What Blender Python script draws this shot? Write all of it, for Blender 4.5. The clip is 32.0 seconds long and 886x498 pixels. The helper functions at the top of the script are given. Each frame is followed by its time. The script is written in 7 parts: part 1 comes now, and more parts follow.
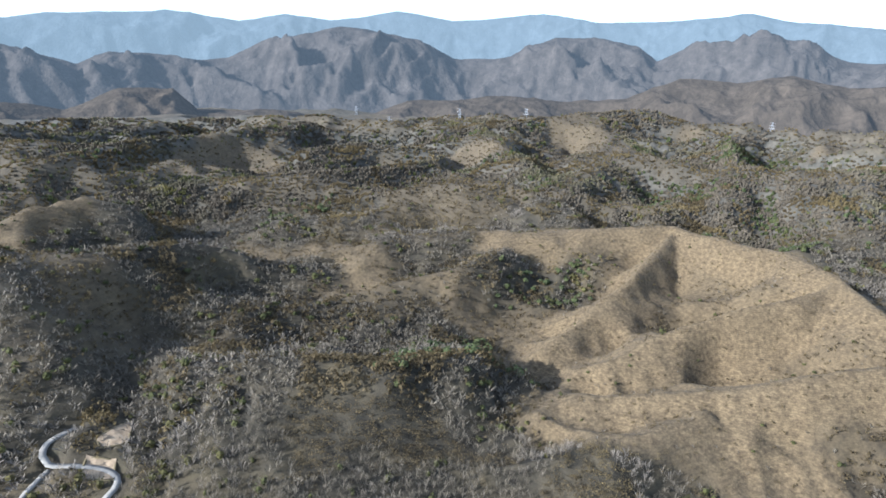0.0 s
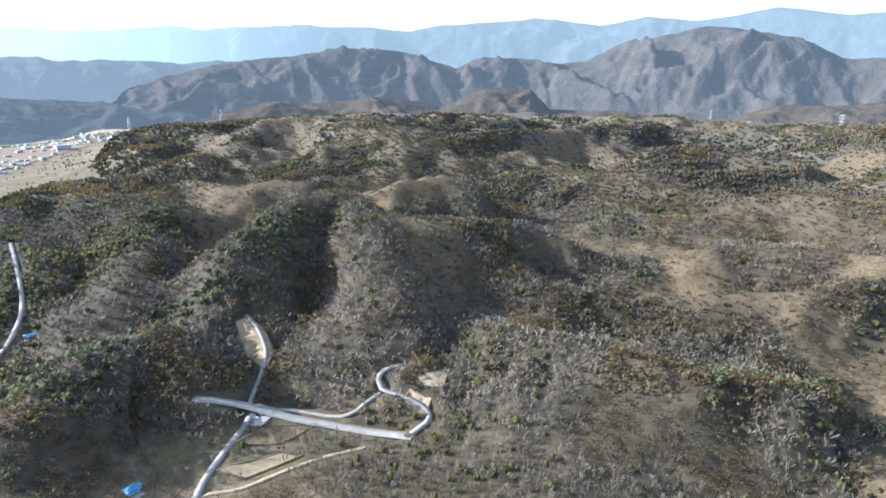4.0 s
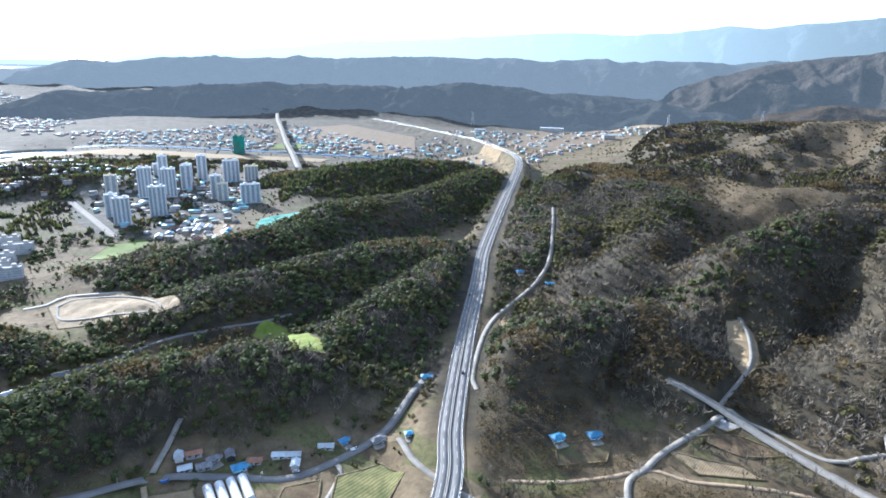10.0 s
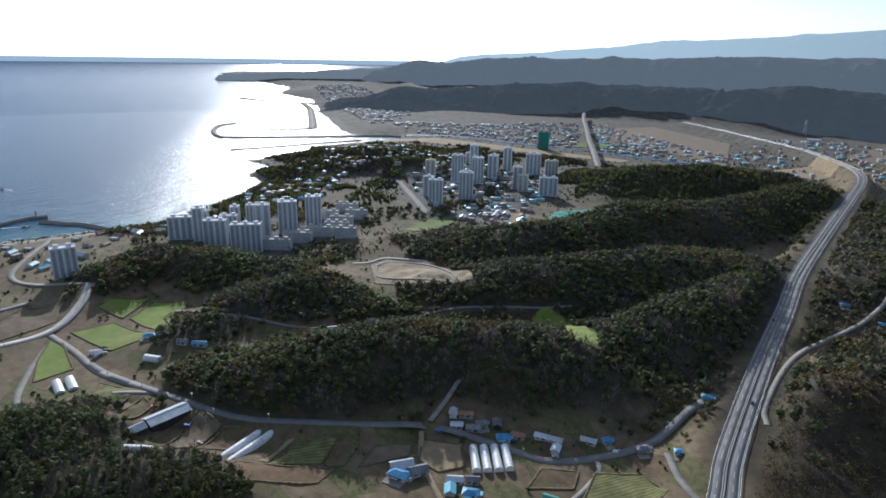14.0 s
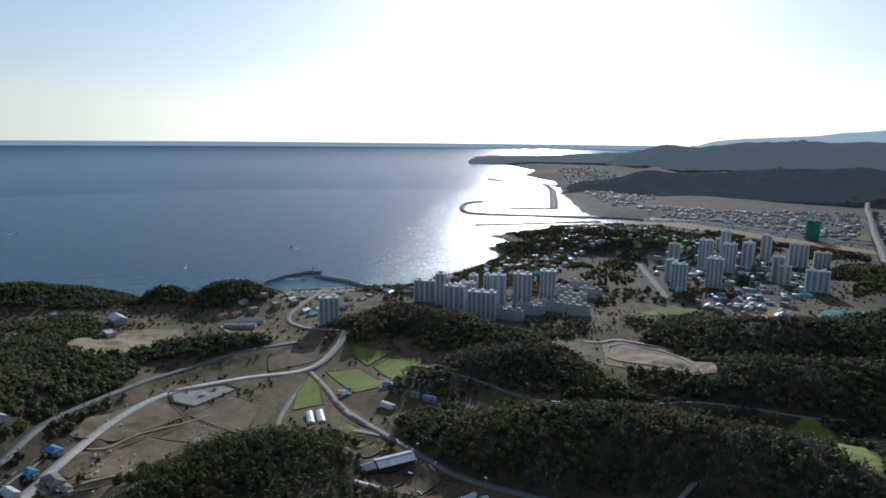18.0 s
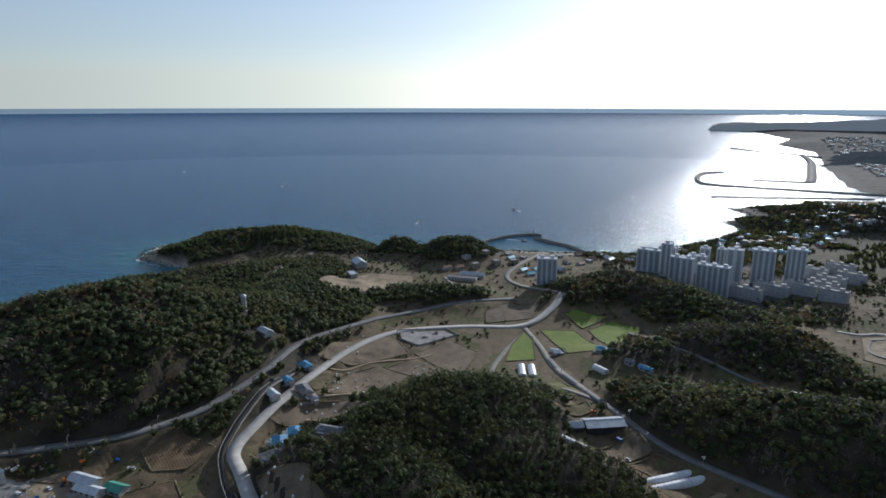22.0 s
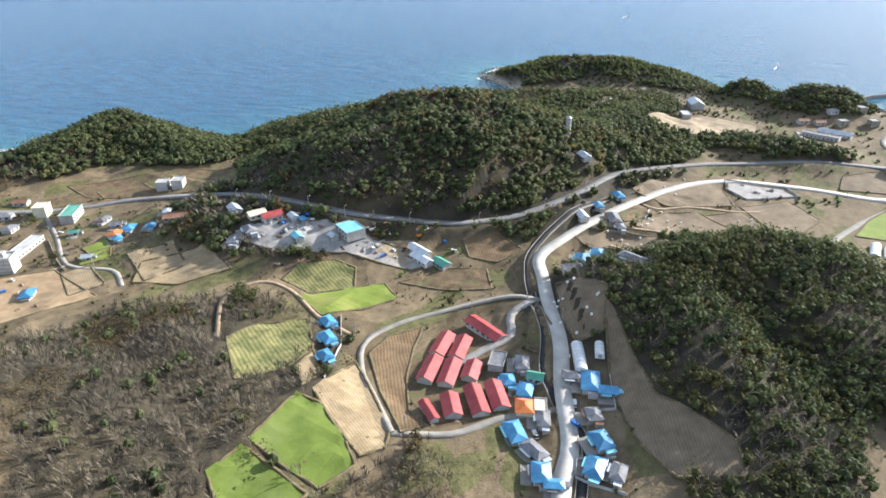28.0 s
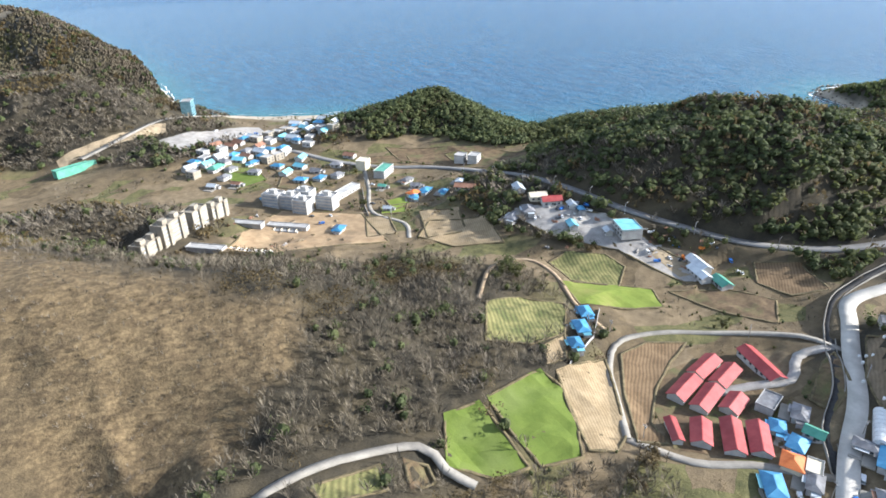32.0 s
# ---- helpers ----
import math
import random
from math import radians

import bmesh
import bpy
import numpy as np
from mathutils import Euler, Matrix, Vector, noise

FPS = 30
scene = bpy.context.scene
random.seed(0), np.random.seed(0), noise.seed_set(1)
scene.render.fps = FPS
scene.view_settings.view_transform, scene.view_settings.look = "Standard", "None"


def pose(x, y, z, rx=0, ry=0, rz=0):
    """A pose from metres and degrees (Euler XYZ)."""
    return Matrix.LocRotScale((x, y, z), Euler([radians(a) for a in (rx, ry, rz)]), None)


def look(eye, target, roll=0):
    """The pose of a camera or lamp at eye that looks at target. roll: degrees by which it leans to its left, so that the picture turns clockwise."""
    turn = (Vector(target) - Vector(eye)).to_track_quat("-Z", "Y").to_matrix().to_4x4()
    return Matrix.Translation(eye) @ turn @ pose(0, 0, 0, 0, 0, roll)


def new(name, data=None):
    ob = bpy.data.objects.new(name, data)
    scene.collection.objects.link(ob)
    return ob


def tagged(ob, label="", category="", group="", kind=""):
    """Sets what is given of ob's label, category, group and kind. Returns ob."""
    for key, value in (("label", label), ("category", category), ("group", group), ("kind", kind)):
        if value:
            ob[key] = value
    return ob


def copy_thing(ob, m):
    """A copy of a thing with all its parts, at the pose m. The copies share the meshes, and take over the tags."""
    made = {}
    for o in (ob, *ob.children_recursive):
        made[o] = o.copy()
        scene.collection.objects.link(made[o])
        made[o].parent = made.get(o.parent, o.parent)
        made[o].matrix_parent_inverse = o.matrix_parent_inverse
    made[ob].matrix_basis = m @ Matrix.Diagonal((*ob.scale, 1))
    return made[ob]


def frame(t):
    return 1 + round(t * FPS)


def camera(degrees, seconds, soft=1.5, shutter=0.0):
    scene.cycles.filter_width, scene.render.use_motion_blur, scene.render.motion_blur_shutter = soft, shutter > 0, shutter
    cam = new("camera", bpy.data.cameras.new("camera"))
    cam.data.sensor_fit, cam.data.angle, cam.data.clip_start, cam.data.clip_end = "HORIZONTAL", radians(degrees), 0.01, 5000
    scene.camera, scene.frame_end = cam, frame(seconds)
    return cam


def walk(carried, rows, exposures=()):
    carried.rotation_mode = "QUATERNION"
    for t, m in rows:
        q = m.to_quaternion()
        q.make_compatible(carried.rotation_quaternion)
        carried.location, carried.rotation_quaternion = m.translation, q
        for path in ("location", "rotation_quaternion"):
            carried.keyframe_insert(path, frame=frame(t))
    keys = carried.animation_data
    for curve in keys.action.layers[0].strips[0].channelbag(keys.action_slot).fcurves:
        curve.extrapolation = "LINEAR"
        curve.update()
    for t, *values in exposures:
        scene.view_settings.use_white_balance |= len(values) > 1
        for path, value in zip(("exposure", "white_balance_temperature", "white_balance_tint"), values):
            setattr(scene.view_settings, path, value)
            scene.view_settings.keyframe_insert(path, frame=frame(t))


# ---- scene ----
cam = camera(71.6, 32.0, 1.7)
walk(cam, [
    (0, pose(-5.56, 9.32, 305.21, 74.173, -2.031, -62.210)),
    (1, pose(-3.71, 9.12, 300.56, 73.962, -1.956, -54.326)),
    (2, pose(-1.86, 8.92, 295.90, 73.818, -1.881, -46.653)),
    (3, pose(-0.00, 8.72, 291.24, 73.757, -1.806, -38.838)),
    (3.5, pose(0.92, 8.62, 288.92, 73.727, -1.769, -34.992)),
    (5.5, pose(1.93, 6.98, 283.77, 73.413, -1.619, -19.532)),
    (6, pose(1.96, 6.46, 282.83, 73.312, -1.581, -15.606)),
    (7, pose(2.02, 5.43, 280.95, 73.101, -1.506, -7.787)),
    (8, pose(2.08, 4.40, 279.07, 72.965, -1.431, -0.061)),
    (9, pose(1.81, 3.94, 276.96, 72.781, -1.356, 7.654)),
    (10, pose(1.54, 3.48, 274.86, 72.639, -1.281, 15.392)),
    (11, pose(1.27, 3.01, 272.75, 72.469, -1.206, 22.860)),
    (12, pose(1.00, 2.55, 270.65, 72.330, -1.131, 30.212)),
    (13, pose(0.88, 2.10, 268.53, 72.198, -1.056, 36.926)),
    (14, pose(0.75, 1.65, 266.40, 72.283, -0.981, 42.843)),
    (14.5, pose(0.69, 1.43, 265.34, 72.194, -0.943, 45.764)),
    (16.5, pose(0.43, 0.63, 260.96, 73.905, -0.766, 56.943)),
    (17, pose(0.34, 0.50, 259.77, 76.347, -0.702, 59.603)),
    (18, pose(0.17, 0.25, 257.38, 79.583, -0.574, 64.833)),
    (19, pose(0.00, 0.00, 255.00, 79.457, -0.445, 70.000)),
    (20, pose(-0.17, -0.25, 252.61, 79.419, -0.317, 75.140)),
    (21, pose(0.20, -0.32, 250.14, 78.948, -0.189, 80.255)),
    (22, pose(0.58, -0.39, 247.68, 76.564, -0.060, 85.474)),
    (23, pose(0.95, -0.45, 245.21, 73.966, 0.068, 90.647)),
    (24, pose(1.32, -0.52, 242.75, 71.380, 0.197, 95.777)),
    (25, pose(1.32, -1.13, 239.97, 68.818, 0.325, 100.778)),
    (25.5, pose(1.31, -1.43, 238.59, 67.501, 0.389, 103.237)),
    (27.5, pose(1.30, -2.65, 233.04, 62.476, 0.646, 113.114)),
    (28, pose(1.30, -2.95, 231.65, 62.344, 0.711, 115.581)),
    (29, pose(1.72, -3.21, 228.66, 62.498, 0.839, 120.557)),
    (30, pose(2.13, -3.47, 225.66, 62.695, 0.967, 127.070)),
    (31, pose(2.55, -3.73, 222.67, 62.952, 1.096, 135.066)),
    (32, pose(2.97, -3.99, 219.67, 63.252, 1.224, 142.928)),
], exposures=[(0, 1.48, 5450, 10), (1, 1.72, 5450, 10), (3, 1.88, 5500, 10), (6, 1.85, 5450, 10), (9, 1.7, 5450, 10), (11, 1.25, 5500, 10), (13, 0.45, 5700, 10), (15, 0.0, 5700, 10), (17, -0.28, 5700, 10),
              (21, -0.4, 5700, 10), (23, -0.02, 5800, 10), (25, 0.75, 6000, 10), (27, 1.28, 6250, 10), (29, 1.55, 6300, 10), (32, 1.48, 6150, 10)])

# ---- world, sun ----
SUN_TURN, SUN_HIGH = 56.0, 22.5      # degrees: turned left from +y, and above the horizon
sun_way = Vector((-math.sin(radians(SUN_TURN)) * math.cos(radians(SUN_HIGH)),
                  math.cos(radians(SUN_TURN)) * math.cos(radians(SUN_HIGH)), math.sin(radians(SUN_HIGH))))
world = bpy.data.worlds.new("world")
scene.world = world
world.use_nodes = True
sky = world.node_tree.nodes.new("ShaderNodeTexSky")
sky.sky_type, sky.sun_disc = "NISHITA", False
sky.sun_elevation, sky.sun_rotation = radians(SUN_HIGH), radians(-SUN_TURN)
sky.air_density, sky.dust_density, sky.ozone_density, sky.altitude = 1.0, 0.6, 2.0, 0
# below the horizon the haze of the horizon goes on
nodes, join = world.node_tree.nodes, world.node_tree.links.new
way, apart, together, clamp = (nodes.new("ShaderNode" + k) for k in ("TexCoord", "SeparateXYZ", "CombineXYZ", "Math"))
clamp.operation = "MAXIMUM"
clamp.inputs[1].default_value = 0.04
join(way.outputs["Generated"], apart.inputs[0])
join(apart.outputs["Z"], clamp.inputs[0])
join(apart.outputs["X"], together.inputs["X"])
join(apart.outputs["Y"], together.inputs["Y"])
join(clamp.outputs[0], together.inputs["Z"])
join(together.outputs[0], sky.inputs["Vector"])
pale = world.node_tree.nodes.new("ShaderNodeHueSaturation")
pale.inputs["Saturation"].default_value = 0.64
world.node_tree.links.new(sky.outputs[0], pale.inputs["Color"])
world.node_tree.links.new(pale.outputs[0], world.node_tree.nodes["Background"].inputs[0])
world.node_tree.nodes["Background"].inputs[1].default_value = 0.12
sun_data = bpy.data.lights.new("sun", "SUN")
sun_data.energy, sun_data.angle, sun_data.color = 4.0, radians(0.6), (1.0, 0.95, 0.88)
new("sun", sun_data).matrix_world = look(sun_way * 3000, (0, 0, 0))

# ---- materials ----
def surface(name, dark, light, size=5.0, rough=0.85, bump=0.3, fine=0.4, third=None, metal=0.0, relief=0.3, random_tint=0.0, islands=False, spec=0.3):
    """A two-scale procedural surface: blotches of `size` metres, fine grain of `fine` metres, a third colour in patches."""
    m = bpy.data.materials.new(name)
    m.use_nodes = True
    n, link = m.node_tree.nodes, m.node_tree.links.new
    b = n["Principled BSDF"]
    b.inputs["Roughness"].default_value, b.inputs["Metallic"].default_value = rough, metal
    b.inputs["Specular IOR Level"].default_value = spec
    where = n.new("ShaderNodeNewGeometry")

    def grain(metres, detail):
        t = n.new("ShaderNodeTexNoise")
        t.inputs["Scale"].default_value, t.inputs["Detail"].default_value = 1 / metres, detail
        t.inputs["Roughness"].default_value = 0.65
        link(where.outputs["Position"], t.inputs["Vector"])
        return t.outputs["Fac"]

    def mixed(fac, a, c):
        x = n.new("ShaderNodeMix")
        x.data_type = "RGBA"
        link(fac, x.inputs["Factor"])
        for value, socket in ((a, x.inputs["A"]), (c, x.inputs["B"])):
            if isinstance(value, tuple):
                socket.default_value = (*value, 1)
            else:
                link(value, socket)
        return x.outputs["Result"]

    def curve(fac, low, high):
        r = n.new("ShaderNodeMapRange")
        r.inputs["From Min"].default_value, r.inputs["From Max"].default_value = low, high
        link(fac, r.inputs["Value"])
        return r.outputs["Result"]

    coarse, small = grain(size, 4), grain(fine, 3)
    colour = mixed(curve(coarse, 0.35, 0.65), dark, light)
    if third:
        colour = mixed(curve(grain(size * 3.1, 3), 0.5, 0.7), colour, third)
    dim = n.new("ShaderNodeHueSaturation")
    link(curve(small, -0.6, 1.6), dim.inputs["Value"])
    v = n.new("ShaderNodeMath")
    v.operation = "MULTIPLY_ADD"
    link(small, v.inputs[0])
    v.inputs[1].default_value, v.inputs[2].default_value = bump * 2, 1 - bump
    link(v.outputs[0], dim.inputs["Value"])
    link(colour, dim.inputs["Color"])
    colour = dim.outputs["Color"]
    if random_tint:
        info = n.new("ShaderNodeNewGeometry" if islands else "ShaderNodeObjectInfo")
        vary = n.new("ShaderNodeHueSaturation")
        w = n.new("ShaderNodeMath")
        w.operation = "MULTIPLY_ADD"
        link(info.outputs["Random Per Island" if islands else "Random"], w.inputs[0])
        w.inputs[1].default_value, w.inputs[2].default_value = 2 * random_tint, 1 - random_tint
        link(w.outputs[0], vary.inputs["Value"])
        link(colour, vary.inputs["Color"])
        colour = vary.outputs["Color"]
    link(colour, b.inputs["Base Color"])
    if relief:
        k = n.new("ShaderNodeBump")
        k.inputs["Strength"].default_value, k.inputs["Distance"].default_value = relief, fine * 0.5
        link(small, k.inputs["Height"])
        link(k.outputs["Normal"], b.inputs["Normal"])
    return m


def ground_surface():
    """Leaf litter, dry grass, bare earth and sand, laid by the zones of the ground sheet."""
    m = surface("ground_cover", (0.031, 0.027, 0.019), (0.068, 0.056, 0.036), 14, 0.95, 0.45, 1.1, (0.088, 0.07, 0.04), relief=0.8)
    n, link = m.node_tree.nodes, m.node_tree.links.new
    b = n["Principled BSDF"]
    woods = b.inputs["Base Color"].links[0].from_socket
    zone = n.new("ShaderNodeAttribute")
    zone.attribute_name = "zone"
    parts = n.new("ShaderNodeSeparateColor")
    link(zone.outputs["Color"], parts.inputs["Color"])

    def layer(fac, below, dark, light, metres):
        t = n.new("ShaderNodeTexNoise")
        t.inputs["Scale"].default_value, t.inputs["Detail"].default_value = 1 / metres, 6
        t.inputs["Roughness"].default_value = 0.7
        link(n["Geometry"].outputs["Position"], t.inputs["Vector"])
        r = n.new("ShaderNodeMapRange")
        r.inputs["From Min"].default_value, r.inputs["From Max"].default_value = 0.36, 0.64
        link(t.outputs["Fac"], r.inputs["Value"])
        two = n.new("ShaderNodeMix")
        two.data_type = "RGBA"
        two.inputs["A"].default_value, two.inputs["B"].default_value = (*dark, 1), (*light, 1)
        link(r.outputs["Result"], two.inputs["Factor"])
        over = n.new("ShaderNodeMix")
        over.data_type = "RGBA"
        link(fac, over.inputs["Factor"])
        link(below, over.inputs["A"])
        link(two.outputs["Result"], over.inputs["B"])
        return over.outputs["Result"]

    # old plots on the plain: cells of differing tones
    warp = n.new("ShaderNodeTexNoise")
    warp.inputs["Scale"].default_value = 0.04
    link(n["Geometry"].outputs["Position"], warp.inputs["Vector"])
    bend = n.new("ShaderNodeVectorMath")
    bend.operation = "MULTIPLY_ADD"
    bend.inputs[1].default_value = (14, 14, 0)
    link(warp.outputs["Color"], bend.inputs[0])
    link(n["Geometry"].outputs["Position"], bend.inputs[2])
    flat = n.new("ShaderNodeVectorMath")
    flat.operation = "MULTIPLY"
    flat.inputs[1].default_value = (1, 1.7, 0)
    link(bend.outputs[0], flat.inputs[0])
    plots = n.new("ShaderNodeTexVoronoi")
    plots.inputs["Scale"].default_value = 1 / 30
    link(flat.outputs[0], plots.inputs["Vector"])
    pick = n.new("ShaderNodeSeparateColor")
    link(plots.outputs["Color"], pick.inputs["Color"])
    c = layer(parts.outputs["Green"], woods, (0.076, 0.056, 0.032), (0.178, 0.132, 0.072), 9)
    share = n.new("ShaderNodeMath")
    share.operation = "MULTIPLY"
    link(parts.outputs["Green"], share.inputs[0])
    link(pick.outputs["Red"], share.inputs[1])
    c = layer(share.outputs[0], c, (0.14, 0.105, 0.062), (0.25, 0.19, 0.115), 6)
    share = n.new("ShaderNodeMath")
    share.operation = "MULTIPLY"
    green = n.new("ShaderNodeMath")
    green.operation = "GREATER_THAN"
    green.inputs[1].default_value = 0.72
    link(pick.outputs["Green"], green.inputs[0])
    link(parts.outputs["Green"], share.inputs[0])
    link(green.outputs[0], share.inputs[1])
    c = layer(share.outputs[0], c, (0.075, 0.075, 0.03), (0.16, 0.145, 0.06), 5)
    c = layer(parts.outputs["Red"], c, (0.082, 0.058, 0.032), (0.19, 0.138, 0.074), 4)
    c = layer(parts.outputs["Blue"], c, (0.42, 0.36, 0.27), (0.55, 0.48, 0.38), 12)
    # far ground: tree canopy colour, lightened and greyed to imitate haze
    c = layer(zone.outputs["Alpha"], c, (0.048, 0.048, 0.04), (0.13, 0.115, 0.09), 26)
    ledge = n.new("ShaderNodeTexWave")
    ledge.bands_direction = "Z"
    ledge.inputs["Scale"].default_value, ledge.inputs["Distortion"].default_value, ledge.inputs["Detail"].default_value = 0.2, 9.0, 4
    ledge.inputs["Detail Scale"].default_value = 1.5
    link(n["Geometry"].outputs["Position"], ledge.inputs["Vector"])
    lines = n.new("ShaderNodeMath")
    lines.operation = "MULTIPLY_ADD"
    link(ledge.outputs["Fac"], lines.inputs[0])
    lines.inputs[1].default_value, lines.inputs[2].default_value = 0.3, 0.82
    tier = n.new("ShaderNodeHueSaturation")
    link(lines.outputs[0], tier.inputs["Value"])
    link(parts.outputs["Red"], tier.inputs["Fac"])
    link(c, tier.inputs["Color"])
    link(tier.outputs["Color"], b.inputs["Base Color"])
    return m


def sea_surface():
    m = bpy.data.materials.new("sea_water")
    m.use_nodes = True
    n, link = m.node_tree.nodes, m.node_tree.links.new
    b = n["Principled BSDF"]
    b.inputs["Roughness"].default_value, b.inputs["IOR"].default_value, b.inputs["Specular IOR Level"].default_value = 0.2, 1.33, 0.4
    where = n.new("ShaderNodeNewGeometry")
    zone = n.new("ShaderNodeAttribute")
    zone.attribute_name = "shore"
    mix = n.new("ShaderNodeMix")
    mix.data_type = "RGBA"
    mix.inputs["B"].default_value = (0.035, 0.19, 0.22, 1)
    link(zone.outputs["Fac"], mix.inputs["Factor"])
    # light and dark of the swell, put into the base colour as streaks on the open water
    lie, streak, edge, deep = n.new("ShaderNodeMapping"), n.new("ShaderNodeTexNoise"), n.new("ShaderNodeMapRange"), n.new("ShaderNodeMix")
    lie.inputs["Rotation"].default_value, lie.inputs["Scale"].default_value = (0, 0, radians(-35)), (3.2, 0.8, 1)
    streak.inputs["Scale"].default_value, streak.inputs["Detail"].default_value, streak.inputs["Roughness"].default_value = 1 / 38, 8, 0.68
    edge.inputs["From Min"].default_value, edge.inputs["From Max"].default_value = 0.36, 0.66
    deep.data_type = "RGBA"
    deep.inputs["A"].default_value, deep.inputs["B"].default_value = (0.004, 0.052, 0.13, 1), (0.012, 0.105, 0.215, 1)
    link(where.outputs["Position"], lie.inputs["Vector"])
    link(lie.outputs[0], streak.inputs["Vector"])
    link(streak.outputs["Fac"], edge.inputs["Value"])
    link(edge.outputs[0], deep.inputs["Factor"])
    link(deep.outputs["Result"], mix.inputs["A"])
    link(mix.outputs["Result"], b.inputs["Base Color"])
    height = None
    for metres, strength, stretch in ((9, 1.0, 2.5), (2.2, 0.35, 1.6), (60, 2.2, 3)):
        turn = n.new("ShaderNodeMapping")
        turn.inputs["Rotation"].default_value = (0, 0, radians(-35))
        turn.inputs["Scale"].default_value = (stretch, 1, 1)
        link(where.outputs["Position"], turn.inputs["Vector"])
        t = n.new("ShaderNodeTexNoise")
        t.inputs["Scale"].default_value, t.inputs["Detail"].default_value = 1 / metres, 4
        link(turn.outputs[0], t.inputs["Vector"])
        v = n.new("ShaderNodeMath")
        v.operation = "MULTIPLY_ADD"
        link(t.outputs["Fac"], v.inputs[0])
        v.inputs[1].default_value = strength
        if height:
            link(height, v.inputs[2])
        height = v.outputs[0]
    k = n.new("ShaderNodeBump")
    k.inputs["Strength"].default_value, k.inputs["Distance"].default_value = 0.75, 2.4
    # the swell runs flatter out at sea
    reach, calm = n.new("ShaderNodeVectorMath"), n.new("ShaderNodeMapRange")
    reach.operation = "LENGTH"
    link(where.outputs["Position"], reach.inputs[0])
    calm.inputs["From Min"].default_value, calm.inputs["From Max"].default_value = 600, 4000
    calm.inputs["To Min"].default_value, calm.inputs["To Max"].default_value = 1.0, 0.12
    link(reach.outputs["Value"], calm.inputs["Value"])
    link(calm.outputs[0], k.inputs["Strength"])
    link(height, k.inputs["Height"])
    level = n.new("ShaderNodeCombineXYZ")
    level.inputs["Z"].default_value = 1.0
    # the far rim of the sheet keeps its own slope
    rim, lean = n.new("ShaderNodeMapRange"), n.new("ShaderNodeMix")
    rim.inputs["From Min"].default_value, rim.inputs["From Max"].default_value = 1600, 3000
    link(reach.outputs["Value"], rim.inputs["Value"])
    lean.data_type = "VECTOR"
    link(rim.outputs[0], lean.inputs["Factor"])
    link(level.outputs[0], lean.inputs[4])
    link(where.outputs["Normal"], lean.inputs[5])
    link(lean.outputs[1], k.inputs["Normal"])
    link(k.outputs["Normal"], b.inputs["Normal"])
    return m


def haze_glow_surface(name, tone, glow, towards_sun=1.0):
    """Far ranges as a backdrop: kilometres of haze put into colour and a little glow, more so on the sun's side of the
    sky.
    """
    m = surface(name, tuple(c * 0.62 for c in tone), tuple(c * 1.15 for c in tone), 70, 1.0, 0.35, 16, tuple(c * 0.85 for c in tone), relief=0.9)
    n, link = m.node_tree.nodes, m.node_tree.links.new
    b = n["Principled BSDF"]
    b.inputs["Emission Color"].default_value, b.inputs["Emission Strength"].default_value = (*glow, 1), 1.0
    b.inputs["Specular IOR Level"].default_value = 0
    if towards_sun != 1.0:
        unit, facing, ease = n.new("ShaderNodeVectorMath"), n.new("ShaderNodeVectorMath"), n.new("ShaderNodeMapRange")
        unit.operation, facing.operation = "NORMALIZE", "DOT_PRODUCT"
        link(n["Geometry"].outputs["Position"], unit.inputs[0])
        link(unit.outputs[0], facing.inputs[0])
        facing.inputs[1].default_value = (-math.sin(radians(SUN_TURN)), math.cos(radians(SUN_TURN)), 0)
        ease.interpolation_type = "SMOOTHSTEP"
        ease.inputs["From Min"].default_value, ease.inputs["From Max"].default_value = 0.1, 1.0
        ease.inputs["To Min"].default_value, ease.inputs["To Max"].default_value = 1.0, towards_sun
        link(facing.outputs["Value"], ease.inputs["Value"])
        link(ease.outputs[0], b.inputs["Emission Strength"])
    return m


GROUND, SEA = ground_surface(), sea_surface()
ASPHALT = surface("worn_asphalt", (0.17, 0.166, 0.16), (0.23, 0.222, 0.21), 12, 0.85, 0.15, 0.8)
CONCRETE = surface("pale_concrete", (0.23, 0.213, 0.185), (0.33, 0.305, 0.262), 8, 0.9, 0.15, 0.7)
PALECONCRETE = surface("sunbleached_concrete", (0.42, 0.395, 0.35), (0.54, 0.51, 0.455), 9, 0.9, 0.12, 0.7)
DIRT = surface("track_dirt", (0.26, 0.19, 0.12), (0.38, 0.29, 0.19), 4, 0.95, 0.25, 0.5)
LINE = surface("road_paint", (0.6, 0.6, 0.58), (0.75, 0.75, 0.72), 2, 0.6, 0.1, 0.3)
YELLOW = surface("yellow_paint", (0.5, 0.36, 0.06), (0.6, 0.44, 0.08), 2, 0.6, 0.1, 0.3)


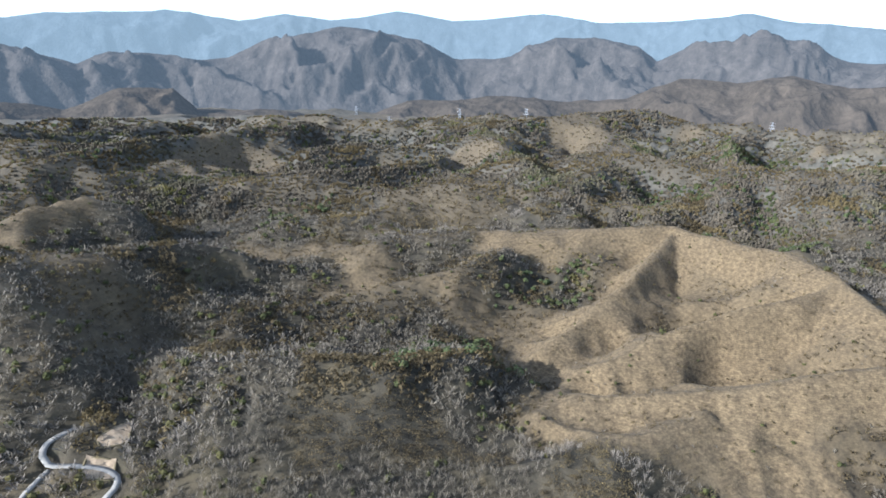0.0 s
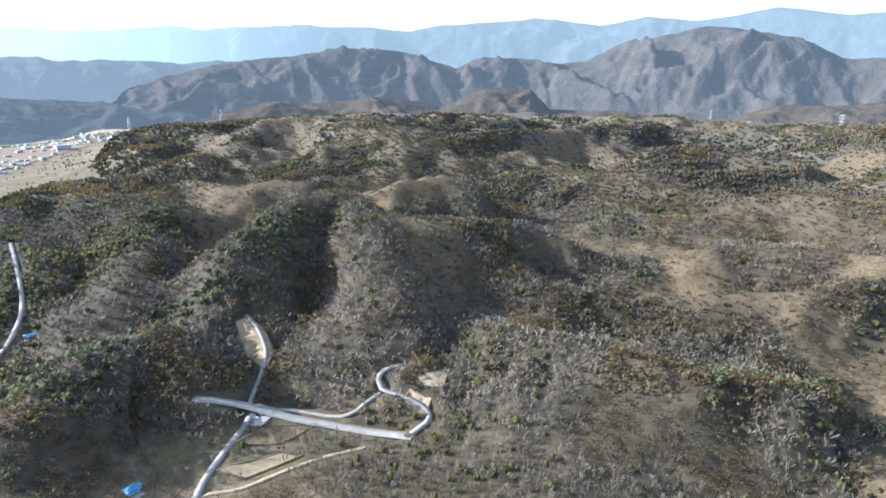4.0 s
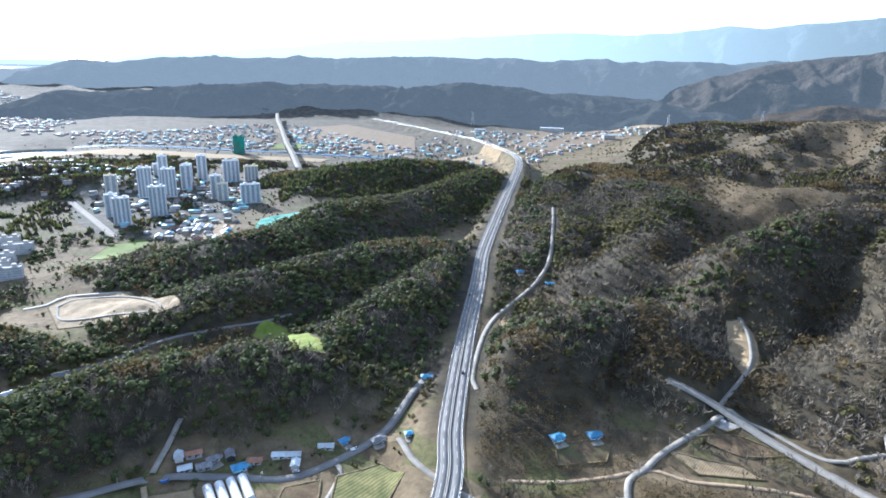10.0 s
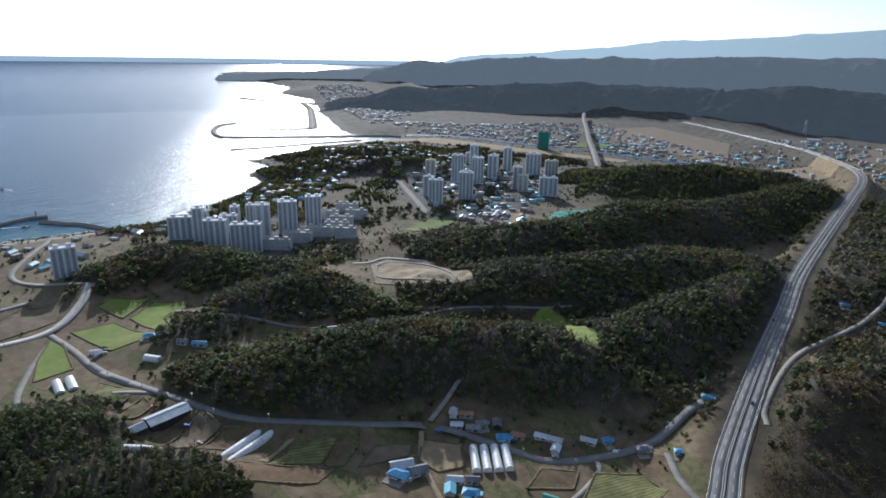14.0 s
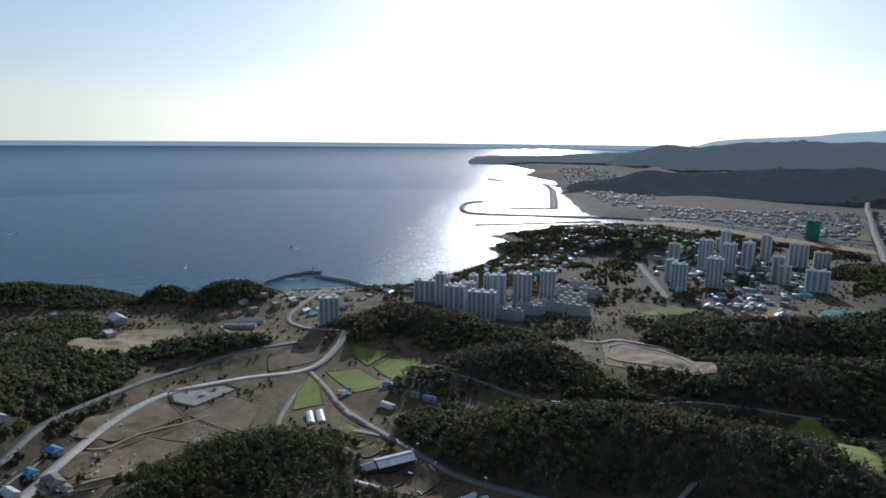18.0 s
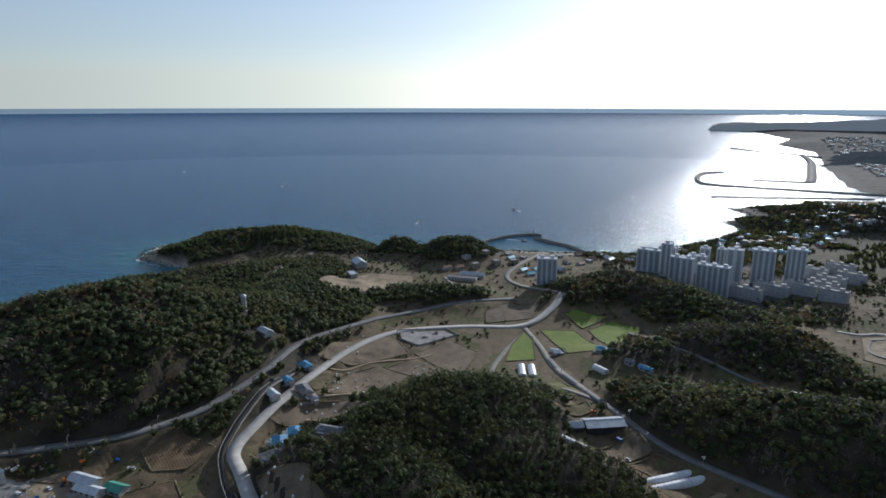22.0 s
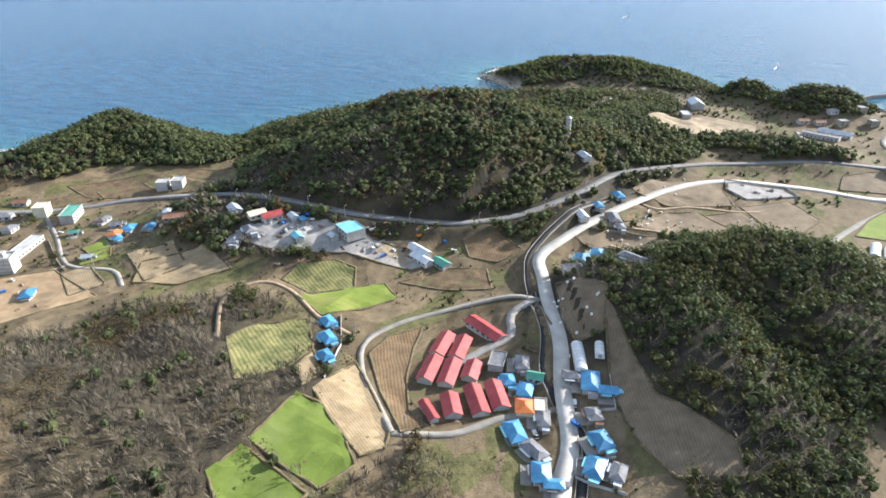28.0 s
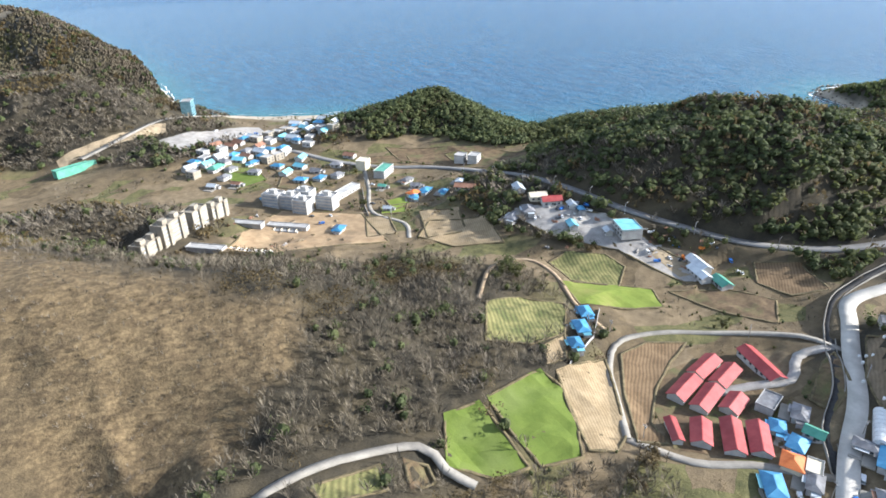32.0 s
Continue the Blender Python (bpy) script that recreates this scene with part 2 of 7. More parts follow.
def rows_surface(name, dark, light, gap, turn, rough=0.95, strength=0.6):
    """A field with furrows or crop rows `gap` metres apart, running at `turn` degrees."""
    m = surface(name, dark, light, 9, rough, 0.3, 0.6, relief=0.3)
    n, link = m.node_tree.nodes, m.node_tree.links.new
    b = n["Principled BSDF"]
    spin = n.new("ShaderNodeMapping")
    spin.inputs["Rotation"].default_value = (0, 0, radians(-turn))
    link(n["Geometry"].outputs["Position"], spin.inputs["Vector"])
    wave = n.new("ShaderNodeTexWave")
    wave.bands_direction = "Y"
    wave.inputs["Scale"].default_value = 0.314 / gap
    wave.inputs["Distortion"].default_value, wave.inputs["Detail"].default_value, wave.inputs["Detail Scale"].default_value = 4.0, 3, 0.5
    link(spin.outputs[0], wave.inputs["Vector"])
    v = n.new("ShaderNodeMath")
    v.operation = "MULTIPLY_ADD"
    link(wave.outputs["Fac"], v.inputs[0])
    v.inputs[1].default_value, v.inputs[2].default_value = strength, 1 - strength * 0.5
    dim = n.new("ShaderNodeHueSaturation")
    link(v.outputs[0], dim.inputs["Value"])
    link(b.inputs["Base Color"].links[0].from_socket, dim.inputs["Color"])
    link(dim.outputs["Color"], b.inputs["Base Color"])
    return m


LAWN = surface("winter_grass", (0.085, 0.125, 0.018), (0.13, 0.175, 0.03), 12, 0.9, 0.2, 0.7, (0.15, 0.19, 0.05), relief=0.4)
LIME = surface("young_crop", (0.14, 0.19, 0.03), (0.2, 0.25, 0.045), 10, 0.9, 0.2, 0.6, (0.22, 0.22, 0.06), relief=0.4)
STRAW = rows_surface("straw_stubble", (0.25, 0.185, 0.105), (0.36, 0.275, 0.165), 1.5, 62, strength=0.28)
PLOUGHED = rows_surface("ploughed_soil", (0.13, 0.085, 0.045), (0.2, 0.135, 0.075), 1.8, 35, strength=0.45)
PADDY = rows_surface("paddy_stubble", (0.15, 0.115, 0.075), (0.23, 0.175, 0.115), 1.4, 25, strength=0.25)
VEG = rows_surface("vegetable_rows", (0.09, 0.1, 0.035), (0.22, 0.2, 0.08), 2.6, 60, strength=0.55)
SCRUB = surface("dry_scrub", (0.09, 0.06, 0.036), (0.185, 0.13, 0.072), 6, 0.95, 0.4, 0.7, (0.12, 0.12, 0.05), relief=0.6)
SITE = surface("orange_earth", (0.29, 0.2, 0.115), (0.42, 0.3, 0.175), 9, 0.95, 0.25, 0.8, (0.21, 0.15, 0.09), relief=0.4)
YARD = surface("site_earth", (0.25, 0.195, 0.125), (0.38, 0.3, 0.195), 9, 0.95, 0.25, 0.8, (0.2, 0.155, 0.1), relief=0.4)
TOWNGROUND = surface("town_paving", (0.06, 0.06, 0.052), (0.135, 0.128, 0.112), 16, 0.95, 0.3, 1.2, (0.05, 0.058, 0.03), relief=0.4)
GREYYARD = surface("grey_gravel", (0.26, 0.24, 0.22), (0.38, 0.36, 0.33), 7, 0.95, 0.25, 0.8, relief=0.4)
BANK = surface("bank_grass", (0.085, 0.07, 0.04), (0.19, 0.15, 0.08), 3, 0.95, 0.4, 0.5, relief=0.5)
NET = surface("teal_net", (0.02, 0.17, 0.13), (0.04, 0.29, 0.225), 14, 0.8, 0.4, 1.2, (0.1, 0.16, 0.11), relief=0.3)
ROCK = surface("shore_rock", (0.1, 0.085, 0.07), (0.26, 0.22, 0.18), 4, 0.9, 0.4, 0.8, relief=0.8)
FOAM = surface("sea_foam", (0.62, 0.66, 0.68), (0.85, 0.87, 0.88), 5, 0.7, 0.2, 1.0, relief=0.3)
WHITEWALL = surface("white_render", (0.36, 0.35, 0.335), (0.5, 0.49, 0.465), 4, 0.8, 0.1, 0.5, random_tint=0.12)
GREYWALL = surface("grey_cement", (0.3, 0.29, 0.28), (0.42, 0.41, 0.39), 4, 0.85, 0.15, 0.5, random_tint=0.15)
TOWERWALL = surface("apartment_paint", (0.6, 0.61, 0.62), (0.7, 0.71, 0.72), 9, 0.75, 0.08, 1.2, random_tint=0.08)
OLDWALL = surface("stained_cream_render", (0.25, 0.22, 0.175), (0.37, 0.33, 0.265), 5, 0.9, 0.2, 0.8, (0.28, 0.25, 0.2))
CREAMWALL = surface("cream_paint", (0.62, 0.55, 0.42), (0.72, 0.65, 0.5), 6, 0.8, 0.1, 0.8)
BLUEROOF = surface("blue_metal_roof", (0.045, 0.19, 0.36), (0.09, 0.3, 0.48), 5, 0.4, 0.15, 0.35, relief=0.25, random_tint=0.2, spec=0.5)
REDROOF = surface("red_metal_roof", (0.3, 0.05, 0.05), (0.42, 0.085, 0.08), 6, 0.5, 0.15, 0.35, (0.34, 0.09, 0.085), relief=0.25, random_tint=0.12)
ORANGEROOF = surface("orange_tile_roof", (0.6, 0.15, 0.04), (0.75, 0.23, 0.07), 3, 0.6, 0.2, 0.35, relief=0.5)
GREYROOF = surface("slate_grey_roof", (0.13, 0.13, 0.135), (0.24, 0.24, 0.25), 4, 0.7, 0.2, 0.4, relief=0.4, random_tint=0.2)
PALEROOF = surface("pale_metal_roof", (0.42, 0.46, 0.49), (0.6, 0.64, 0.66), 6, 0.45, 0.1, 0.5, relief=0.2, random_tint=0.15)
CYANROOF = surface("light_blue_roof", (0.16, 0.46, 0.55), (0.25, 0.58, 0.66), 6, 0.45, 0.1, 0.5, relief=0.2)
TEALROOF = surface("green_metal_roof", (0.08, 0.28, 0.2), (0.14, 0.38, 0.29), 6, 0.5, 0.1, 0.5, relief=0.2)
RUSTROOF = surface("brown_tile_roof", (0.22, 0.11, 0.07), (0.33, 0.18, 0.12), 4, 0.7, 0.2, 0.4, relief=0.4, random_tint=0.2)
GLASS = surface("window_glass", (0.03, 0.04, 0.05), (0.06, 0.075, 0.09), 3, 0.12, 0.1, 2.0, relief=0.0, spec=0.7)
SEAGLASS = surface("sea_green_glass", (0.12, 0.24, 0.28), (0.2, 0.36, 0.4), 3, 0.25, 0.15, 2.0, relief=0.0, spec=0.6)
# dark grey for tower strips: the shade of balcony recesses as a colour
RECESSGREY = surface("recess_grey", (0.13, 0.145, 0.16), (0.22, 0.24, 0.26), 3, 0.3, 0.15, 2.0, relief=0.0, spec=0.5)
FILM = surface("greenhouse_film", (0.62, 0.63, 0.62), (0.78, 0.79, 0.78), 3, 0.35, 0.12, 0.6, relief=0.2, spec=0.5)
BALEWRAP = surface("bale_wrap", (0.72, 0.72, 0.7), (0.82, 0.82, 0.8), 1, 0.4, 0.08, 0.2)
STEEL = surface("galvanised_steel", (0.35, 0.36, 0.37), (0.48, 0.49, 0.5), 3, 0.5, 0.1, 0.5, metal=0.6)
# near-black for doors and dark walls, and for shade painted where nothing is hollow
DARK = surface("dark_fill", (0.025, 0.025, 0.027), (0.05, 0.048, 0.045), 2, 0.8, 0.2, 0.4)
RUBBER = surface("tyre_rubber", (0.02, 0.02, 0.02), (0.035, 0.035, 0.035), 1, 0.9, 0.1, 0.1)
CARWHITE = surface("white_car_paint", (0.7, 0.7, 0.7), (0.78, 0.78, 0.78), 2, 0.25, 0.03, 1, relief=0, spec=0.6)
CARDARK = surface("dark_car_paint", (0.03, 0.032, 0.036), (0.05, 0.052, 0.058), 2, 0.25, 0.03, 1, relief=0, spec=0.6)
CARBLUE = surface("blue_truck_paint", (0.02, 0.12, 0.42), (0.04, 0.18, 0.52), 2, 0.3, 0.03, 1, relief=0, spec=0.6)
EXCAVATOR = surface("orange_machine_paint", (0.6, 0.17, 0.03), (0.72, 0.24, 0.05), 2, 0.5, 0.1, 0.5)

# ---- the lie of the land ----
EYE_HIGH = 258.0


def hashed(i, j, seed):
    h = (i * 374761393 + j * 668265263 + seed * 974634777) & 0x7FFFFFFF
    h = ((h ^ (h >> 13)) * 1274126177) & 0x7FFFFFFF
    return ((h ^ (h >> 16)) & 0xFFFF) / 65535.0


def value_noise(x, y, seed):
    i, j = np.floor(x).astype(np.int64), np.floor(y).astype(np.int64)
    u, v = x - i, y - j
    u, v = u * u * (3 - 2 * u), v * v * (3 - 2 * v)
    a, b = hashed(i, j, seed), hashed(i + 1, j, seed)
    c, d = hashed(i, j + 1, seed), hashed(i + 1, j + 1, seed)
    return (a + (b - a) * u) * (1 - v) + (c + (d - c) * u) * v


def fractal(x, y, metres, octaves, seed, ridged=False):
    """Layered noise, 0 to 1; ridged: sharp crests and round valleys."""
    total, amp, norm = 0, 1.0, 0
    for k in range(octaves):
        s = value_noise(x / metres + 17.3 * k, y / metres - 9.1 * k, seed + k)
        total = total + amp * (1 - np.abs(2 * s - 1) if ridged else s)
        norm, amp, metres = norm + amp, amp * 0.5, metres * 0.47
    return total / norm


def smooth(a, b, x):
    s = np.clip((x - a) / (b - a), 0, 1)
    return s * s * (3 - 2 * s)


def nearest_on(x, y, pts):
    """Distance to a polyline, and its further columns interpolated at the nearest point."""
    best = np.full(np.shape(x), 1e9)
    extra = [np.zeros(np.shape(x)) for _ in pts[0][2:]]
    for p, q in zip(pts, pts[1:]):
        dx, dy = q[0] - p[0], q[1] - p[1]
        s = np.clip(((x - p[0]) * dx + (y - p[1]) * dy) / (dx * dx + dy * dy + 1e-9), 0, 1)
        d = np.hypot(x - p[0] - s * dx, y - p[1] - s * dy)
        near = d < best
        best = np.where(near, d, best)
        extra = [np.where(near, p[2 + k] + s * (q[2 + k] - p[2 + k]), e) for k, e in enumerate(extra)]
    return (best, *extra)


def inside(x, y, poly):
    hit = np.zeros(np.shape(x), bool)
    for (x1, y1), (x2, y2) in zip(poly, poly[1:] + poly[:1]):
        if y1 != y2:
            hit ^= ((y1 > y) != (y2 > y)) & (x < (x2 - x1) * (y - y1) / (y2 - y1) + x1)
    return hit


def fold(x, y):
    """Beyond 3 km the distance closes up, so that the far coast and the sea's edge lie within 4.8 km."""
    d = math.hypot(x, y)
    r = d if d < 3000 else 3000 + 1728 * (1 - math.exp(-(d - 3000) / 3500))
    return x * r / d, y * r / d


def lift(r):
    """How far the level ground and the sea rise out there, to stay on their lines of sight."""
    s = np.clip((r - 3000) / 1728, 0, 0.9985)
    true = np.where(r > 3000, 3000 - 3500 * np.log(1 - s), np.maximum(r, 1))
    return np.where(r > 3000, EYE_HIGH * (1 - r / true), 0.0)


COAST = [(-120, -4600), (-200, -2200), (-250, -1460), (-252, -1200), (-228, -940), (-312, -850), (-389, -795), (-470, -720),
         (-520, -600), (-560, -545), (-600, -525), (-680, -500), (-760, -455), (-840, -385), (-890, -335), (-940, -318),
         (-965, -360), (-1000, -412), (-1085, -412), (-1130, -300), (-1130, -150), (-1060, -50), (-1050, 40), (-1030, 110), (-1010, 200),
         (-985, 300), (-972, 410), (-1062, 585), (-1150, 690), (-1240, 710), (-1232, 770), (-1310, 800), (-1400, 806), (-1420, 975),
         (-1500, 1070), (-1448, 1372), (-1500, 1420), (-1620, 1330), (-1740, 1370), (-2300, 1700), (-2680, 1928)]
COAST += [fold(*p) for p in ((-3600, 2300), (-4106, 2737), (-5000, 3024), (-5868, 3270), (-7044, 3720), (-7600, 4300), (-7900, 6500), (-9000, 9000))]
LAND = COAST + [(-2500, 6000), (6000, 6000), (6000, -6000), (0, -6000)]

RIDGES = []


def ridge(width, *pts):
    RIDGES.append((width, pts))


# the wooded hill by the coast road, the small hill on the beach, the headland and its two knobs
ridge(75, (-365, -330, 40), (-415, -300, 66), (-462, -262, 78), (-480, -220, 80), (-482, -170, 66), (-470, -140, 36))
ridge(80, (-450, -335, 60), (-500, -290, 88), (-535, -235, 92), (-560, -170, 70), (-640, -130, 42), (-720, -110, 36))
ridge(85, (-560, -420, 44), (-660, -330, 46), (-760, -230, 38), (-820, -120, 26))
ridge(52, (-320, -640, 30), (-390, -625, 44), (-450, -625, 58), (-450, -570, 46), (-450, -510, 32), (-450, -460, 20))
ridge(60, (-940, -370, 26), (-1010, -290, 40), (-1040, -190, 42), (-1010, -110, 36), (-940, -60, 22))
ridge(27, (-936, 0, 38), (-940, 14, 38))
ridge(40, (-910, 78, 44), (-914, 108, 44))
ridge(38, (-715, -20, 22), (-700, 40, 28), (-694, 84, 26))
# the hill in the middle of the plain
ridge(52, (-335, -42, 44), (-366, -8, 52), (-392, 30, 55), (-398, 62, 50))
ridge(40, (-345, 60, 44), (-318, 110, 34), (-300, 135, 24))
ridge(45, (-330, -10, 44), (-270, 20, 38), (-230, 40, 30))
# wooded hills between the plain and the town
ridge(48, (-690, 225, 34), (-700, 268, 40), (-640, 309, 42), (-560, 350, 36), (-520, 380, 22))
ridge(42, (-500, 215, 26), (-520, 292, 36), (-499, 355, 38), (-450, 365, 26))
ridge(50, (-400, 205, 34), (-372, 235, 46), (-345, 275, 52), (-318, 325, 52), (-272, 366, 50), (-215, 400, 46))
ridge(48, (-230, 430, 40), (-190, 500, 50), (-168, 600, 50), (-165, 720, 40))
ridge(70, (-560, 560, 22), (-470, 590, 48), (-400, 680, 54), (-383, 821, 58), (-305, 913, 58), (-240, 1233, 52))
ridge(60, (-420, 470, 34), (-365, 490, 50), (-315, 550, 55), (-260, 650, 55), (-210, 720, 46))
ridge(80, (-600, 1150, 36), (-520, 1130, 58), (-420, 1240, 60), (-320, 1300, 50))
ridge(60, (-1180, 740, 22), (-1100, 830, 38), (-1000, 900, 40), (-860, 1000, 36))
ridge(50, (-1290, 900, 20), (-1180, 1000, 34), (-1060, 1060, 30))
# east of the highway
ridge(80, (-60, 760, 50), (-80, 980, 80), (-20, 1110, 92), (53, 973, 88), (66, 766, 72), (40, 700, 56))
ridge(55, (-55, 400, 34), (-55, 440, 54), (-15, 500, 62), (38, 530, 62), (60, 480, 44))
ridge(70, (145, 640, 100), (225, 700, 124), (293, 715, 126), (280, 600, 108), (245, 500, 72))
ridge(60, (330, 640, 90), (390, 560, 70), (430, 480, 52))
ridge(75, (-42, 794, 58), (21, 1062, 76), (84, 1155, 84), (109, 900, 76))
# the burnt slope and the hills to the north
ridge(85, (60, -380, 84), (10, -320, 80), (-40, -290, 72), (-85, -262, 66), (-120, -245, 54), (-150, -235, 38))
ridge(60, (-30, -160, 46), (-70, -150, 34), (-100, -140, 22))
ridge(60, (60, -480, 50), (-20, -500, 44), (-60, -470, 32))
ridge(90, (60, -900, 90), (-70, -860, 84), (-120, -790, 66), (-150, -720, 30))
ridge(110, (60, -1500, 150), (-100, -1400, 120), (-150, -1250, 90), (-190, -1150, 50))

# the burnt country inland: crests at their own heights, with spurs running down from them
CRESTS = []


def crest_line(width, *pts):
    CRESTS.append((width, pts))


BARE_CRESTS = [[(770, 307, 96), (816, 241, 102), (856, 172, 108), (894, 110, 112), (842, 27, 112), (826, -31, 114), (748, -78, 112), (661, -113, 104)],
               [(867, 105, 106), (712, 125, 84), (619, 152, 60), (548, 177, 42)],
               [(728, -78, 108), (677, -36, 100), (639, 12, 90), (587, 67, 72), (533, 107, 54)],
               [(567, -104, 90), (530, -45, 80), (505, 1, 68), (478, 62, 58), (464, 114, 50)]]
for pts, width in zip(BARE_CRESTS, (88, 46, 52, 56)):
    crest_line(width, *pts)
crest_line(62, (268, 435, 42), (304, 421, 60), (332, 371, 72), (352, 305, 78), (372, 253, 76), (418, 225, 74), (462, 208, 66), (466, 187, 50))
crest_line(44, (350, 147, 36), (373, 101, 48), (421, 52, 56), (474, 19, 58))
crest_line(58, (561, 528, 66), (625, 488, 80), (679, 434, 88), (739, 379, 94), (777, 310, 98))
crest_line(44, (456, 450, 50), (519, 408, 58), (579, 371, 68), (648, 309, 82), (715, 285, 92))
crest_line(76, (837, 601, 106), (865, 529, 120), (956, 458, 132), (974, 391, 130), (939, 317, 120), (916, 263, 108))
crest_line(84, (676, 873, 112), (755, 827, 116), (844, 779, 120), (961, 688, 126), (1105, 619, 134))
crest_line(50, (681, 613, 90), (734, 529, 96), (824, 504, 106))
crest_line(150, (1450, 744, 168), (1590, 740, 190), (1540, 625, 190), (1690, 520, 210), (1880, 405, 236), (1930, 315, 222), (1930, 235, 198))
crest_line(80, (1560, 735, 188), (1310, 557, 164), (1149, 426, 142), (1024, 306, 118))
crest_line(90, (1880, 405, 234), (1690, 380, 176), (1279, 324, 138))
crest_line(95, (1930, 235, 198), (1800, 105, 172), (1447, 65, 145), (1245, 60, 125))
crest_line(100, (1331, 17, 140), (1262, -58, 136), (1403, -138, 142), (1584, -221, 146))
crest_line(70, (899, -53, 104), (992, -108, 116), (1038, -157, 122))
crest_line(50, (291, 686, 126), (340, 613, 116), (412, 603, 112), (476, 573, 108), (503, 539, 96))
crest_line(60, (418, 815, 126), (485, 799, 134), (525, 767, 120))
crest_line(84, (160, 1069, 104), (214, 962, 104), (279, 966, 110), (385, 1037, 118), (479, 1016, 124))
crest_line(110, (410, 1502, 160), (565, 1496, 170), (602, 1269, 162), (664, 1181, 162))
crest_line(90, (589, 1049, 150), (780, 1095, 160), (973, 1073, 168), (1242, 1050, 176))
crest_line(80, (982, 826, 150), (1113, 785, 154), (1167, 661, 148))
crest_line(76, (-30, 1143, 88), (32, 1160, 96), (89, 1074, 90), (156, 982, 88), (202, 934, 84))
YELLOW_DALE = [(440, 440), (519, 395), (579, 355), (660, 320)]

HIGHWAY = [(-60, 120, 24), (-72, 297, 26), (-88, 372, 28), (-110, 508, 30), (-128, 640, 31), (-146, 760, 32), (-160, 920, 34), (-170, 1050, 36),
           (-186, 1260, 38), (-200, 1420, 40), (-222, 1530, 40), (-268, 1640, 38), (-400, 1850, 36), (-560, 2030, 32), (-722, 2205, 28), (-960, 2420, 26)]
BRIDGE = [(-640, 1185, 42), (-760, 1375, 42), (-878, 1558, 42), (-1040, 1820, 42), (-1209, 2091, 40), (-1330, 2300, 40)]


def hinterland(x, y):
    edge = np.interp(y, [-900, -250, 0, 250, 1300, 1700, 2300, 2900, 3400], [-60, 60, 60, 20, -40, -80, 120, 420, 700])
    east = smooth(-20, 260, x - edge)
    far = smooth(0, 500, y - np.interp(x, [-4000, -2900, -2000, -1500, -1000, -300, 200, 700], [2900, 2400, 2150, 2250, 2420, 2480, 2900, 3300]))
    return np.maximum(east, far), far


def crests(x, y):
    """0 in the dells of the hinterland, 1 on its crests."""
    wx, wy = x + 70 * (fractal(x, y, 240, 2, 31) - 0.5), y + 70 * (fractal(x, y, 240, 2, 37) - 0.5)
    return smooth(-0.22, 0.3, 0.6 * (fractal(wx, wy, 560, 3, 11, True) - 0.6) + 0.5 * (fractal(wx, wy, 210, 3, 13, True) - 0.58))


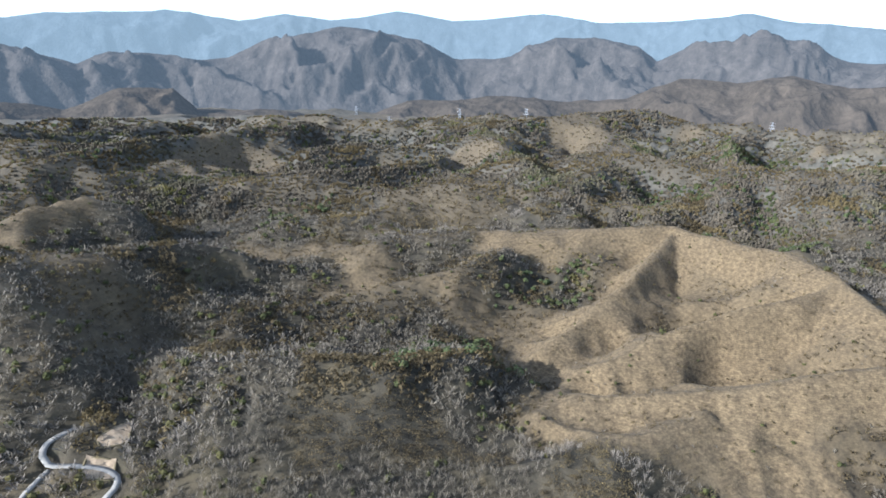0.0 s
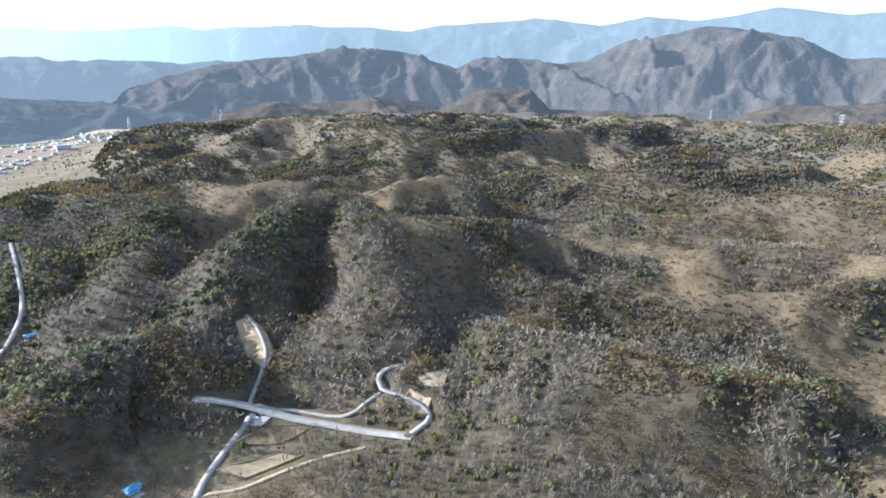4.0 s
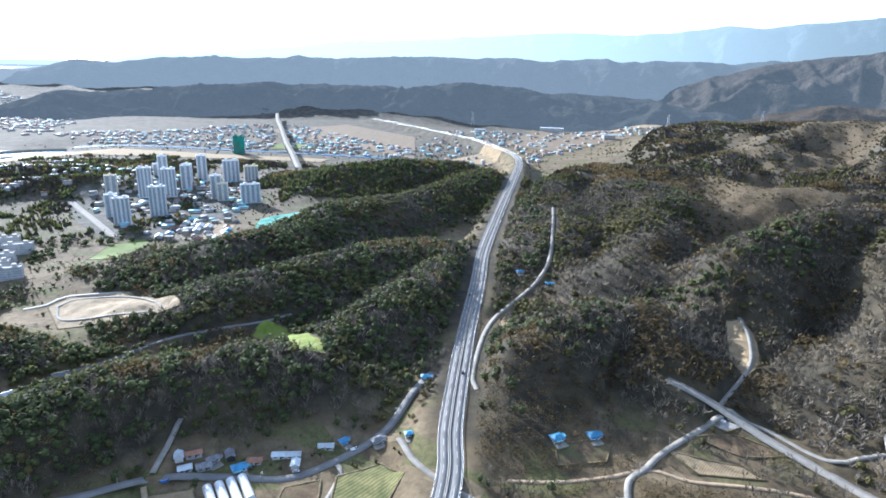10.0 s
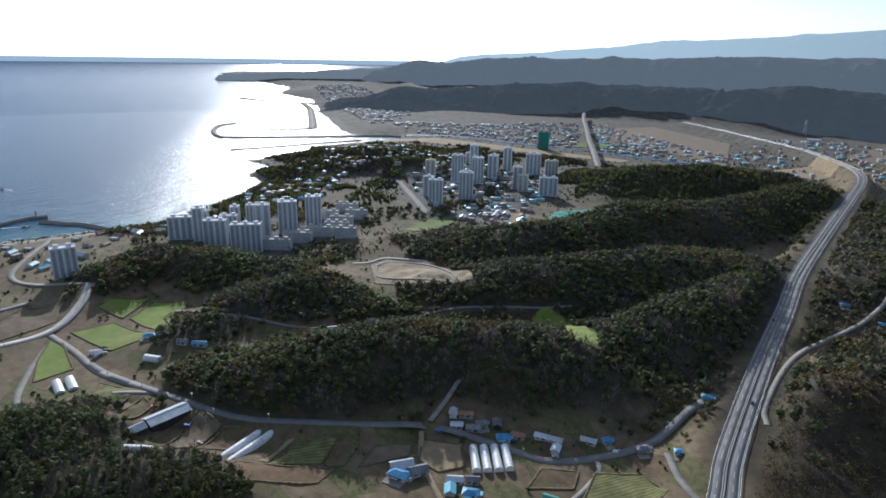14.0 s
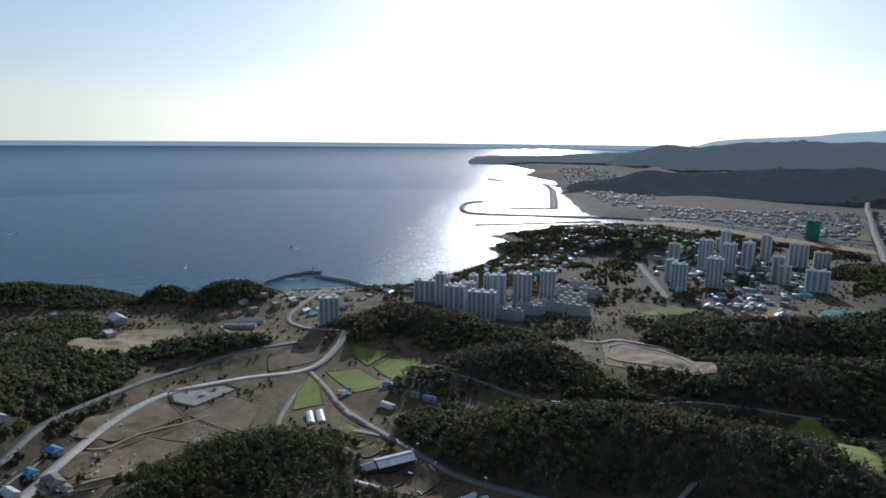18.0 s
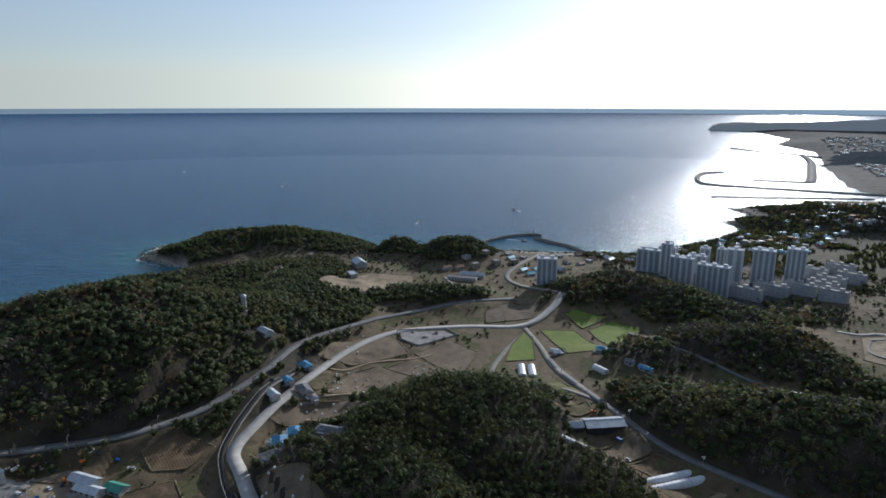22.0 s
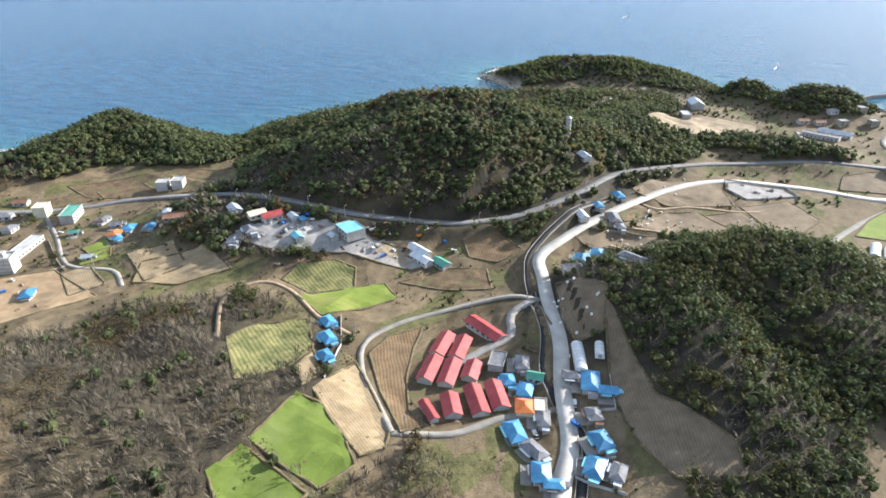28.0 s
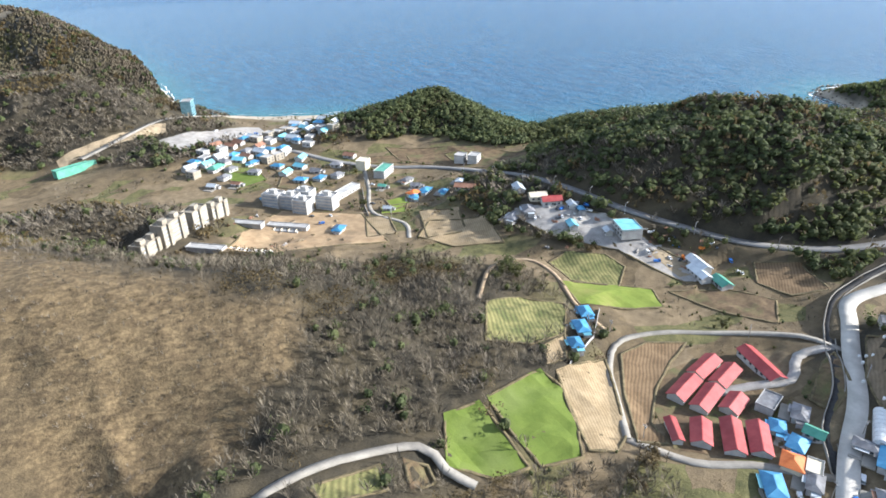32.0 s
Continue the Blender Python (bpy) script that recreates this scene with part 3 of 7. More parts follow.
def raw_height(x, y, detail=True):
    """The height of the ground, and how hilly it is there (0 plain, 1 slope)."""
    x, y = np.asarray(x, float), np.asarray(y, float)
    r = np.hypot(x, y)
    shore = nearest_on(x, y, COAST)[0]
    land = inside(x, y, LAND)
    plain = 2.5 + 9.5 * smooth(20, 160, shore) + 7 * smooth(-150, 150, x) * smooth(-500, 0, y) + 5 * fractal(x, y, 260, 2, 5)
    wild, far = hinterland(x, y)
    back = np.interp(r, [250, 400, 600, 900, 1300, 2000, 3000, 3600, 4700], [16, 18, 30, 54, 86, 126, 84, 70, 60])
    back = np.where(far > 0.5, np.interp(r, [2300, 2700, 3200, 4700], [18, 16, 4, 0]), back)
    wx, wy = x + 70 * (fractal(x, y, 240, 2, 31) - 0.5), y + 70 * (fractal(x, y, 240, 2, 37) - 0.5)
    rough = fractal(wx, wy, 560, 3, 11, True) - 0.6
    back = back + rough * np.interp(r, [200, 600, 1100, 1500, 2000, 2500, 3000], [14, 34, 100, 160, 170, 90, 40])
    back = back + (fractal(wx, wy, 210, 3, 13, True) - 0.58) * np.interp(r, [450, 700, 900, 2000, 2500, 3500], [8, 46, 74, 120, 80, 0])
    back = np.maximum(back, plain + 4)
    hills = np.zeros(x.shape)
    spur = 0.72 + 0.56 * fractal(x, y, 70, 3, 21, True)
    for width, pts in RIDGES:
        reach = width * 3.2
        ax, ay = [p[0] for p in pts], [p[1] for p in pts]
        m = (x > min(ax) - reach) & (x < max(ax) + reach) & (y > min(ay) - reach) & (y < max(ay) + reach)
        if m.any():
            d, top = nearest_on(x[m], y[m], pts)
            hills[m] = (hills[m] ** 5 + (np.maximum(top - 12, 4) * np.exp(-(d / (width * spur[m])) ** 1.9)) ** 5) ** 0.2
    raised = np.maximum(back - plain, 0) * wild
    h = plain + (raised ** 4 + hills ** 4) ** 0.25
    gully = fractal(wx, wy, 120, 3, 23, True)
    bold = np.zeros(x.shape)
    for width, pts in CRESTS:
        reach = width * 3.0
        ax, ay = [p[0] for p in pts], [p[1] for p in pts]
        m = (x > min(ax) - reach) & (x < max(ax) + reach) & (y > min(ay) - reach) & (y < max(ay) + reach)
        if m.any():
            d, top = nearest_on(x[m], y[m], pts)
            flank = np.exp(-(d / (width * (0.5 + 0.55 * gully[m]))) ** 1.35)
            bold[m] = np.maximum(bold[m], (top - h[m]) * flank + 22 * (gully[m] - 0.62) * np.clip(4 * flank * (1 - flank), 0, 1))
    h = h + bold
    # the hills sink towards the river plain, and rise again to the east
    turn = np.degrees(np.arctan2(-x, y))
    brow = 282 - r * np.tan(np.radians(np.interp(turn, [-100, -80, -60, -45, -30, -18, -12, -3, 0, 12], [1.0, 1.8, 3.0, 3.6, 4.0, 4.5, 5.1, 5.5, 6.2, 7.0])))
    brow = brow + 60 * (fractal(x, y, 330, 3, 53) - 0.55)
    h = h - 0.85 * np.maximum(h - brow, 0) * smooth(800, 1100, r) * (1 - smooth(2, 22, turn)) * (turn > -115)
    hilly = np.clip(np.maximum(smooth(4, 14, np.maximum(hills, bold)), wild), 0, 1)
    if detail:
        h = h + hilly * (5 * (fractal(x, y, 34, 3, 41) - 0.5) + 1.2 * (fractal(x, y, 9, 2, 47) - 0.5))
    h = np.where(land, np.minimum(h, 0.4 + shore * 0.10 + hills * np.minimum(1, shore / 14)), -0.25 * np.minimum(shore, 40) - 0.2)
    for line, half in ((HIGHWAY, 13),):
        d, z = nearest_on(x, y, line)
        h = h + (z - 0.4 - h) * (1 - smooth(half, half + 26, d)) * land
    return h + lift(r), hilly


def rounded(pts, step=6.0):
    """A polyline smoothed through its points (Catmull-Rom), as points about `step` metres apart."""
    p = [np.array(q, float) for q in pts]
    p = [2 * p[0] - p[1]] + p + [2 * p[-1] - p[-2]]
    out = []
    for a, b, c, d in zip(p, p[1:], p[2:], p[3:]):
        n = max(2, int(np.linalg.norm((c - b)[:2]) / step))
        for s in np.arange(n) / n:
            out.append(0.5 * (2 * b + (c - a) * s + (2 * a - 5 * b + 4 * c - d) * s * s + (3 * b - a - 3 * c + d) * s ** 3))
    out.append(p[-2])
    return np.array(out)


LANES, BEDS = [], []


def lane(name, width, material, label, *pts):
    """A lesser road: it lies in a bed levelled along its line."""
    LANES.append((name, width, material, label, pts))
    ln = rounded(pts, 10)
    z = raw_height(ln[:, 0], ln[:, 1], False)[0]
    z = np.convolve(np.pad(z, 4, mode="edge"), np.ones(9) / 9, "valid")
    BEDS.append((width / 2 + 1.0, [tuple(q) for q in np.c_[ln, z]]))


# inland valley
lane("road_valley", 8.5, CONCRETE, "pale concrete road across the valley", (60, 455), (98, 437), (152, 394), (192, 352))
lane("road_loop", 4.5, CONCRETE, "narrow concrete loop road round a field", (192, 354), (212, 362), (214, 380), (196, 412), (206, 429), (227, 428))
lane("road_branch", 3.5, CONCRETE, "narrow concrete road beside a stream", (99, 440), (130, 428), (161, 400), (176, 404), (196, 412))
lane("road_bend", 4.5, CONCRETE, "narrow concrete road in the valley", (98, 432), (75, 407), (55, 384), (45, 369), (34, 354), (33, 330))
lane("road_track", 3.5, DIRT, "earth track between dry fields", (160, 363), (129, 367), (100, 366), (71, 363), (47, 368), (20, 352), (-10, 338), (-40, 330))
lane("road_glen", 3.5, CONCRETE, "narrow road up a side valley", (97, 440), (108, 464), (131, 514), (135, 551), (131, 580))
lane("road_side", 4.5, CONCRETE, "pale narrow road between wooded slopes", (-80, 420), (-89, 447), (-95, 535), (-86, 617), (-63, 679), (-56, 720), (-62, 800), (-70, 880))
# the plain and the village
lane("road_coast", 7.5, ASPHALT, "grey asphalt road round the wooded hill", (-250, -620), (-271, -564), (-302, -519), (-340, -478), (-355, -416), (-354, -326), (-357, -265), (-380, -204),
     (-410, -155), (-436, -131), (-475, -110), (-540, -90), (-583, -58), (-634, -15), (-668, 57), (-689, 139))
lane("road_main", 8.5, PALECONCRETE, "pale concrete road along a canal", (-120, -20), (-184, -39), (-213, -43), (-248, -57), (-281, -68), (-315, -85), (-345, -98), (-374, -109), (-409, -100), (-474, -76),
     (-546, -45), (-600, 0), (-616, 67), (-612, 134), (-646, 174), (-683, 197))
lane("road_farm", 3.6, CONCRETE, "pale farm lane bending between fields", (-184, -122), (-203, -144), (-218, -160), (-243, -172), (-278, -157), (-313, -118), (-319, -90))
lane("road_yard", 4.0, CONCRETE, "concrete lane below the barns", (-184, -122), (-196, -96), (-215, -80), (-228, -64), (-236, -54))
lane("road_barns", 5.0, GREYYARD, "gravel drive to the barns", (-317, -95), (-298, -103), (-280, -97), (-262, -108), (-246, -116))
lane("road_grove", 2.6, DIRT, "earth path round a lawn", (-196, -240), (-239, -276), (-267, -272), (-268, -247), (-248, -210), (-240, -182))
lane("road_village", 3.5, CONCRETE, "village lane", (-229, -361), (-242, -387), (-235, -426), (-262, -477), (-287, -528))
lane("road_upper", 3.5, DIRT, "earth lane at the village edge", (-235, -426), (-210, -436), (-175, -450), (-150, -430))
lane("road_near", 4.0, CONCRETE, "pale lane at the foot of the slope", (10, -150), (-29, -166), (-45, -169), (-67, -169), (-99, -162), (-102, -148), (-108, -136))
lane("road_wood", 6.0, ASPHALT, "grey road along the foot of a wood", (-522, 140), (-491, 143), (-426, 157), (-373, 170), (-342, 185), (-310, 214), (-260, 264), (-218, 287), (-179, 298), (-156, 323),
     (-135, 362), (-129, 410), (-122, 440))
lane("road_under", 4.5, CONCRETE, "lane towards the highway", (-121, 354), (-94, 323), (-40, 300), (0, 320), (33, 336))
lane("road_curl", 3.5, CONCRETE, "curling farm lane", (-156, 323), (-147, 314), (-145, 282), (-150, 255))
lane("road_hamlet", 3.5, DIRT, "dirt lane through the hamlet", (-255, 262), (-236, 243), (-206, 227), (-180, 215))
lane("road_dell", 3.5, CONCRETE, "lane into a wooded dell", (-255, 270), (-262, 297), (-268, 316))
lane("road_lime", 4.0, ASPHALT, "narrow road between two woods", (-560, 230), (-500, 262), (-446, 301), (-413, 360), (-370, 424), (-305, 468), (-283, 500))
lane("road_plot", 4.0, PALECONCRETE, "pale site road round a levelled plot", (-566, 455), (-552, 470), (-548, 490), (-520, 503), (-495, 512))
lane("road_plot_inner", 3.0, CONCRETE, "pale track across a levelled plot", (-536, 468), (-500, 440), (-450, 446), (-405, 462), (-420, 478), (-480, 500), (-530, 490), (-536, 468))
lane("road_town", 11.0, CONCRETE, "wide pale street in the town", (-905, 850), (-777, 767), (-681, 704))
lane("road_cross", 6.0, CONCRETE, "pale road across the paddies", (-612, 134), (-556, 139), (-501, 140), (-454, 150), (-426, 158))
lane("road_loop_south", 4.5, CONCRETE, "lane looping round the greenhouses", (-430, 156), (-452, 131), (-455, 100), (-484, 80), (-540, 100), (-589, 129))
lane("road_bund", 3.0, DIRT, "earth track on a field bank", (-400, -66), (-382, -40), (-392, -10), (-430, 20), (-478, 52))
lane("road_paddy", 2.8, DIRT, "earth track between paddies", (-440, -87), (-445, -39), (-430, -10))
lane("road_paddy_upper", 2.8, DIRT, "earth track between paddies", (-508, -61), (-504, -47), (-523, -24), (-535, 16), (-543, 32))
lane("road_harbour", 6.5, CONCRETE, "pale road down to the jetty", (-683, 197), (-705, 180), (-750, 158), (-806, 152), (-886, 193), (-945, 224), (-985, 240))
lane("road_terrace", 5.0, CONCRETE, "pale lane beside houses", (-804, 65), (-730, 77))
lane("road_headland", 5.0, CONCRETE, "pale lane over the headland", (-760, -160), (-840, -148), (-935, -128))
lane("road_north", 7.0, CONCRETE, "pale road towards the beach", (-60, -700), (-120, -730), (-180, -770), (-235, -800))


def height(x, y, detail=True):
    """The ground with the beds of the roads cut into it."""
    x, y = np.asarray(x, float), np.asarray(y, float)
    h, hilly = raw_height(x, y, detail)
    for half, line in BEDS:
        reach = half + 9
        ax, ay = [p[0] for p in line], [p[1] for p in line]
        m = (x > min(ax) - reach) & (x < max(ax) + reach) & (y > min(ay) - reach) & (y < max(ay) + reach)
        if m.any():
            d, z = nearest_on(x[m], y[m], line)
            h[m] += (z - h[m]) * (1 - smooth(half, reach, d))
    return h, hilly


def sheet(name, radii, turns, shape):
    """A round sheet seen from its middle: rings by rays."""
    rr, aa = np.meshgrid(radii, np.radians(turns), indexing="ij")
    x, y = -rr * np.sin(aa), rr * np.cos(aa)
    z, extra = shape(x.ravel(), y.ravel())
    co = np.stack([x.ravel(), y.ravel(), z], 1)
    nr, na = rr.shape
    i = np.arange(nr * na).reshape(nr, na)
    quads = np.stack([i[:-1, :-1], i[1:, :-1], i[1:, 1:], i[:-1, 1:]], -1).reshape(-1, 4)
    return raw_mesh(name, co, quads), extra


def raw_mesh(name, co, faces):
    me = bpy.data.meshes.new(name)
    k = faces.shape[1]
    me.vertices.add(len(co))
    me.vertices.foreach_set("co", np.asarray(co, np.float32).ravel())
    me.loops.add(faces.size)
    me.loops.foreach_set("vertex_index", faces.ravel().astype(np.int32))
    me.polygons.add(len(faces))
    me.polygons.foreach_set("loop_start", np.arange(0, faces.size, k, dtype=np.int32))
    me.update(calc_edges=True)
    return me


def smooth_shade(me):
    me.polygons.foreach_set("use_smooth", np.ones(len(me.polygons), bool))
    me.update()


STEEP_BARE = [((395, -70), 60), ((440, -30), 60), ((-5, -262), 62), ((45, -300), 90), ((-50, -225), 36)]


def ground_shape(x, y):
    h, hilly = height(x, y)
    shore = nearest_on(x, y, COAST)[0]
    strand = np.where((y < -470) & (y > -1000), 2.0, 1.0)
    sand = (1 - smooth(14 * strand, 34 * strand, shore)) * (1 - smooth(6, 9, h - lift(np.hypot(x, y))))
    bare = np.zeros(x.shape)
    for (cx, cy), reach in STEEP_BARE:
        bare = np.maximum(bare, 1 - smooth(reach * 0.5, reach, np.hypot(x - cx, y - cy) + 90 * (fractal(x, y, 90, 3, 61) - 0.5)))
    for pts in BARE_CRESTS:
        bare = np.maximum(bare, 1 - smooth(34, 74, nearest_on(x, y, [p[:2] for p in pts])[0] + 60 * (fractal(x, y, 80, 3, 63) - 0.5)))
    wild = hinterland(x, y)[0]
    bare = np.maximum(bare, 0.75 * wild * smooth(0.6, 0.72, fractal(x, y, 210, 3, 67)) * smooth(300, 600, np.hypot(x, y)) * (1 - smooth(1800, 2400, np.hypot(x, y))))
    bare = np.maximum(bare, 0.5 * wild * smooth(0.66, 0.95, crests(x, y)) * smooth(450, 700, np.hypot(x, y)) * (x > -150))
    # far woods, and the far open plain where the haze-grey colour also goes
    canopy_haze = smooth(700, 1500, np.hypot(x, y)) * np.maximum(hilly, np.maximum(smooth(2300, 2700, np.hypot(x, y)) * (y > 1500), 0.85 * (x < -300))) * (1 - bare)
    return h, np.stack([bare, (1 - hilly), sand, canopy_haze], 1)


turns = np.concatenate([np.arange(-112, 186, 0.34), np.arange(186, 248.01, 2.0)])
me, zones = sheet("ground", np.geomspace(70, 4700, 470), turns, ground_shape)
me.color_attributes.new("zone", "FLOAT_COLOR", "POINT").data.foreach_set("color", zones.astype(np.float32).ravel())
smooth_shade(me)
me.materials.append(GROUND)
ground = tagged(new("ground", me), "rolling brown winter ground of hills, plain and beach", "ground", kind="structure")


def sea_shape(x, y):
    r = np.hypot(x, y)
    shore = nearest_on(x, y, COAST)[0]
    near = np.exp(-shore / 48.0) * 0.85 + 0.1 * np.exp(-shore / 300.0)
    return np.where(inside(x, y, LAND), -3.0, 0.0) + lift(r), near


radii = np.concatenate([np.arange(300, 3000, 18.0), np.geomspace(3000, 4660, 56)])
me, near = sheet("sea", radii, np.arange(30, 200, 0.8), sea_shape)
me.attributes.new("shore", "FLOAT", "POINT").data.foreach_set("value", near.astype(np.float32))
smooth_shade(me)
me.materials.append(SEA)
tagged(new("water", me), "deep blue rippled sea, turquoise near the shore", "sea", kind="structure")


def far_range(name, near, far, profile, tone, glow, label, jag, seed, towards_sun=1.0, metres=300):
    """A mountain range seen across kilometres: crest in degrees above eye level against the turn, with spurs and gullies."""
    turn_at, high_at = [p[0] for p in profile], [p[1] for p in profile]

    def shape(x, y):
        r, t = np.hypot(x, y), np.degrees(np.arctan2(-x, y))
        crest = EYE_HIGH + 25 + far * np.tan(np.radians(np.interp(t, turn_at, high_at)))
        wx, wy = x + 160 * (fractal(x, y, 300, 2, seed + 9) - 0.5), y + 160 * (fractal(x, y, 300, 2, seed + 5) - 0.5)
        spurs = fractal(wx, wy, metres, 5, seed, True)
        crest = crest + (spurs - 0.62) * jag * 95
        rise = smooth(near, far, r) ** 0.7
        low = -25.0
        return low + (crest - low) * np.clip(rise + jag * rise * (1 - rise ** 4) * (spurs - 0.62) * 2.6, 0, 1.1), None

    me, _ = sheet(name, np.linspace(near, far, 70), np.arange(profile[0][0], profile[-1][0], 0.2), shape)
    smooth_shade(me)
    # haze is put into the range's colour and emission
    me.materials.append(haze_glow_surface(name + "_tone", tone, glow, towards_sun))
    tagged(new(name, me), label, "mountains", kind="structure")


# the air between the ranges is imitated by each one's own glow
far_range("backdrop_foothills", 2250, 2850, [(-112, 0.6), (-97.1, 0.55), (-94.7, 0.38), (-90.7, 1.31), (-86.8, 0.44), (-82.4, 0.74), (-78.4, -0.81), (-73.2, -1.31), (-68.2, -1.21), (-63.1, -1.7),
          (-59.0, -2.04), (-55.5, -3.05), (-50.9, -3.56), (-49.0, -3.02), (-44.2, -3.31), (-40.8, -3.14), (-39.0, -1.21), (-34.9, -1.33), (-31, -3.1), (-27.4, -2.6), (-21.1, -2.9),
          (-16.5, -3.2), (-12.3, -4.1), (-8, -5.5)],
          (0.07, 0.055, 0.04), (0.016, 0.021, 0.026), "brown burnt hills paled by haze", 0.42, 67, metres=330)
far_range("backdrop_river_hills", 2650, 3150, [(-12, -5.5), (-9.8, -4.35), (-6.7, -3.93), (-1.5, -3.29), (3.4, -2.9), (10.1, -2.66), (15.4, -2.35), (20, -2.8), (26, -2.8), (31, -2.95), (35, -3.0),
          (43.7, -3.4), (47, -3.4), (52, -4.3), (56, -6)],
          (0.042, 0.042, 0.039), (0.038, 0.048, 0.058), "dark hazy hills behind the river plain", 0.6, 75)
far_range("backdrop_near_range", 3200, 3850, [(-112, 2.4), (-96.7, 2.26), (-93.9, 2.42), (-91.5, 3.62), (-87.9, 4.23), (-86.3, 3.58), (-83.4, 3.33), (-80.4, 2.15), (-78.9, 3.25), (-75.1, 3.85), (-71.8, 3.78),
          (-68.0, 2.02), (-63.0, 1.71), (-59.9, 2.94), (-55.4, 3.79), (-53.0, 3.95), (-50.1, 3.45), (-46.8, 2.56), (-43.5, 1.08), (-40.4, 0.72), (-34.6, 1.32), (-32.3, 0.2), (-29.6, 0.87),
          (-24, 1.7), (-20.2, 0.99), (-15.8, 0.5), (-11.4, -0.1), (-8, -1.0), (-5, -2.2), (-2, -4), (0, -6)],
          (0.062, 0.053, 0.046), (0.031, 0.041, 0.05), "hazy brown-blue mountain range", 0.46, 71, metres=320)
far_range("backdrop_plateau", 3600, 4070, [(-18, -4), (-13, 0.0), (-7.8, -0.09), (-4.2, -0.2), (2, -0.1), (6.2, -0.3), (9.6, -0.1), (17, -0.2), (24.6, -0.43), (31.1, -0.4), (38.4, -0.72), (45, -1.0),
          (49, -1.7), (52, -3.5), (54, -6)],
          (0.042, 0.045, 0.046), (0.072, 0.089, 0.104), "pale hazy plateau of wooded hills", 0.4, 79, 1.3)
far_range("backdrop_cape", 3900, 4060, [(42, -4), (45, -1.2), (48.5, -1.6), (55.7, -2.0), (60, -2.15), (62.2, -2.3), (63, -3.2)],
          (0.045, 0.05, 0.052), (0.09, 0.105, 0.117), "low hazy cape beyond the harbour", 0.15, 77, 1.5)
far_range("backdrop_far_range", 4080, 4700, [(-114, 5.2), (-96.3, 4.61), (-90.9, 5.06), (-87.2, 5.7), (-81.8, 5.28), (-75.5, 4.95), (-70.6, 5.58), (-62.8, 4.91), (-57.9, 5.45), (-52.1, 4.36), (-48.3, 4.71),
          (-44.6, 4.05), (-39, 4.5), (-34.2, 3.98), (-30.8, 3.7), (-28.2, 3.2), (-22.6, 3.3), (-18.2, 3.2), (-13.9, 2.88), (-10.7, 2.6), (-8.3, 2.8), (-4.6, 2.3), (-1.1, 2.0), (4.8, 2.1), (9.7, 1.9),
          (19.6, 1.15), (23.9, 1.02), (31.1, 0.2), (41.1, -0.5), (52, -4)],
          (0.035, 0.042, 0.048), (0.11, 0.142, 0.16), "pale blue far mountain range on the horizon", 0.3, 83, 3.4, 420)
# rim of the sea: emission stands in for horizon haze and reflected sky
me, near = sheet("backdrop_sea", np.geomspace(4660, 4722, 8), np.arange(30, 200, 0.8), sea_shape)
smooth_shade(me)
me.materials.append(haze_glow_surface("backdrop_sea_glow", (0.05, 0.07, 0.09), (0.17, 0.225, 0.27), 1.7))
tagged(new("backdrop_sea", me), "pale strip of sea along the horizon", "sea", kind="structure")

# ---- roads ----
def strip(name, line, low, high, z, thick=0.5):
    """A band along a line between two offsets from it, with thickness."""
    t = np.gradient(line[:, :2], axis=0)
    t /= np.linalg.norm(t, axis=1)[:, None] + 1e-9
    side = np.stack([-t[:, 1], t[:, 0]], 1)
    a, b = line[:, :2] + side * low, line[:, :2] + side * high
    z = np.broadcast_to(z, (len(line),))
    ring = np.stack([np.c_[a, z - thick], np.c_[a, z], np.c_[b, z], np.c_[b, z - thick]], 1)
    k = len(line)
    i = np.arange(k * 4).reshape(k, 4)
    faces = np.concatenate([np.stack([i[:-1, j], i[1:, j], i[1:, j + 1], i[:-1, j + 1]], -1) for j in range(3)])
    return raw_mesh(name, ring.reshape(-1, 3), faces[:, ::-1])


def obj(name, me, material, parent=None, label=""):
    me.materials.append(material)
    ob = new(name, me)
    ob.parent = parent
    return tagged(ob, label)


line = rounded(HIGHWAY, 8)
highway = tagged(new("road_highway"), "pale grey four-lane highway on an embankment, with a central barrier", "road", kind="structure")
obj("carriageway", strip("carriageway", line, -7.9, -0.5, line[:, 2] + 0.1, 1.0), ASPHALT, highway)
obj("carriageway", strip("carriageway", line, 0.5, 7.9, line[:, 2] + 0.1, 1.0), ASPHALT, highway)
obj("median_barrier", strip("median_barrier", line, -0.5, 0.5, line[:, 2] + 0.9, 1.6), CONCRETE, highway, "concrete barrier between the carriageways")
for off in (-7.6, -1.5, 1.2, 7.3):
    obj("edge_line", strip("edge_line", line, off, off + 0.3, line[:, 2] + 0.14, 0.05), LINE, highway)
for start in (-4.5, 4.25):
    dashes = []
    for k in range(0, min(len(line) - 1, 110), 2):
        dashes.append(strip("lane_dash", line[k:k + 2], start, start + 0.25, line[k:k + 2, 2] + 0.14, 0.05))
    for me in dashes[:45]:
        obj("lane_dash", me, LINE, highway)
for off in (-8.5, 8.25):
    obj("guard_rail", strip("guard_rail", line, off, off + 0.25, line[:, 2] + 0.95, 0.45), STEEL, highway, "galvanised guard rail")

ROADS = [(HIGHWAY, 34)]


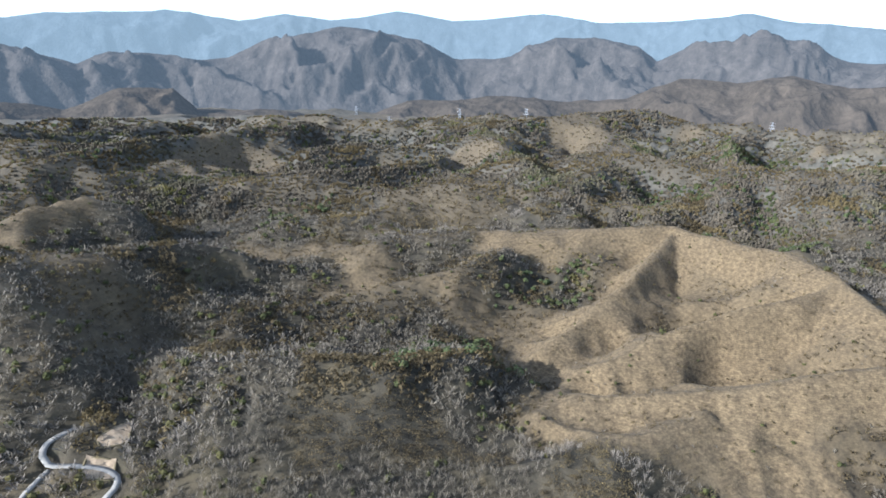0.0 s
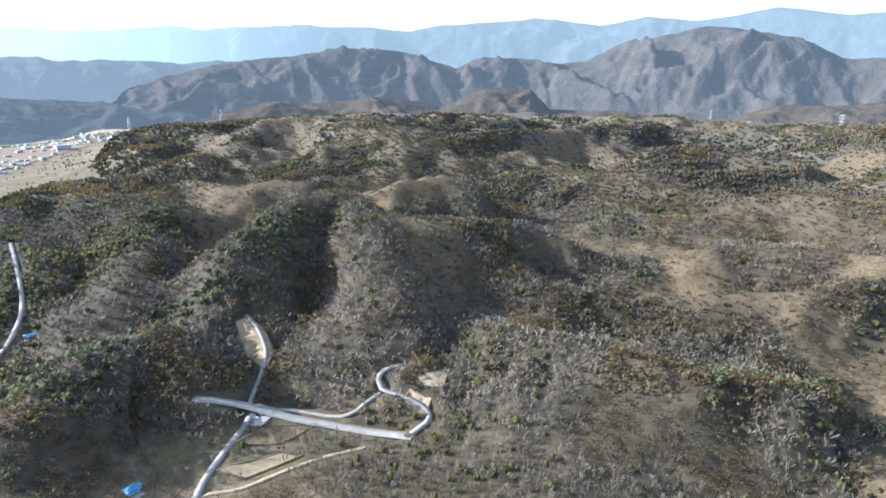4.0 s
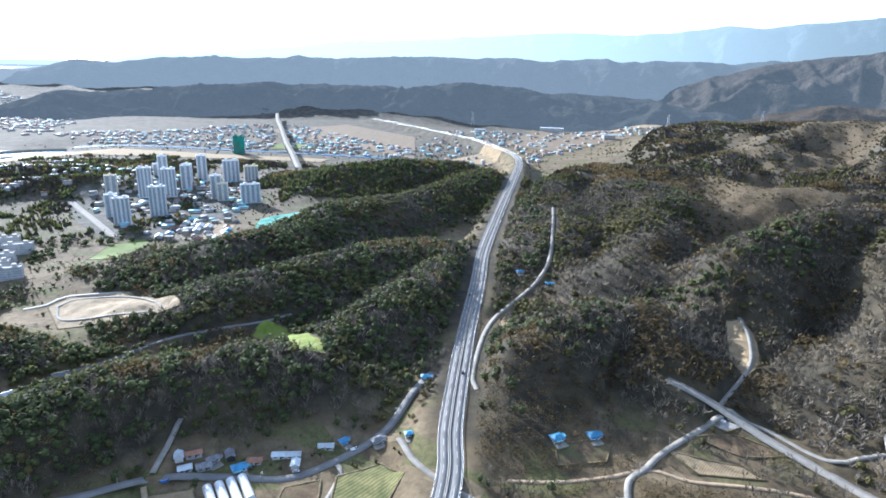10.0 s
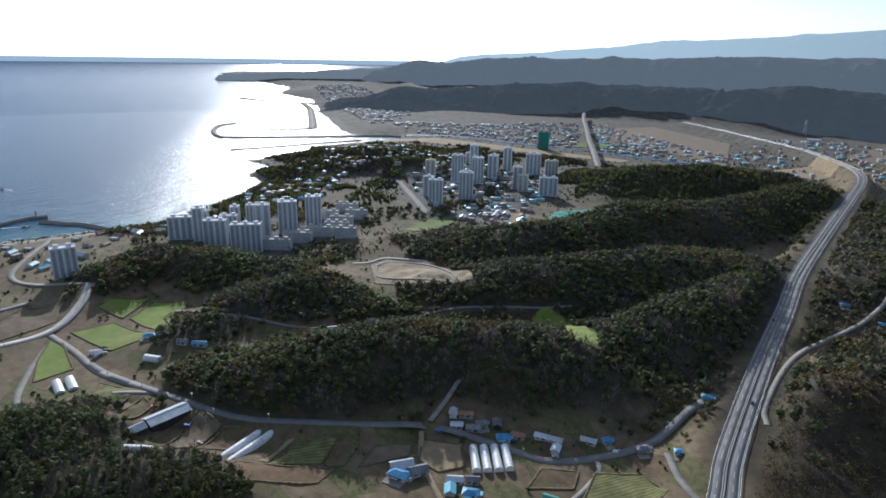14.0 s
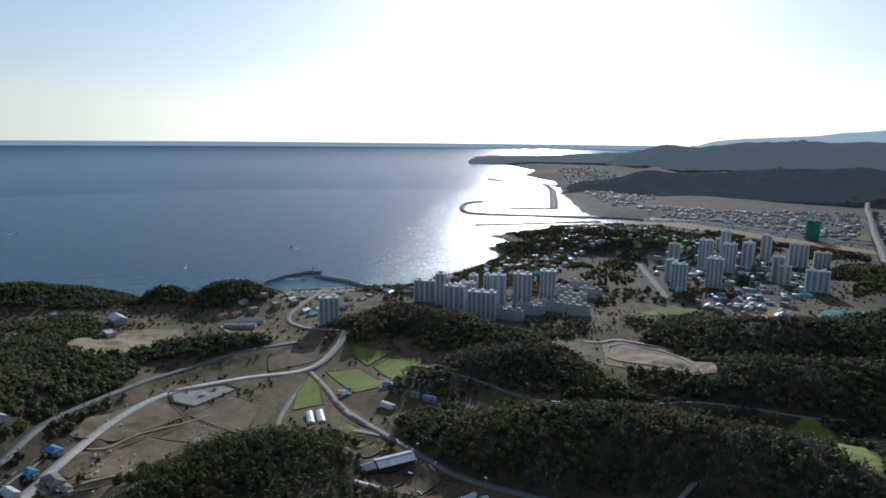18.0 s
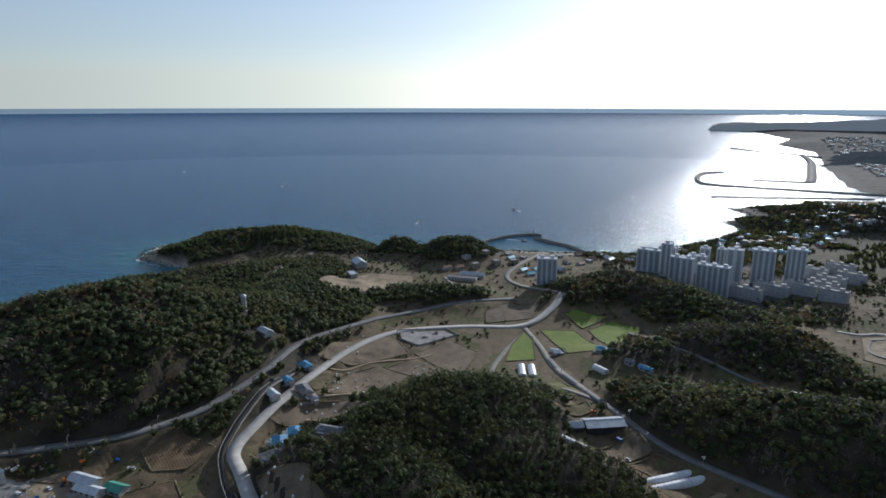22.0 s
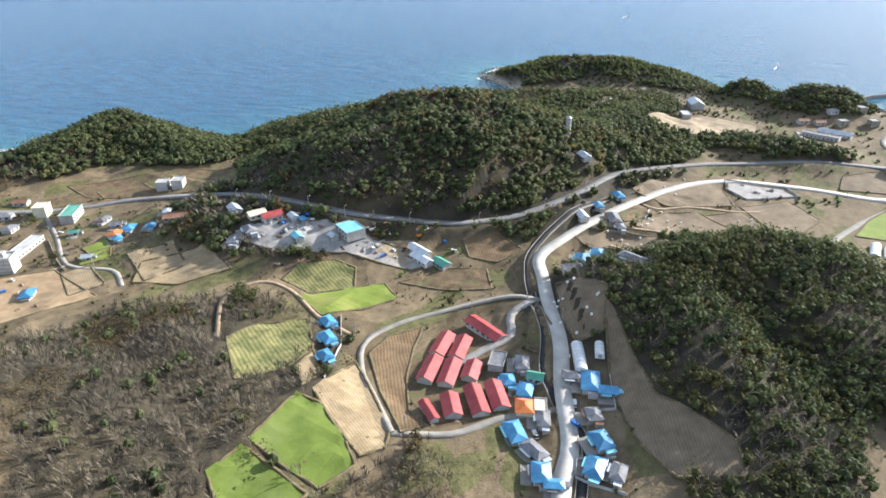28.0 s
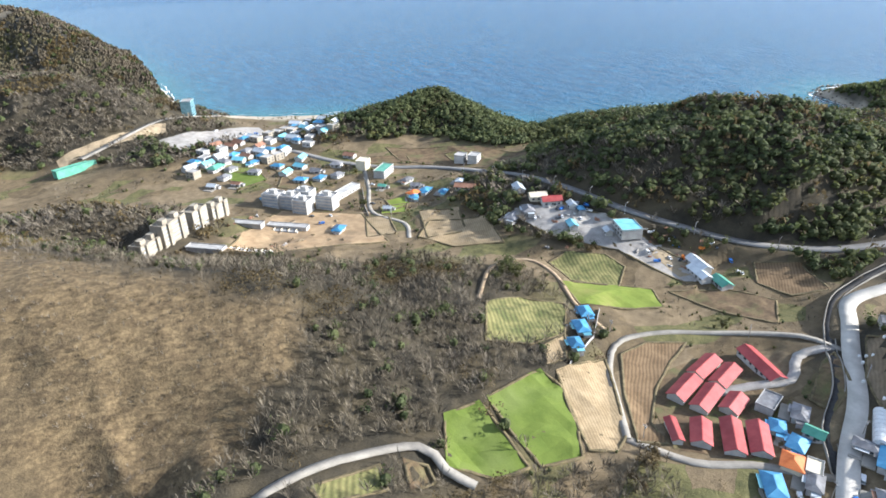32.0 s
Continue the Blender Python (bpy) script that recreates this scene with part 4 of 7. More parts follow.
for name, width, material, label, pts in LANES:
    ln = rounded(pts, 6)
    way = np.gradient(ln[:, :2], axis=0)
    way /= np.linalg.norm(way, axis=1)[:, None] + 1e-9
    bed = np.max([height(ln[:, 0] - way[:, 1] * off, ln[:, 1] + way[:, 0] * off)[0] for off in ((-width / 2, -width / 4, 0, width / 4, width / 2) if width >= 6 and name != "road_valley" else (-width / 3, 0, width / 3))], axis=0)
    bed = np.pad(bed, 4, mode="edge")
    bed = np.max([bed[k:len(bed) - 2 + k] for k in range(3)], axis=0)
    bed = np.convolve(bed, np.ones(7) / 7, "valid") if width >= 6 else bed[3:-3]
    tagged(obj(name, strip(name, ln, -width / 2, width / 2, bed + (0.42 if width >= 6 else 0.3), 0.9), material), label, "road", kind="structure")
    ROADS.append((pts, width + 3))

# canal beside the main road
canal = rounded([(-120, -12), (-186, -31), (-216, -36), (-250, -66), (-285, -78), (-318, -96), (-345, -108), (-380, -117), (-424, -110), (-488, -86)], 7)
cz = height(canal[:, 0], canal[:, 1])[0]
ditch = tagged(new("canal"), "dark concrete irrigation canal beside the road", "canal", kind="structure")
# the channel isn't sunk: the dark bed colour stands in for its shaded depth
obj("channel_bed", strip("channel_bed", canal, -2.2, 2.2, cz + 0.16, 0.4), DARK, ditch)
for a in (-2.8, 2.3):
    obj("channel_wall", strip("channel_wall", canal, a, a + 0.5, cz + 0.6, 1.4), CONCRETE, ditch)
ROADS.append(([tuple(q[:2]) for q in canal[::4]], 9))

# long bridges over the river plain
for pts, half, name in ((BRIDGE, 7, "road_viaduct"),):
    bl = rounded(pts, 14)
    bridge = tagged(new(name), "pale concrete viaduct over the river plain", "bridge", kind="structure")
    obj("deck", strip("deck", bl, -half, half, bl[:, 2], 2.0), CONCRETE, bridge)
    for off in (-half, half - 0.4):
        obj("parapet", strip("parapet", bl, off, off + 0.4, bl[:, 2] + 1.2, 1.4), CONCRETE, bridge)
    for k in range(3, len(bl) - 1, 4):
        x, y, z = bl[k]
        g = float(height([x], [y])[0][0])
        bm = bmesh.new()
        bmesh.ops.create_cone(bm, cap_ends=True, segments=10, radius1=1.8, radius2=1.6, depth=max(z - g, 2), matrix=Matrix.Translation((x, y, (z - 2 + g) / 2)))
        me = bpy.data.meshes.new("pier_column")
        bm.to_mesh(me)
        obj("pier_column", me, CONCRETE, bridge)
    ROADS.append((pts, 24))

# breakwaters and the jetty
def mole(name, label, width, top, *pts):
    ln = rounded([fold(*p) for p in pts], 12)
    z = top + lift(np.hypot(ln[:, 0], ln[:, 1]))
    thing = tagged(new(name), label, "breakwater", kind="structure")
    obj("rubble_bank", strip("rubble_bank", ln, -width, width, z - top * 0.75, 5), ROCK, thing)
    obj("quay", strip("quay", ln, -width * 0.55, width * 0.55, z, 5), CONCRETE, thing)
    obj("quay_wall", strip("quay_wall", ln, -width * 0.62, -width * 0.5, z + 1.6, 5), CONCRETE, thing)
    return ln


mole("breakwater_long", "long grey breakwater with a hooked head", 9, 4, (-2150, 1190), (-2100, 1090), (-1980, 1010), (-1860, 965), (-1800, 989), (-1680, 1150), (-1545, 1345), (-1480, 1400))
mole("breakwater_low", "low grey training wall at the river mouth", 5, 2, (-1582, 852), (-1555, 960), (-1534, 1091), (-1500, 1250))
mole("breakwater_inner", "wide grey harbour quay", 16, 4, (-2800, 1940), (-2500, 1770), (-2280, 1620), (-1990, 1420), (-1839, 1309))
mole("breakwater_spur", "grey spur of the harbour quay", 7, 3, (-1839, 1309), (-1870, 1240), (-1916, 1167))
mole("breakwater_outer", "outer grey breakwater of the far harbour", 9, 4, (-3294, 1859), (-3050, 1880), (-2866, 1951), (-2700, 1960))
mole("jetty", "curved grey fishing jetty", 5, 3, (-975, 185), (-1058, 155), (-1094, 178), (-1121, 213), (-1133, 253), (-1126, 277))
mole("jetty_arm", "short grey jetty arm", 4, 3, (-975, 318), (-1034, 298), (-1058, 280), (-1096, 258))

# ---- leaves, twigs and rough lumps ----
rng = np.random.default_rng(7)
PINE = surface("pine_needles", (0.055, 0.073, 0.03), (0.115, 0.132, 0.052), 30, 0.8, 0.3, 1.0, (0.09, 0.09, 0.03), relief=0.0, random_tint=0.35, islands=True)
TWIGS = surface("bare_twigs", (0.105, 0.088, 0.064), (0.175, 0.148, 0.108), 40, 0.9, 0.3, 1.0, (0.22, 0.187, 0.15), relief=0.0, random_tint=0.3, islands=True)
RUSSET = surface("russet_leaves", (0.08, 0.06, 0.03), (0.15, 0.112, 0.056), 40, 0.85, 0.3, 1.0, (0.18, 0.135, 0.06), relief=0.0, random_tint=0.3, islands=True)
OLIVE = surface("olive_leaves", (0.06, 0.066, 0.024), (0.12, 0.118, 0.04), 40, 0.8, 0.3, 1.0, (0.15, 0.125, 0.045), relief=0.0, random_tint=0.3, islands=True)
# darker than the bare twigs: shade between far branches is in the colour
CANOPY = surface("brown_canopy_shaded", (0.075, 0.062, 0.044), (0.115, 0.094, 0.066), 60, 0.95, 0.3, 2.0, (0.115, 0.105, 0.055), relief=0.0, random_tint=0.2, islands=True)


def thin_leaves(material, share):
    """Leaves let part of the light through."""
    n, link = material.node_tree.nodes, material.node_tree.links.new
    b, out = n["Principled BSDF"], n["Material Output"]
    glow, mix = n.new("ShaderNodeBsdfTranslucent"), n.new("ShaderNodeMixShader")
    link(b.inputs["Base Color"].links[0].from_socket, glow.inputs["Color"])
    mix.inputs[0].default_value = share
    link(b.outputs[0], mix.inputs[1])
    link(glow.outputs[0], mix.inputs[2])
    link(mix.outputs[0], out.inputs["Surface"])


for leafy in (PINE, RUSSET, OLIVE):
    thin_leaves(leafy, 0.4)
BARK = surface("grey_bark", (0.07, 0.055, 0.045), (0.14, 0.115, 0.095), 2, 0.95, 0.3, 0.3)


def leaf_cloud(count, wide, low, high, size, pointed, r):
    """Loose triangles in an uneven crown: clumps with gaps between them."""
    tris = []
    hubs = [(r.uniform(-0.45, 0.45) * wide, r.uniform(-0.45, 0.45) * wide, low + (high - low) * r.uniform(0.25, 0.85)) for _ in range(5)]
    for k in range(count):
        hx, hy, hz = hubs[k % 5]
        d = r.normal(size=3)
        d /= np.linalg.norm(d)
        reach = r.uniform(0.55, 1.0)
        c = np.array([hx + d[0] * wide * 0.42 * reach, hy + d[1] * wide * 0.42 * reach, hz + d[2] * (high - low) * 0.3 * reach])
        if pointed:
            c[:2] *= np.clip(1.25 - (c[2] - low) / (high - low), 0.15, 1.1)
        u, v = np.cross(d, r.normal(size=3)), r.normal(size=3) * 0.35
        u /= np.linalg.norm(u) + 1e-6
        w = np.cross(d, u) + v
        s = size * r.uniform(0.6, 1.3)
        tris.append([c + s * u, c - 0.5 * s * u + 0.8 * s * w, c - 0.5 * s * u - 0.8 * s * w])
    return np.array(tris)


def spray(count, tall, spread, r, thick):
    """Bare branches: thin blades fanning up from the trunk."""
    tris = []
    for k in range(count):
        a, lean = r.uniform(0, 2 * np.pi), r.uniform(0.1, 0.62)
        z0 = tall * r.uniform(0.1, 0.5)
        tip = np.array([np.cos(a) * lean * spread, np.sin(a) * lean * spread, min(tall, z0 + tall * r.uniform(0.35, 0.6))])
        base = np.array([np.cos(a) * 0.15 * lean, np.sin(a) * 0.15 * lean, z0])
        mid = base * 0.35 + tip * 0.65
        b = a + r.uniform(0.8, 2.2)
        off = np.array([np.cos(b), np.sin(b), r.uniform(-0.3, 0.3)]) * thick
        tris += [[base, mid + off, tip], [mid - off, mid + off * 0.6, tip + off * 1.4]]
    return np.array(tris)


def core(wide, low, high, r, pointed):
    """A rough dark mass inside a crown."""
    n, rows = 6, []
    for s, f in ((0.0, 0.45), (0.35, 0.8), (0.7, 0.55 if pointed else 0.75)):
        rows.append([[np.cos(a) * wide * 0.5 * f * r.uniform(0.75, 1.1), np.sin(a) * wide * 0.5 * f * r.uniform(0.75, 1.1), low + (high - low) * (s + r.uniform(-0.05, 0.05))]
                     for a in np.arange(n) * 2 * np.pi / n + s])
    top = [0, 0, high * 0.97]
    t = []
    for j in range(2):
        for k in range(n):
            a, b, c, d = rows[j][k], rows[j][(k + 1) % n], rows[j + 1][(k + 1) % n], rows[j + 1][k]
            t += [[a, b, c], [a, c, d]]
    t += [[rows[2][k], rows[2][(k + 1) % n], top] for k in range(n)]
    return np.array(t)




def tuft(wide, tall, blades, r):
    """A crown far off as a few crossed blades: ragged, with gaps."""
    t = []
    for k in range(blades):
        a, lean = 2 * np.pi * (k + r.uniform(-0.3, 0.3)) / blades, r.uniform(0.15, 0.5) * wide
        c, e = np.array([np.cos(a), np.sin(a), 0]), np.array([-np.sin(a), np.cos(a), 0])
        foot, tip = c * lean * 0.5, c * lean + np.array([0, 0, tall * r.uniform(0.6, 1.05)])
        half = wide * r.uniform(0.28, 0.42)
        t.append([foot - e * half, foot + e * half + [0, 0, tall * r.uniform(0, 0.35)], tip])
    return np.array(t)


# ---- fields ----
from mathutils.geometry import delaunay_2d_cdt

FIELDS = []


def field(name, material, label, *pts, rise=0.36, bank=True, keep_clear=True, cell=4.5):
    """A flat plot laid on the ground, with soft edges and a low grassy bank round it."""
    rim = []
    for (x1, y1), (x2, y2) in zip(pts, pts[1:] + pts[:1]):
        n = max(1, int(math.hypot(x2 - x1, y2 - y1) / 4))
        for k in range(n):
            s = k / n
            rim.append((x1 + (x2 - x1) * s + random.uniform(-0.22, 0.22), y1 + (y2 - y1) * s + random.uniform(-0.22, 0.22)))
    xs, ys = [p[0] for p in rim], [p[1] for p in rim]
    gx, gy = np.meshgrid(np.arange(min(xs), max(xs), cell), np.arange(min(ys), max(ys), cell))
    gx, gy = gx.ravel(), gy.ravel()
    ok = inside(gx, gy, rim) & (nearest_on(gx, gy, rim + rim[:1])[0] > 2.0)
    verts = [Vector(p) for p in rim] + [Vector(p) for p in zip(gx[ok], gy[ok])]
    n = len(rim)
    co, _, faces, _, _, _ = delaunay_2d_cdt(verts, [(k, (k + 1) % n) for k in range(n)], [], 1, 1e-4)
    x, y = np.array([c[0] for c in co]), np.array([c[1] for c in co])
    z = height(x, y)[0] + rise
    me = bpy.data.meshes.new(name)
    me.from_pydata([tuple(c) for c in zip(x, y, z)], [], [tuple(f) for f in faces])
    thing = obj(name, me, material)
    tagged(thing, label, "field", kind="structure")
    if bank:
        ln = np.array(rim + rim[:1])
        bz = np.convolve(np.pad(height(ln[:, 0], ln[:, 1])[0], 2, mode="wrap"), np.ones(5) / 5, "valid") + rise + 0.18
        obj("bank", strip("bank", ln, -0.9, 0.6, bz, 0.8), BANK, thing)
    if keep_clear:
        FIELDS.append(list(pts))
    return thing


field("field_lawn", LAWN, "bright green winter grass plot with brown banks", (-104, -150), (-120, -173), (-139, -171), (-137, -150), (-134, -133), (-118, -136))
field("field_lawn", LAWN, "large bright green winter grass plot", (-143, -171), (-179, -172), (-181, -160), (-172, -142), (-158, -125), (-139, -131), (-140, -151))
field("field_straw", STRAW, "pale harvested plot with curved stubble rows", (-186, -168), (-222, -166), (-208, -149), (-186, -124), (-174, -119), (-163, -126), (-172, -145))
field("field_ploughed", PLOUGHED, "ploughed brown plot with curving furrows", (-232, -164), (-253, -163), (-272, -150), (-250, -145), (-225, -136), (-202, -122), (-196, -109), (-186, -118), (-207, -142))
field("field_pond", LIME, "yellow-green grass plot below the workshops", (-264, -238), (-283, -224), (-307, -198), (-294, -180), (-271, -194), (-250, -209))
field("field_rows", VEG, "plot of dry crop rows", (-197, -234), (-222, -232), (-242, -213), (-215, -189), (-189, -189), (-169, -202))
field("field_plots", VEG, "small garden plots in green and brown strips", (-280, -264), (-297, -264), (-316, -244), (-315, -226), (-291, -212), (-272, -236))
field("field_brown", PLOUGHED, "bare brown plot beside the coast road", (-361, -158), (-381, -172), (-399, -150), (-383, -124), (-363, -137))
field("field_scrub", SCRUB, "overgrown brown terraces", (-313, -190), (-343, -168), (-353, -141), (-330, -128), (-318, -155))
field("field_scrub", SCRUB, "dry scrub plot by the barns", (-300, -92), (-312, -92), (-290, -74), (-268, -72), (-272, -84))
field("field_dry", STRAW, "dry yellow terraced plots", (-258, -375), (-290, -345), (-276, -305), (-247, -328), (-235, -358))
field("field_site", SITE, "bare building site of orange earth", (-100, -408), (-130, -445), (-176, -478), (-226, -428), (-212, -364), (-163, -384), (-128, -393))
for kind_of, words, pts in ((VEG, "small green garden plot between village houses", ((-190, -628), (-208, -611), (-190, -578), (-170, -602))),
                            (SCRUB, "dry terrace between village houses", ((-216, -564), (-232, -555), (-208, -516), (-196, -532))),
                            (BANK, "grassy plot beside the village lane", ((-222, -508), (-238, -500), (-244, -532), (-230, -536))),
                            (LIME, "green plot beside the village lane", ((-246, -431), (-268, -421), (-255, -405), (-238, -416))),
                            (STRAW, "tan plot with wheel tracks", ((-262, -395), (-286, -372), (-268, -340), (-240, -352))),
                            (VEG, "terraced rows below the small hill", ((-372, -505), (-400, -488), (-392, -462), (-366, -480))),
                            (SCRUB, "long brown terrace below the small hill", ((-300, -556), (-340, -530), (-334, -512), (-298, -534)))):
    field("field_village", kind_of, words, *pts, keep_clear=False)
field("field_yard", GREYYARD, "grey workshop yard", (-300, -330), (-335, -300), (-345, -270), (-352, -200), (-345, -178), (-330, -190), (-325, -240), (-300, -285))
field("field_barnyard", SCRUB, "brown yard round the barns", (-196, -106), (-212, -128), (-240, -142), (-272, -138), (-288, -118), (-262, -102), (-235, -76), (-215, -84), bank=False, rise=0.15)
field("field_paddy", PADDY, "harvested paddy in grey-brown stubble", (-523, -72), (-560, -60), (-592, -16), (-576, 0), (-547, 11), (-515, -42))
field("field_paddy", PADDY, "harvested paddy dotted with bales", (-458, -62), (-503, -40), (-519, -16), (-500, 10), (-470, -10), (-448, -44))
field("field_paddy", PADDY, "harvested paddy dotted with bales", (-515, -12), (-536, 18), (-508, 42), (-480, 44), (-440, 14), (-470, -6), (-498, 14))
field("field_paddy", SCRUB, "dark fallow paddy", (-462, -70), (-500, -56), (-500, -44), (-458, -66))
field("field_paddy", PADDY, "pale paddy strewn with a few bales", (-412, -94), (-438, -74), (-438, -38), (-400, -14), (-380, -38), (-397, -66))
field("field_paddy", PADDY, "pale stubble plot beside a drain", (-546, 16), (-579, 54), (-545, 78), (-488, 52), (-514, 38))
field("field_bales", PADDY, "brown plot with scattered white bales", (-335, -86), (-322, -52), (-290, -46), (-281, -58), (-300, -72))
field("field_site", GREYYARD, "walled gravel yard in the paddies", (-601, 2), (-606, 50), (-592, 60), (-566, 20), (-578, 4))
field("field_green", LIME, "narrow yellow-green plot by the greenhouses", (-522, 99), (-560, 112), (-596, 132), (-583, 138), (-523, 128))
field("field_green", LIME, "bright yellow-green paddy", (-600, 150), (-594, 186), (-520, 196), (-530, 160))
field("field_green", LIME, "yellow-green paddy", (-636, 186), (-641, 200), (-622, 231), (-598, 195))
field("field_green", LIME, "fading green paddy with a bare patch", (-593, 200), (-616, 234), (-580, 252), (-524, 202))
field("field_fallow", PADDY, "brown fallow plot at the crossroads", (-655, 100), (-680, 132), (-664, 164), (-631, 148), (-624, 96))
field("field_shadow", PADDY, "long brown plot under the wooded hill", (-250, -32), (-314, -52), (-290, -34), (-252, -12), (-232, 25), (-214, 30), (-208, 4), (-222, -14))
field("field_valley", PADDY, "grey-brown plot beside the barn", (-377, 166), (-354, 168), (-347, 145), (-360, 126))
field("field_valley", SCRUB, "pale stubble plot beside the greenhouses", (-351, 168), (-335, 180), (-328, 160), (-343, 145))
field("field_valley", STRAW, "straw-coloured strip beside the greenhouses", (-313, 191), (-309, 196), (-301, 170), (-305, 166))
field("field_valley", VEG, "olive plot with faint rows below the road", (-307, 196), (-290, 216), (-279, 195), (-299, 170))
field("field_valley", SCRUB, "dry brown plot below the road", (-288, 217), (-276, 224), (-268, 204), (-277, 196))
field("field_valley", PADDY, "trapezoid stubble plot below the road", (-268, 232), (-252, 251), (-245, 240), (-260, 210))
field("field_valley", STRAW, "grey straw plot beside white greenhouses", (-251, 259), (-228, 273), (-212, 258), (-221, 242), (-237, 241))
field("field_valley", PLOUGHED, "dark terrace below the plots", (-316, 150), (-270, 199), (-265, 182), (-290, 149))
field("field_valley", VEG, "garden plot at the crossroads", (-482, 134), (-445, 146), (-434, 134), (-452, 120))
field("field_valley", SCRUB, "tan plot west of the barn", (-408, 114), (-432, 147), (-414, 147), (-394, 112))
field("field_valley", SCRUB, "brown plot inside a curling lane", (-171, 268), (-175, 290), (-156, 304), (-150, 288))
field("field_valley", VEG, "weedy garden plot", (-140, 280), (-148, 310), (-125, 330), (-105, 318), (-108, 290))
field("field_lime", LIME, "bright lime-green clearing among woods", (-300, 454), (-298, 476), (-276, 479), (-254, 460), (-212, 428), (-202, 408), (-228, 403), (-254, 430), (-274, 445), rise=0.8)
field("field_plot", YARD, "levelled building plot of bare earth", (-546, 466), (-543, 491), (-495, 516), (-395, 484), (-380, 462), (-428, 440), (-489, 424))
field("field_pitch", LAWN, "green school sports pitch", (-629, 600), (-655, 668), (-633, 708), (-606, 690), (-590, 606))
field("field_town", TOWNGROUND, "grey paved ground between apartment blocks", (-640, 400), (-680, 560), (-800, 640), (-860, 480), (-840, 340), (-740, 330), bank=False, keep_clear=False)
field("field_town", TOWNGROUND, "grey paved ground of the apartment estate", (-560, 720), (-600, 980), (-720, 1150), (-900, 1100), (-930, 860), (-780, 740), (-680, 690), bank=False, keep_clear=False)
field("field_town", YARD, "pale ground of a hamlet", (-520, 740), (-560, 830), (-620, 830), (-600, 720), bank=False)
field("field_net", NET, "slope draped with teal green netting", (-478, 731), (-444, 731), (-413, 758), (-430, 850), (-464, 933), (-502, 912), (-529, 849), rise=1.6, bank=False)
field("field_glen", STRAW, "pale plot in a side valley", (119, 572), (132, 576), (141, 556), (141, 520), (124, 492), (116, 523), rise=0.6)
field("field_glen", DIRT, "bare oval plot beside the loop road", (200, 384), (214, 398), (224, 380), (212, 366), rise=0.6)
field("field_glen", DIRT, "bare plot below the hill", (226, 404), (252, 400), (238, 384), (222, 394), rise=0.6)
field("field_glen", SCRUB, "brown strip beside the wide road", (78, 407), (107, 417), (138, 404), (106, 396), rise=0.5)
field("field_glen", GREYYARD, "small grey paved turning place", (87, 425), (97, 432), (110, 424), (100, 417), rise=0.6)
field("field_glen", STRAW, "dry yellow terrace", (59, 388), (105, 386), (118, 376), (77, 372), rise=0.5)
field("field_glen", STRAW, "dry yellow plot by a lane", (-86, 545), (-84, 596), (-72, 588), (-76, 536), rise=0.6)
field("field_glen", SCRUB, "rough clearing with a blue-roofed hut", (-14, 367), (24, 398), (20, 368), (-11, 350), rise=0.5)
field("field_river", STRAW, "pale river plain plots", (-420, 1560), (-340, 1760), (-250, 1700), (-300, 1540), rise=1.0, bank=False)
field("field_river", PADDY, "long pale plots on the river plain", (-150, 1850), (-330, 1950), (-300, 2250), (20, 2500), (60, 2250), rise=1.2, bank=False, cell=25)
field("field_river", STRAW, "pale plots up the river plain", (60, 2550), (-120, 2450), (150, 2900), (360, 3050), (330, 2800), rise=1.5, bank=False, cell=25)
field("field_river", PADDY, "river plain plots", (-500, 1560), (-900, 1780), (-1180, 1950), (-1000, 2250), (-640, 2000), rise=1.0, bank=False, cell=25)
field("field_river", STRAW, "long sandy river bank", (-1470, 1080), (-1455, 1340), (-1300, 1400), (-1000, 1420), (-700, 1460), (-700, 1410), (-1000, 1350), (-1300, 1280), rise=0.8, bank=False, cell=20)
field("field_river", SEA, "shallow river channel", (-1480, 1420), (-1200, 1470), (-700, 1520), (-300, 1560), (-300, 1580), (-700, 1545), (-1200, 1500), (-1500, 1450), rise=0.9, bank=False, cell=20)
field("field_green", LAWN, "green plot by the viaduct", (-820, 1620), (-860, 1720), (-980, 1660), (-930, 1560), rise=1.4, bank=False, cell=20)
field("field_terrace", SCRUB, "long brown terraces below the beach hill", (-333, -560), (-405, -496), (-430, -440), (-392, -404), (-370, -440), (-327, -525))
field("field_terrace", VEG, "ribbed terrace plot below the wooded hill", (-382, -440), (-412, -430), (-402, -402), (-378, -404))
field("field_plots", VEG, "garden rows beside the lane", (-51, -163), (-80, -161), (-76, -149), (-52, -152))
field("field_plots", SCRUB, "small fenced garden", (-90, -160), (-97, -153), (-95, -145), (-84, -146))
field("field_parking", GREYYARD, "grey car park behind the beach", (-125, -705), (-181, -713), (-262, -742), (-254, -694), (-152, -662), bank=False)
field("field_strip", YARD, "long bare strip of levelled earth", (-40, -716), (-110, -735), (-156, -740), (-150, -722), (-100, -712), (-40, -700), bank=False)
field("field_village", LAWN, "dull green village plot", (-168, -603), (-200, -600), (-196, -556), (-164, -550))
field("field_village", PADDY, "brown village plot", (-212, -590), (-252, -560), (-240, -524), (-214, -530))
field("field_village", LIME, "green plot by the village lane", (-257, -440), (-276, -436), (-270, -420), (-250, -416))
field("field_village", STRAW, "dry plot at the village edge", (-225, -420), (-240, -408), (-226, -372), (-205, -384))
field("field_site", YARD, "bare building site near the headland", (-715, -96), (-752, -86), (-812, -36), (-806, 22), (-745, 22), (-712, -24), (-700, -64), bank=False)
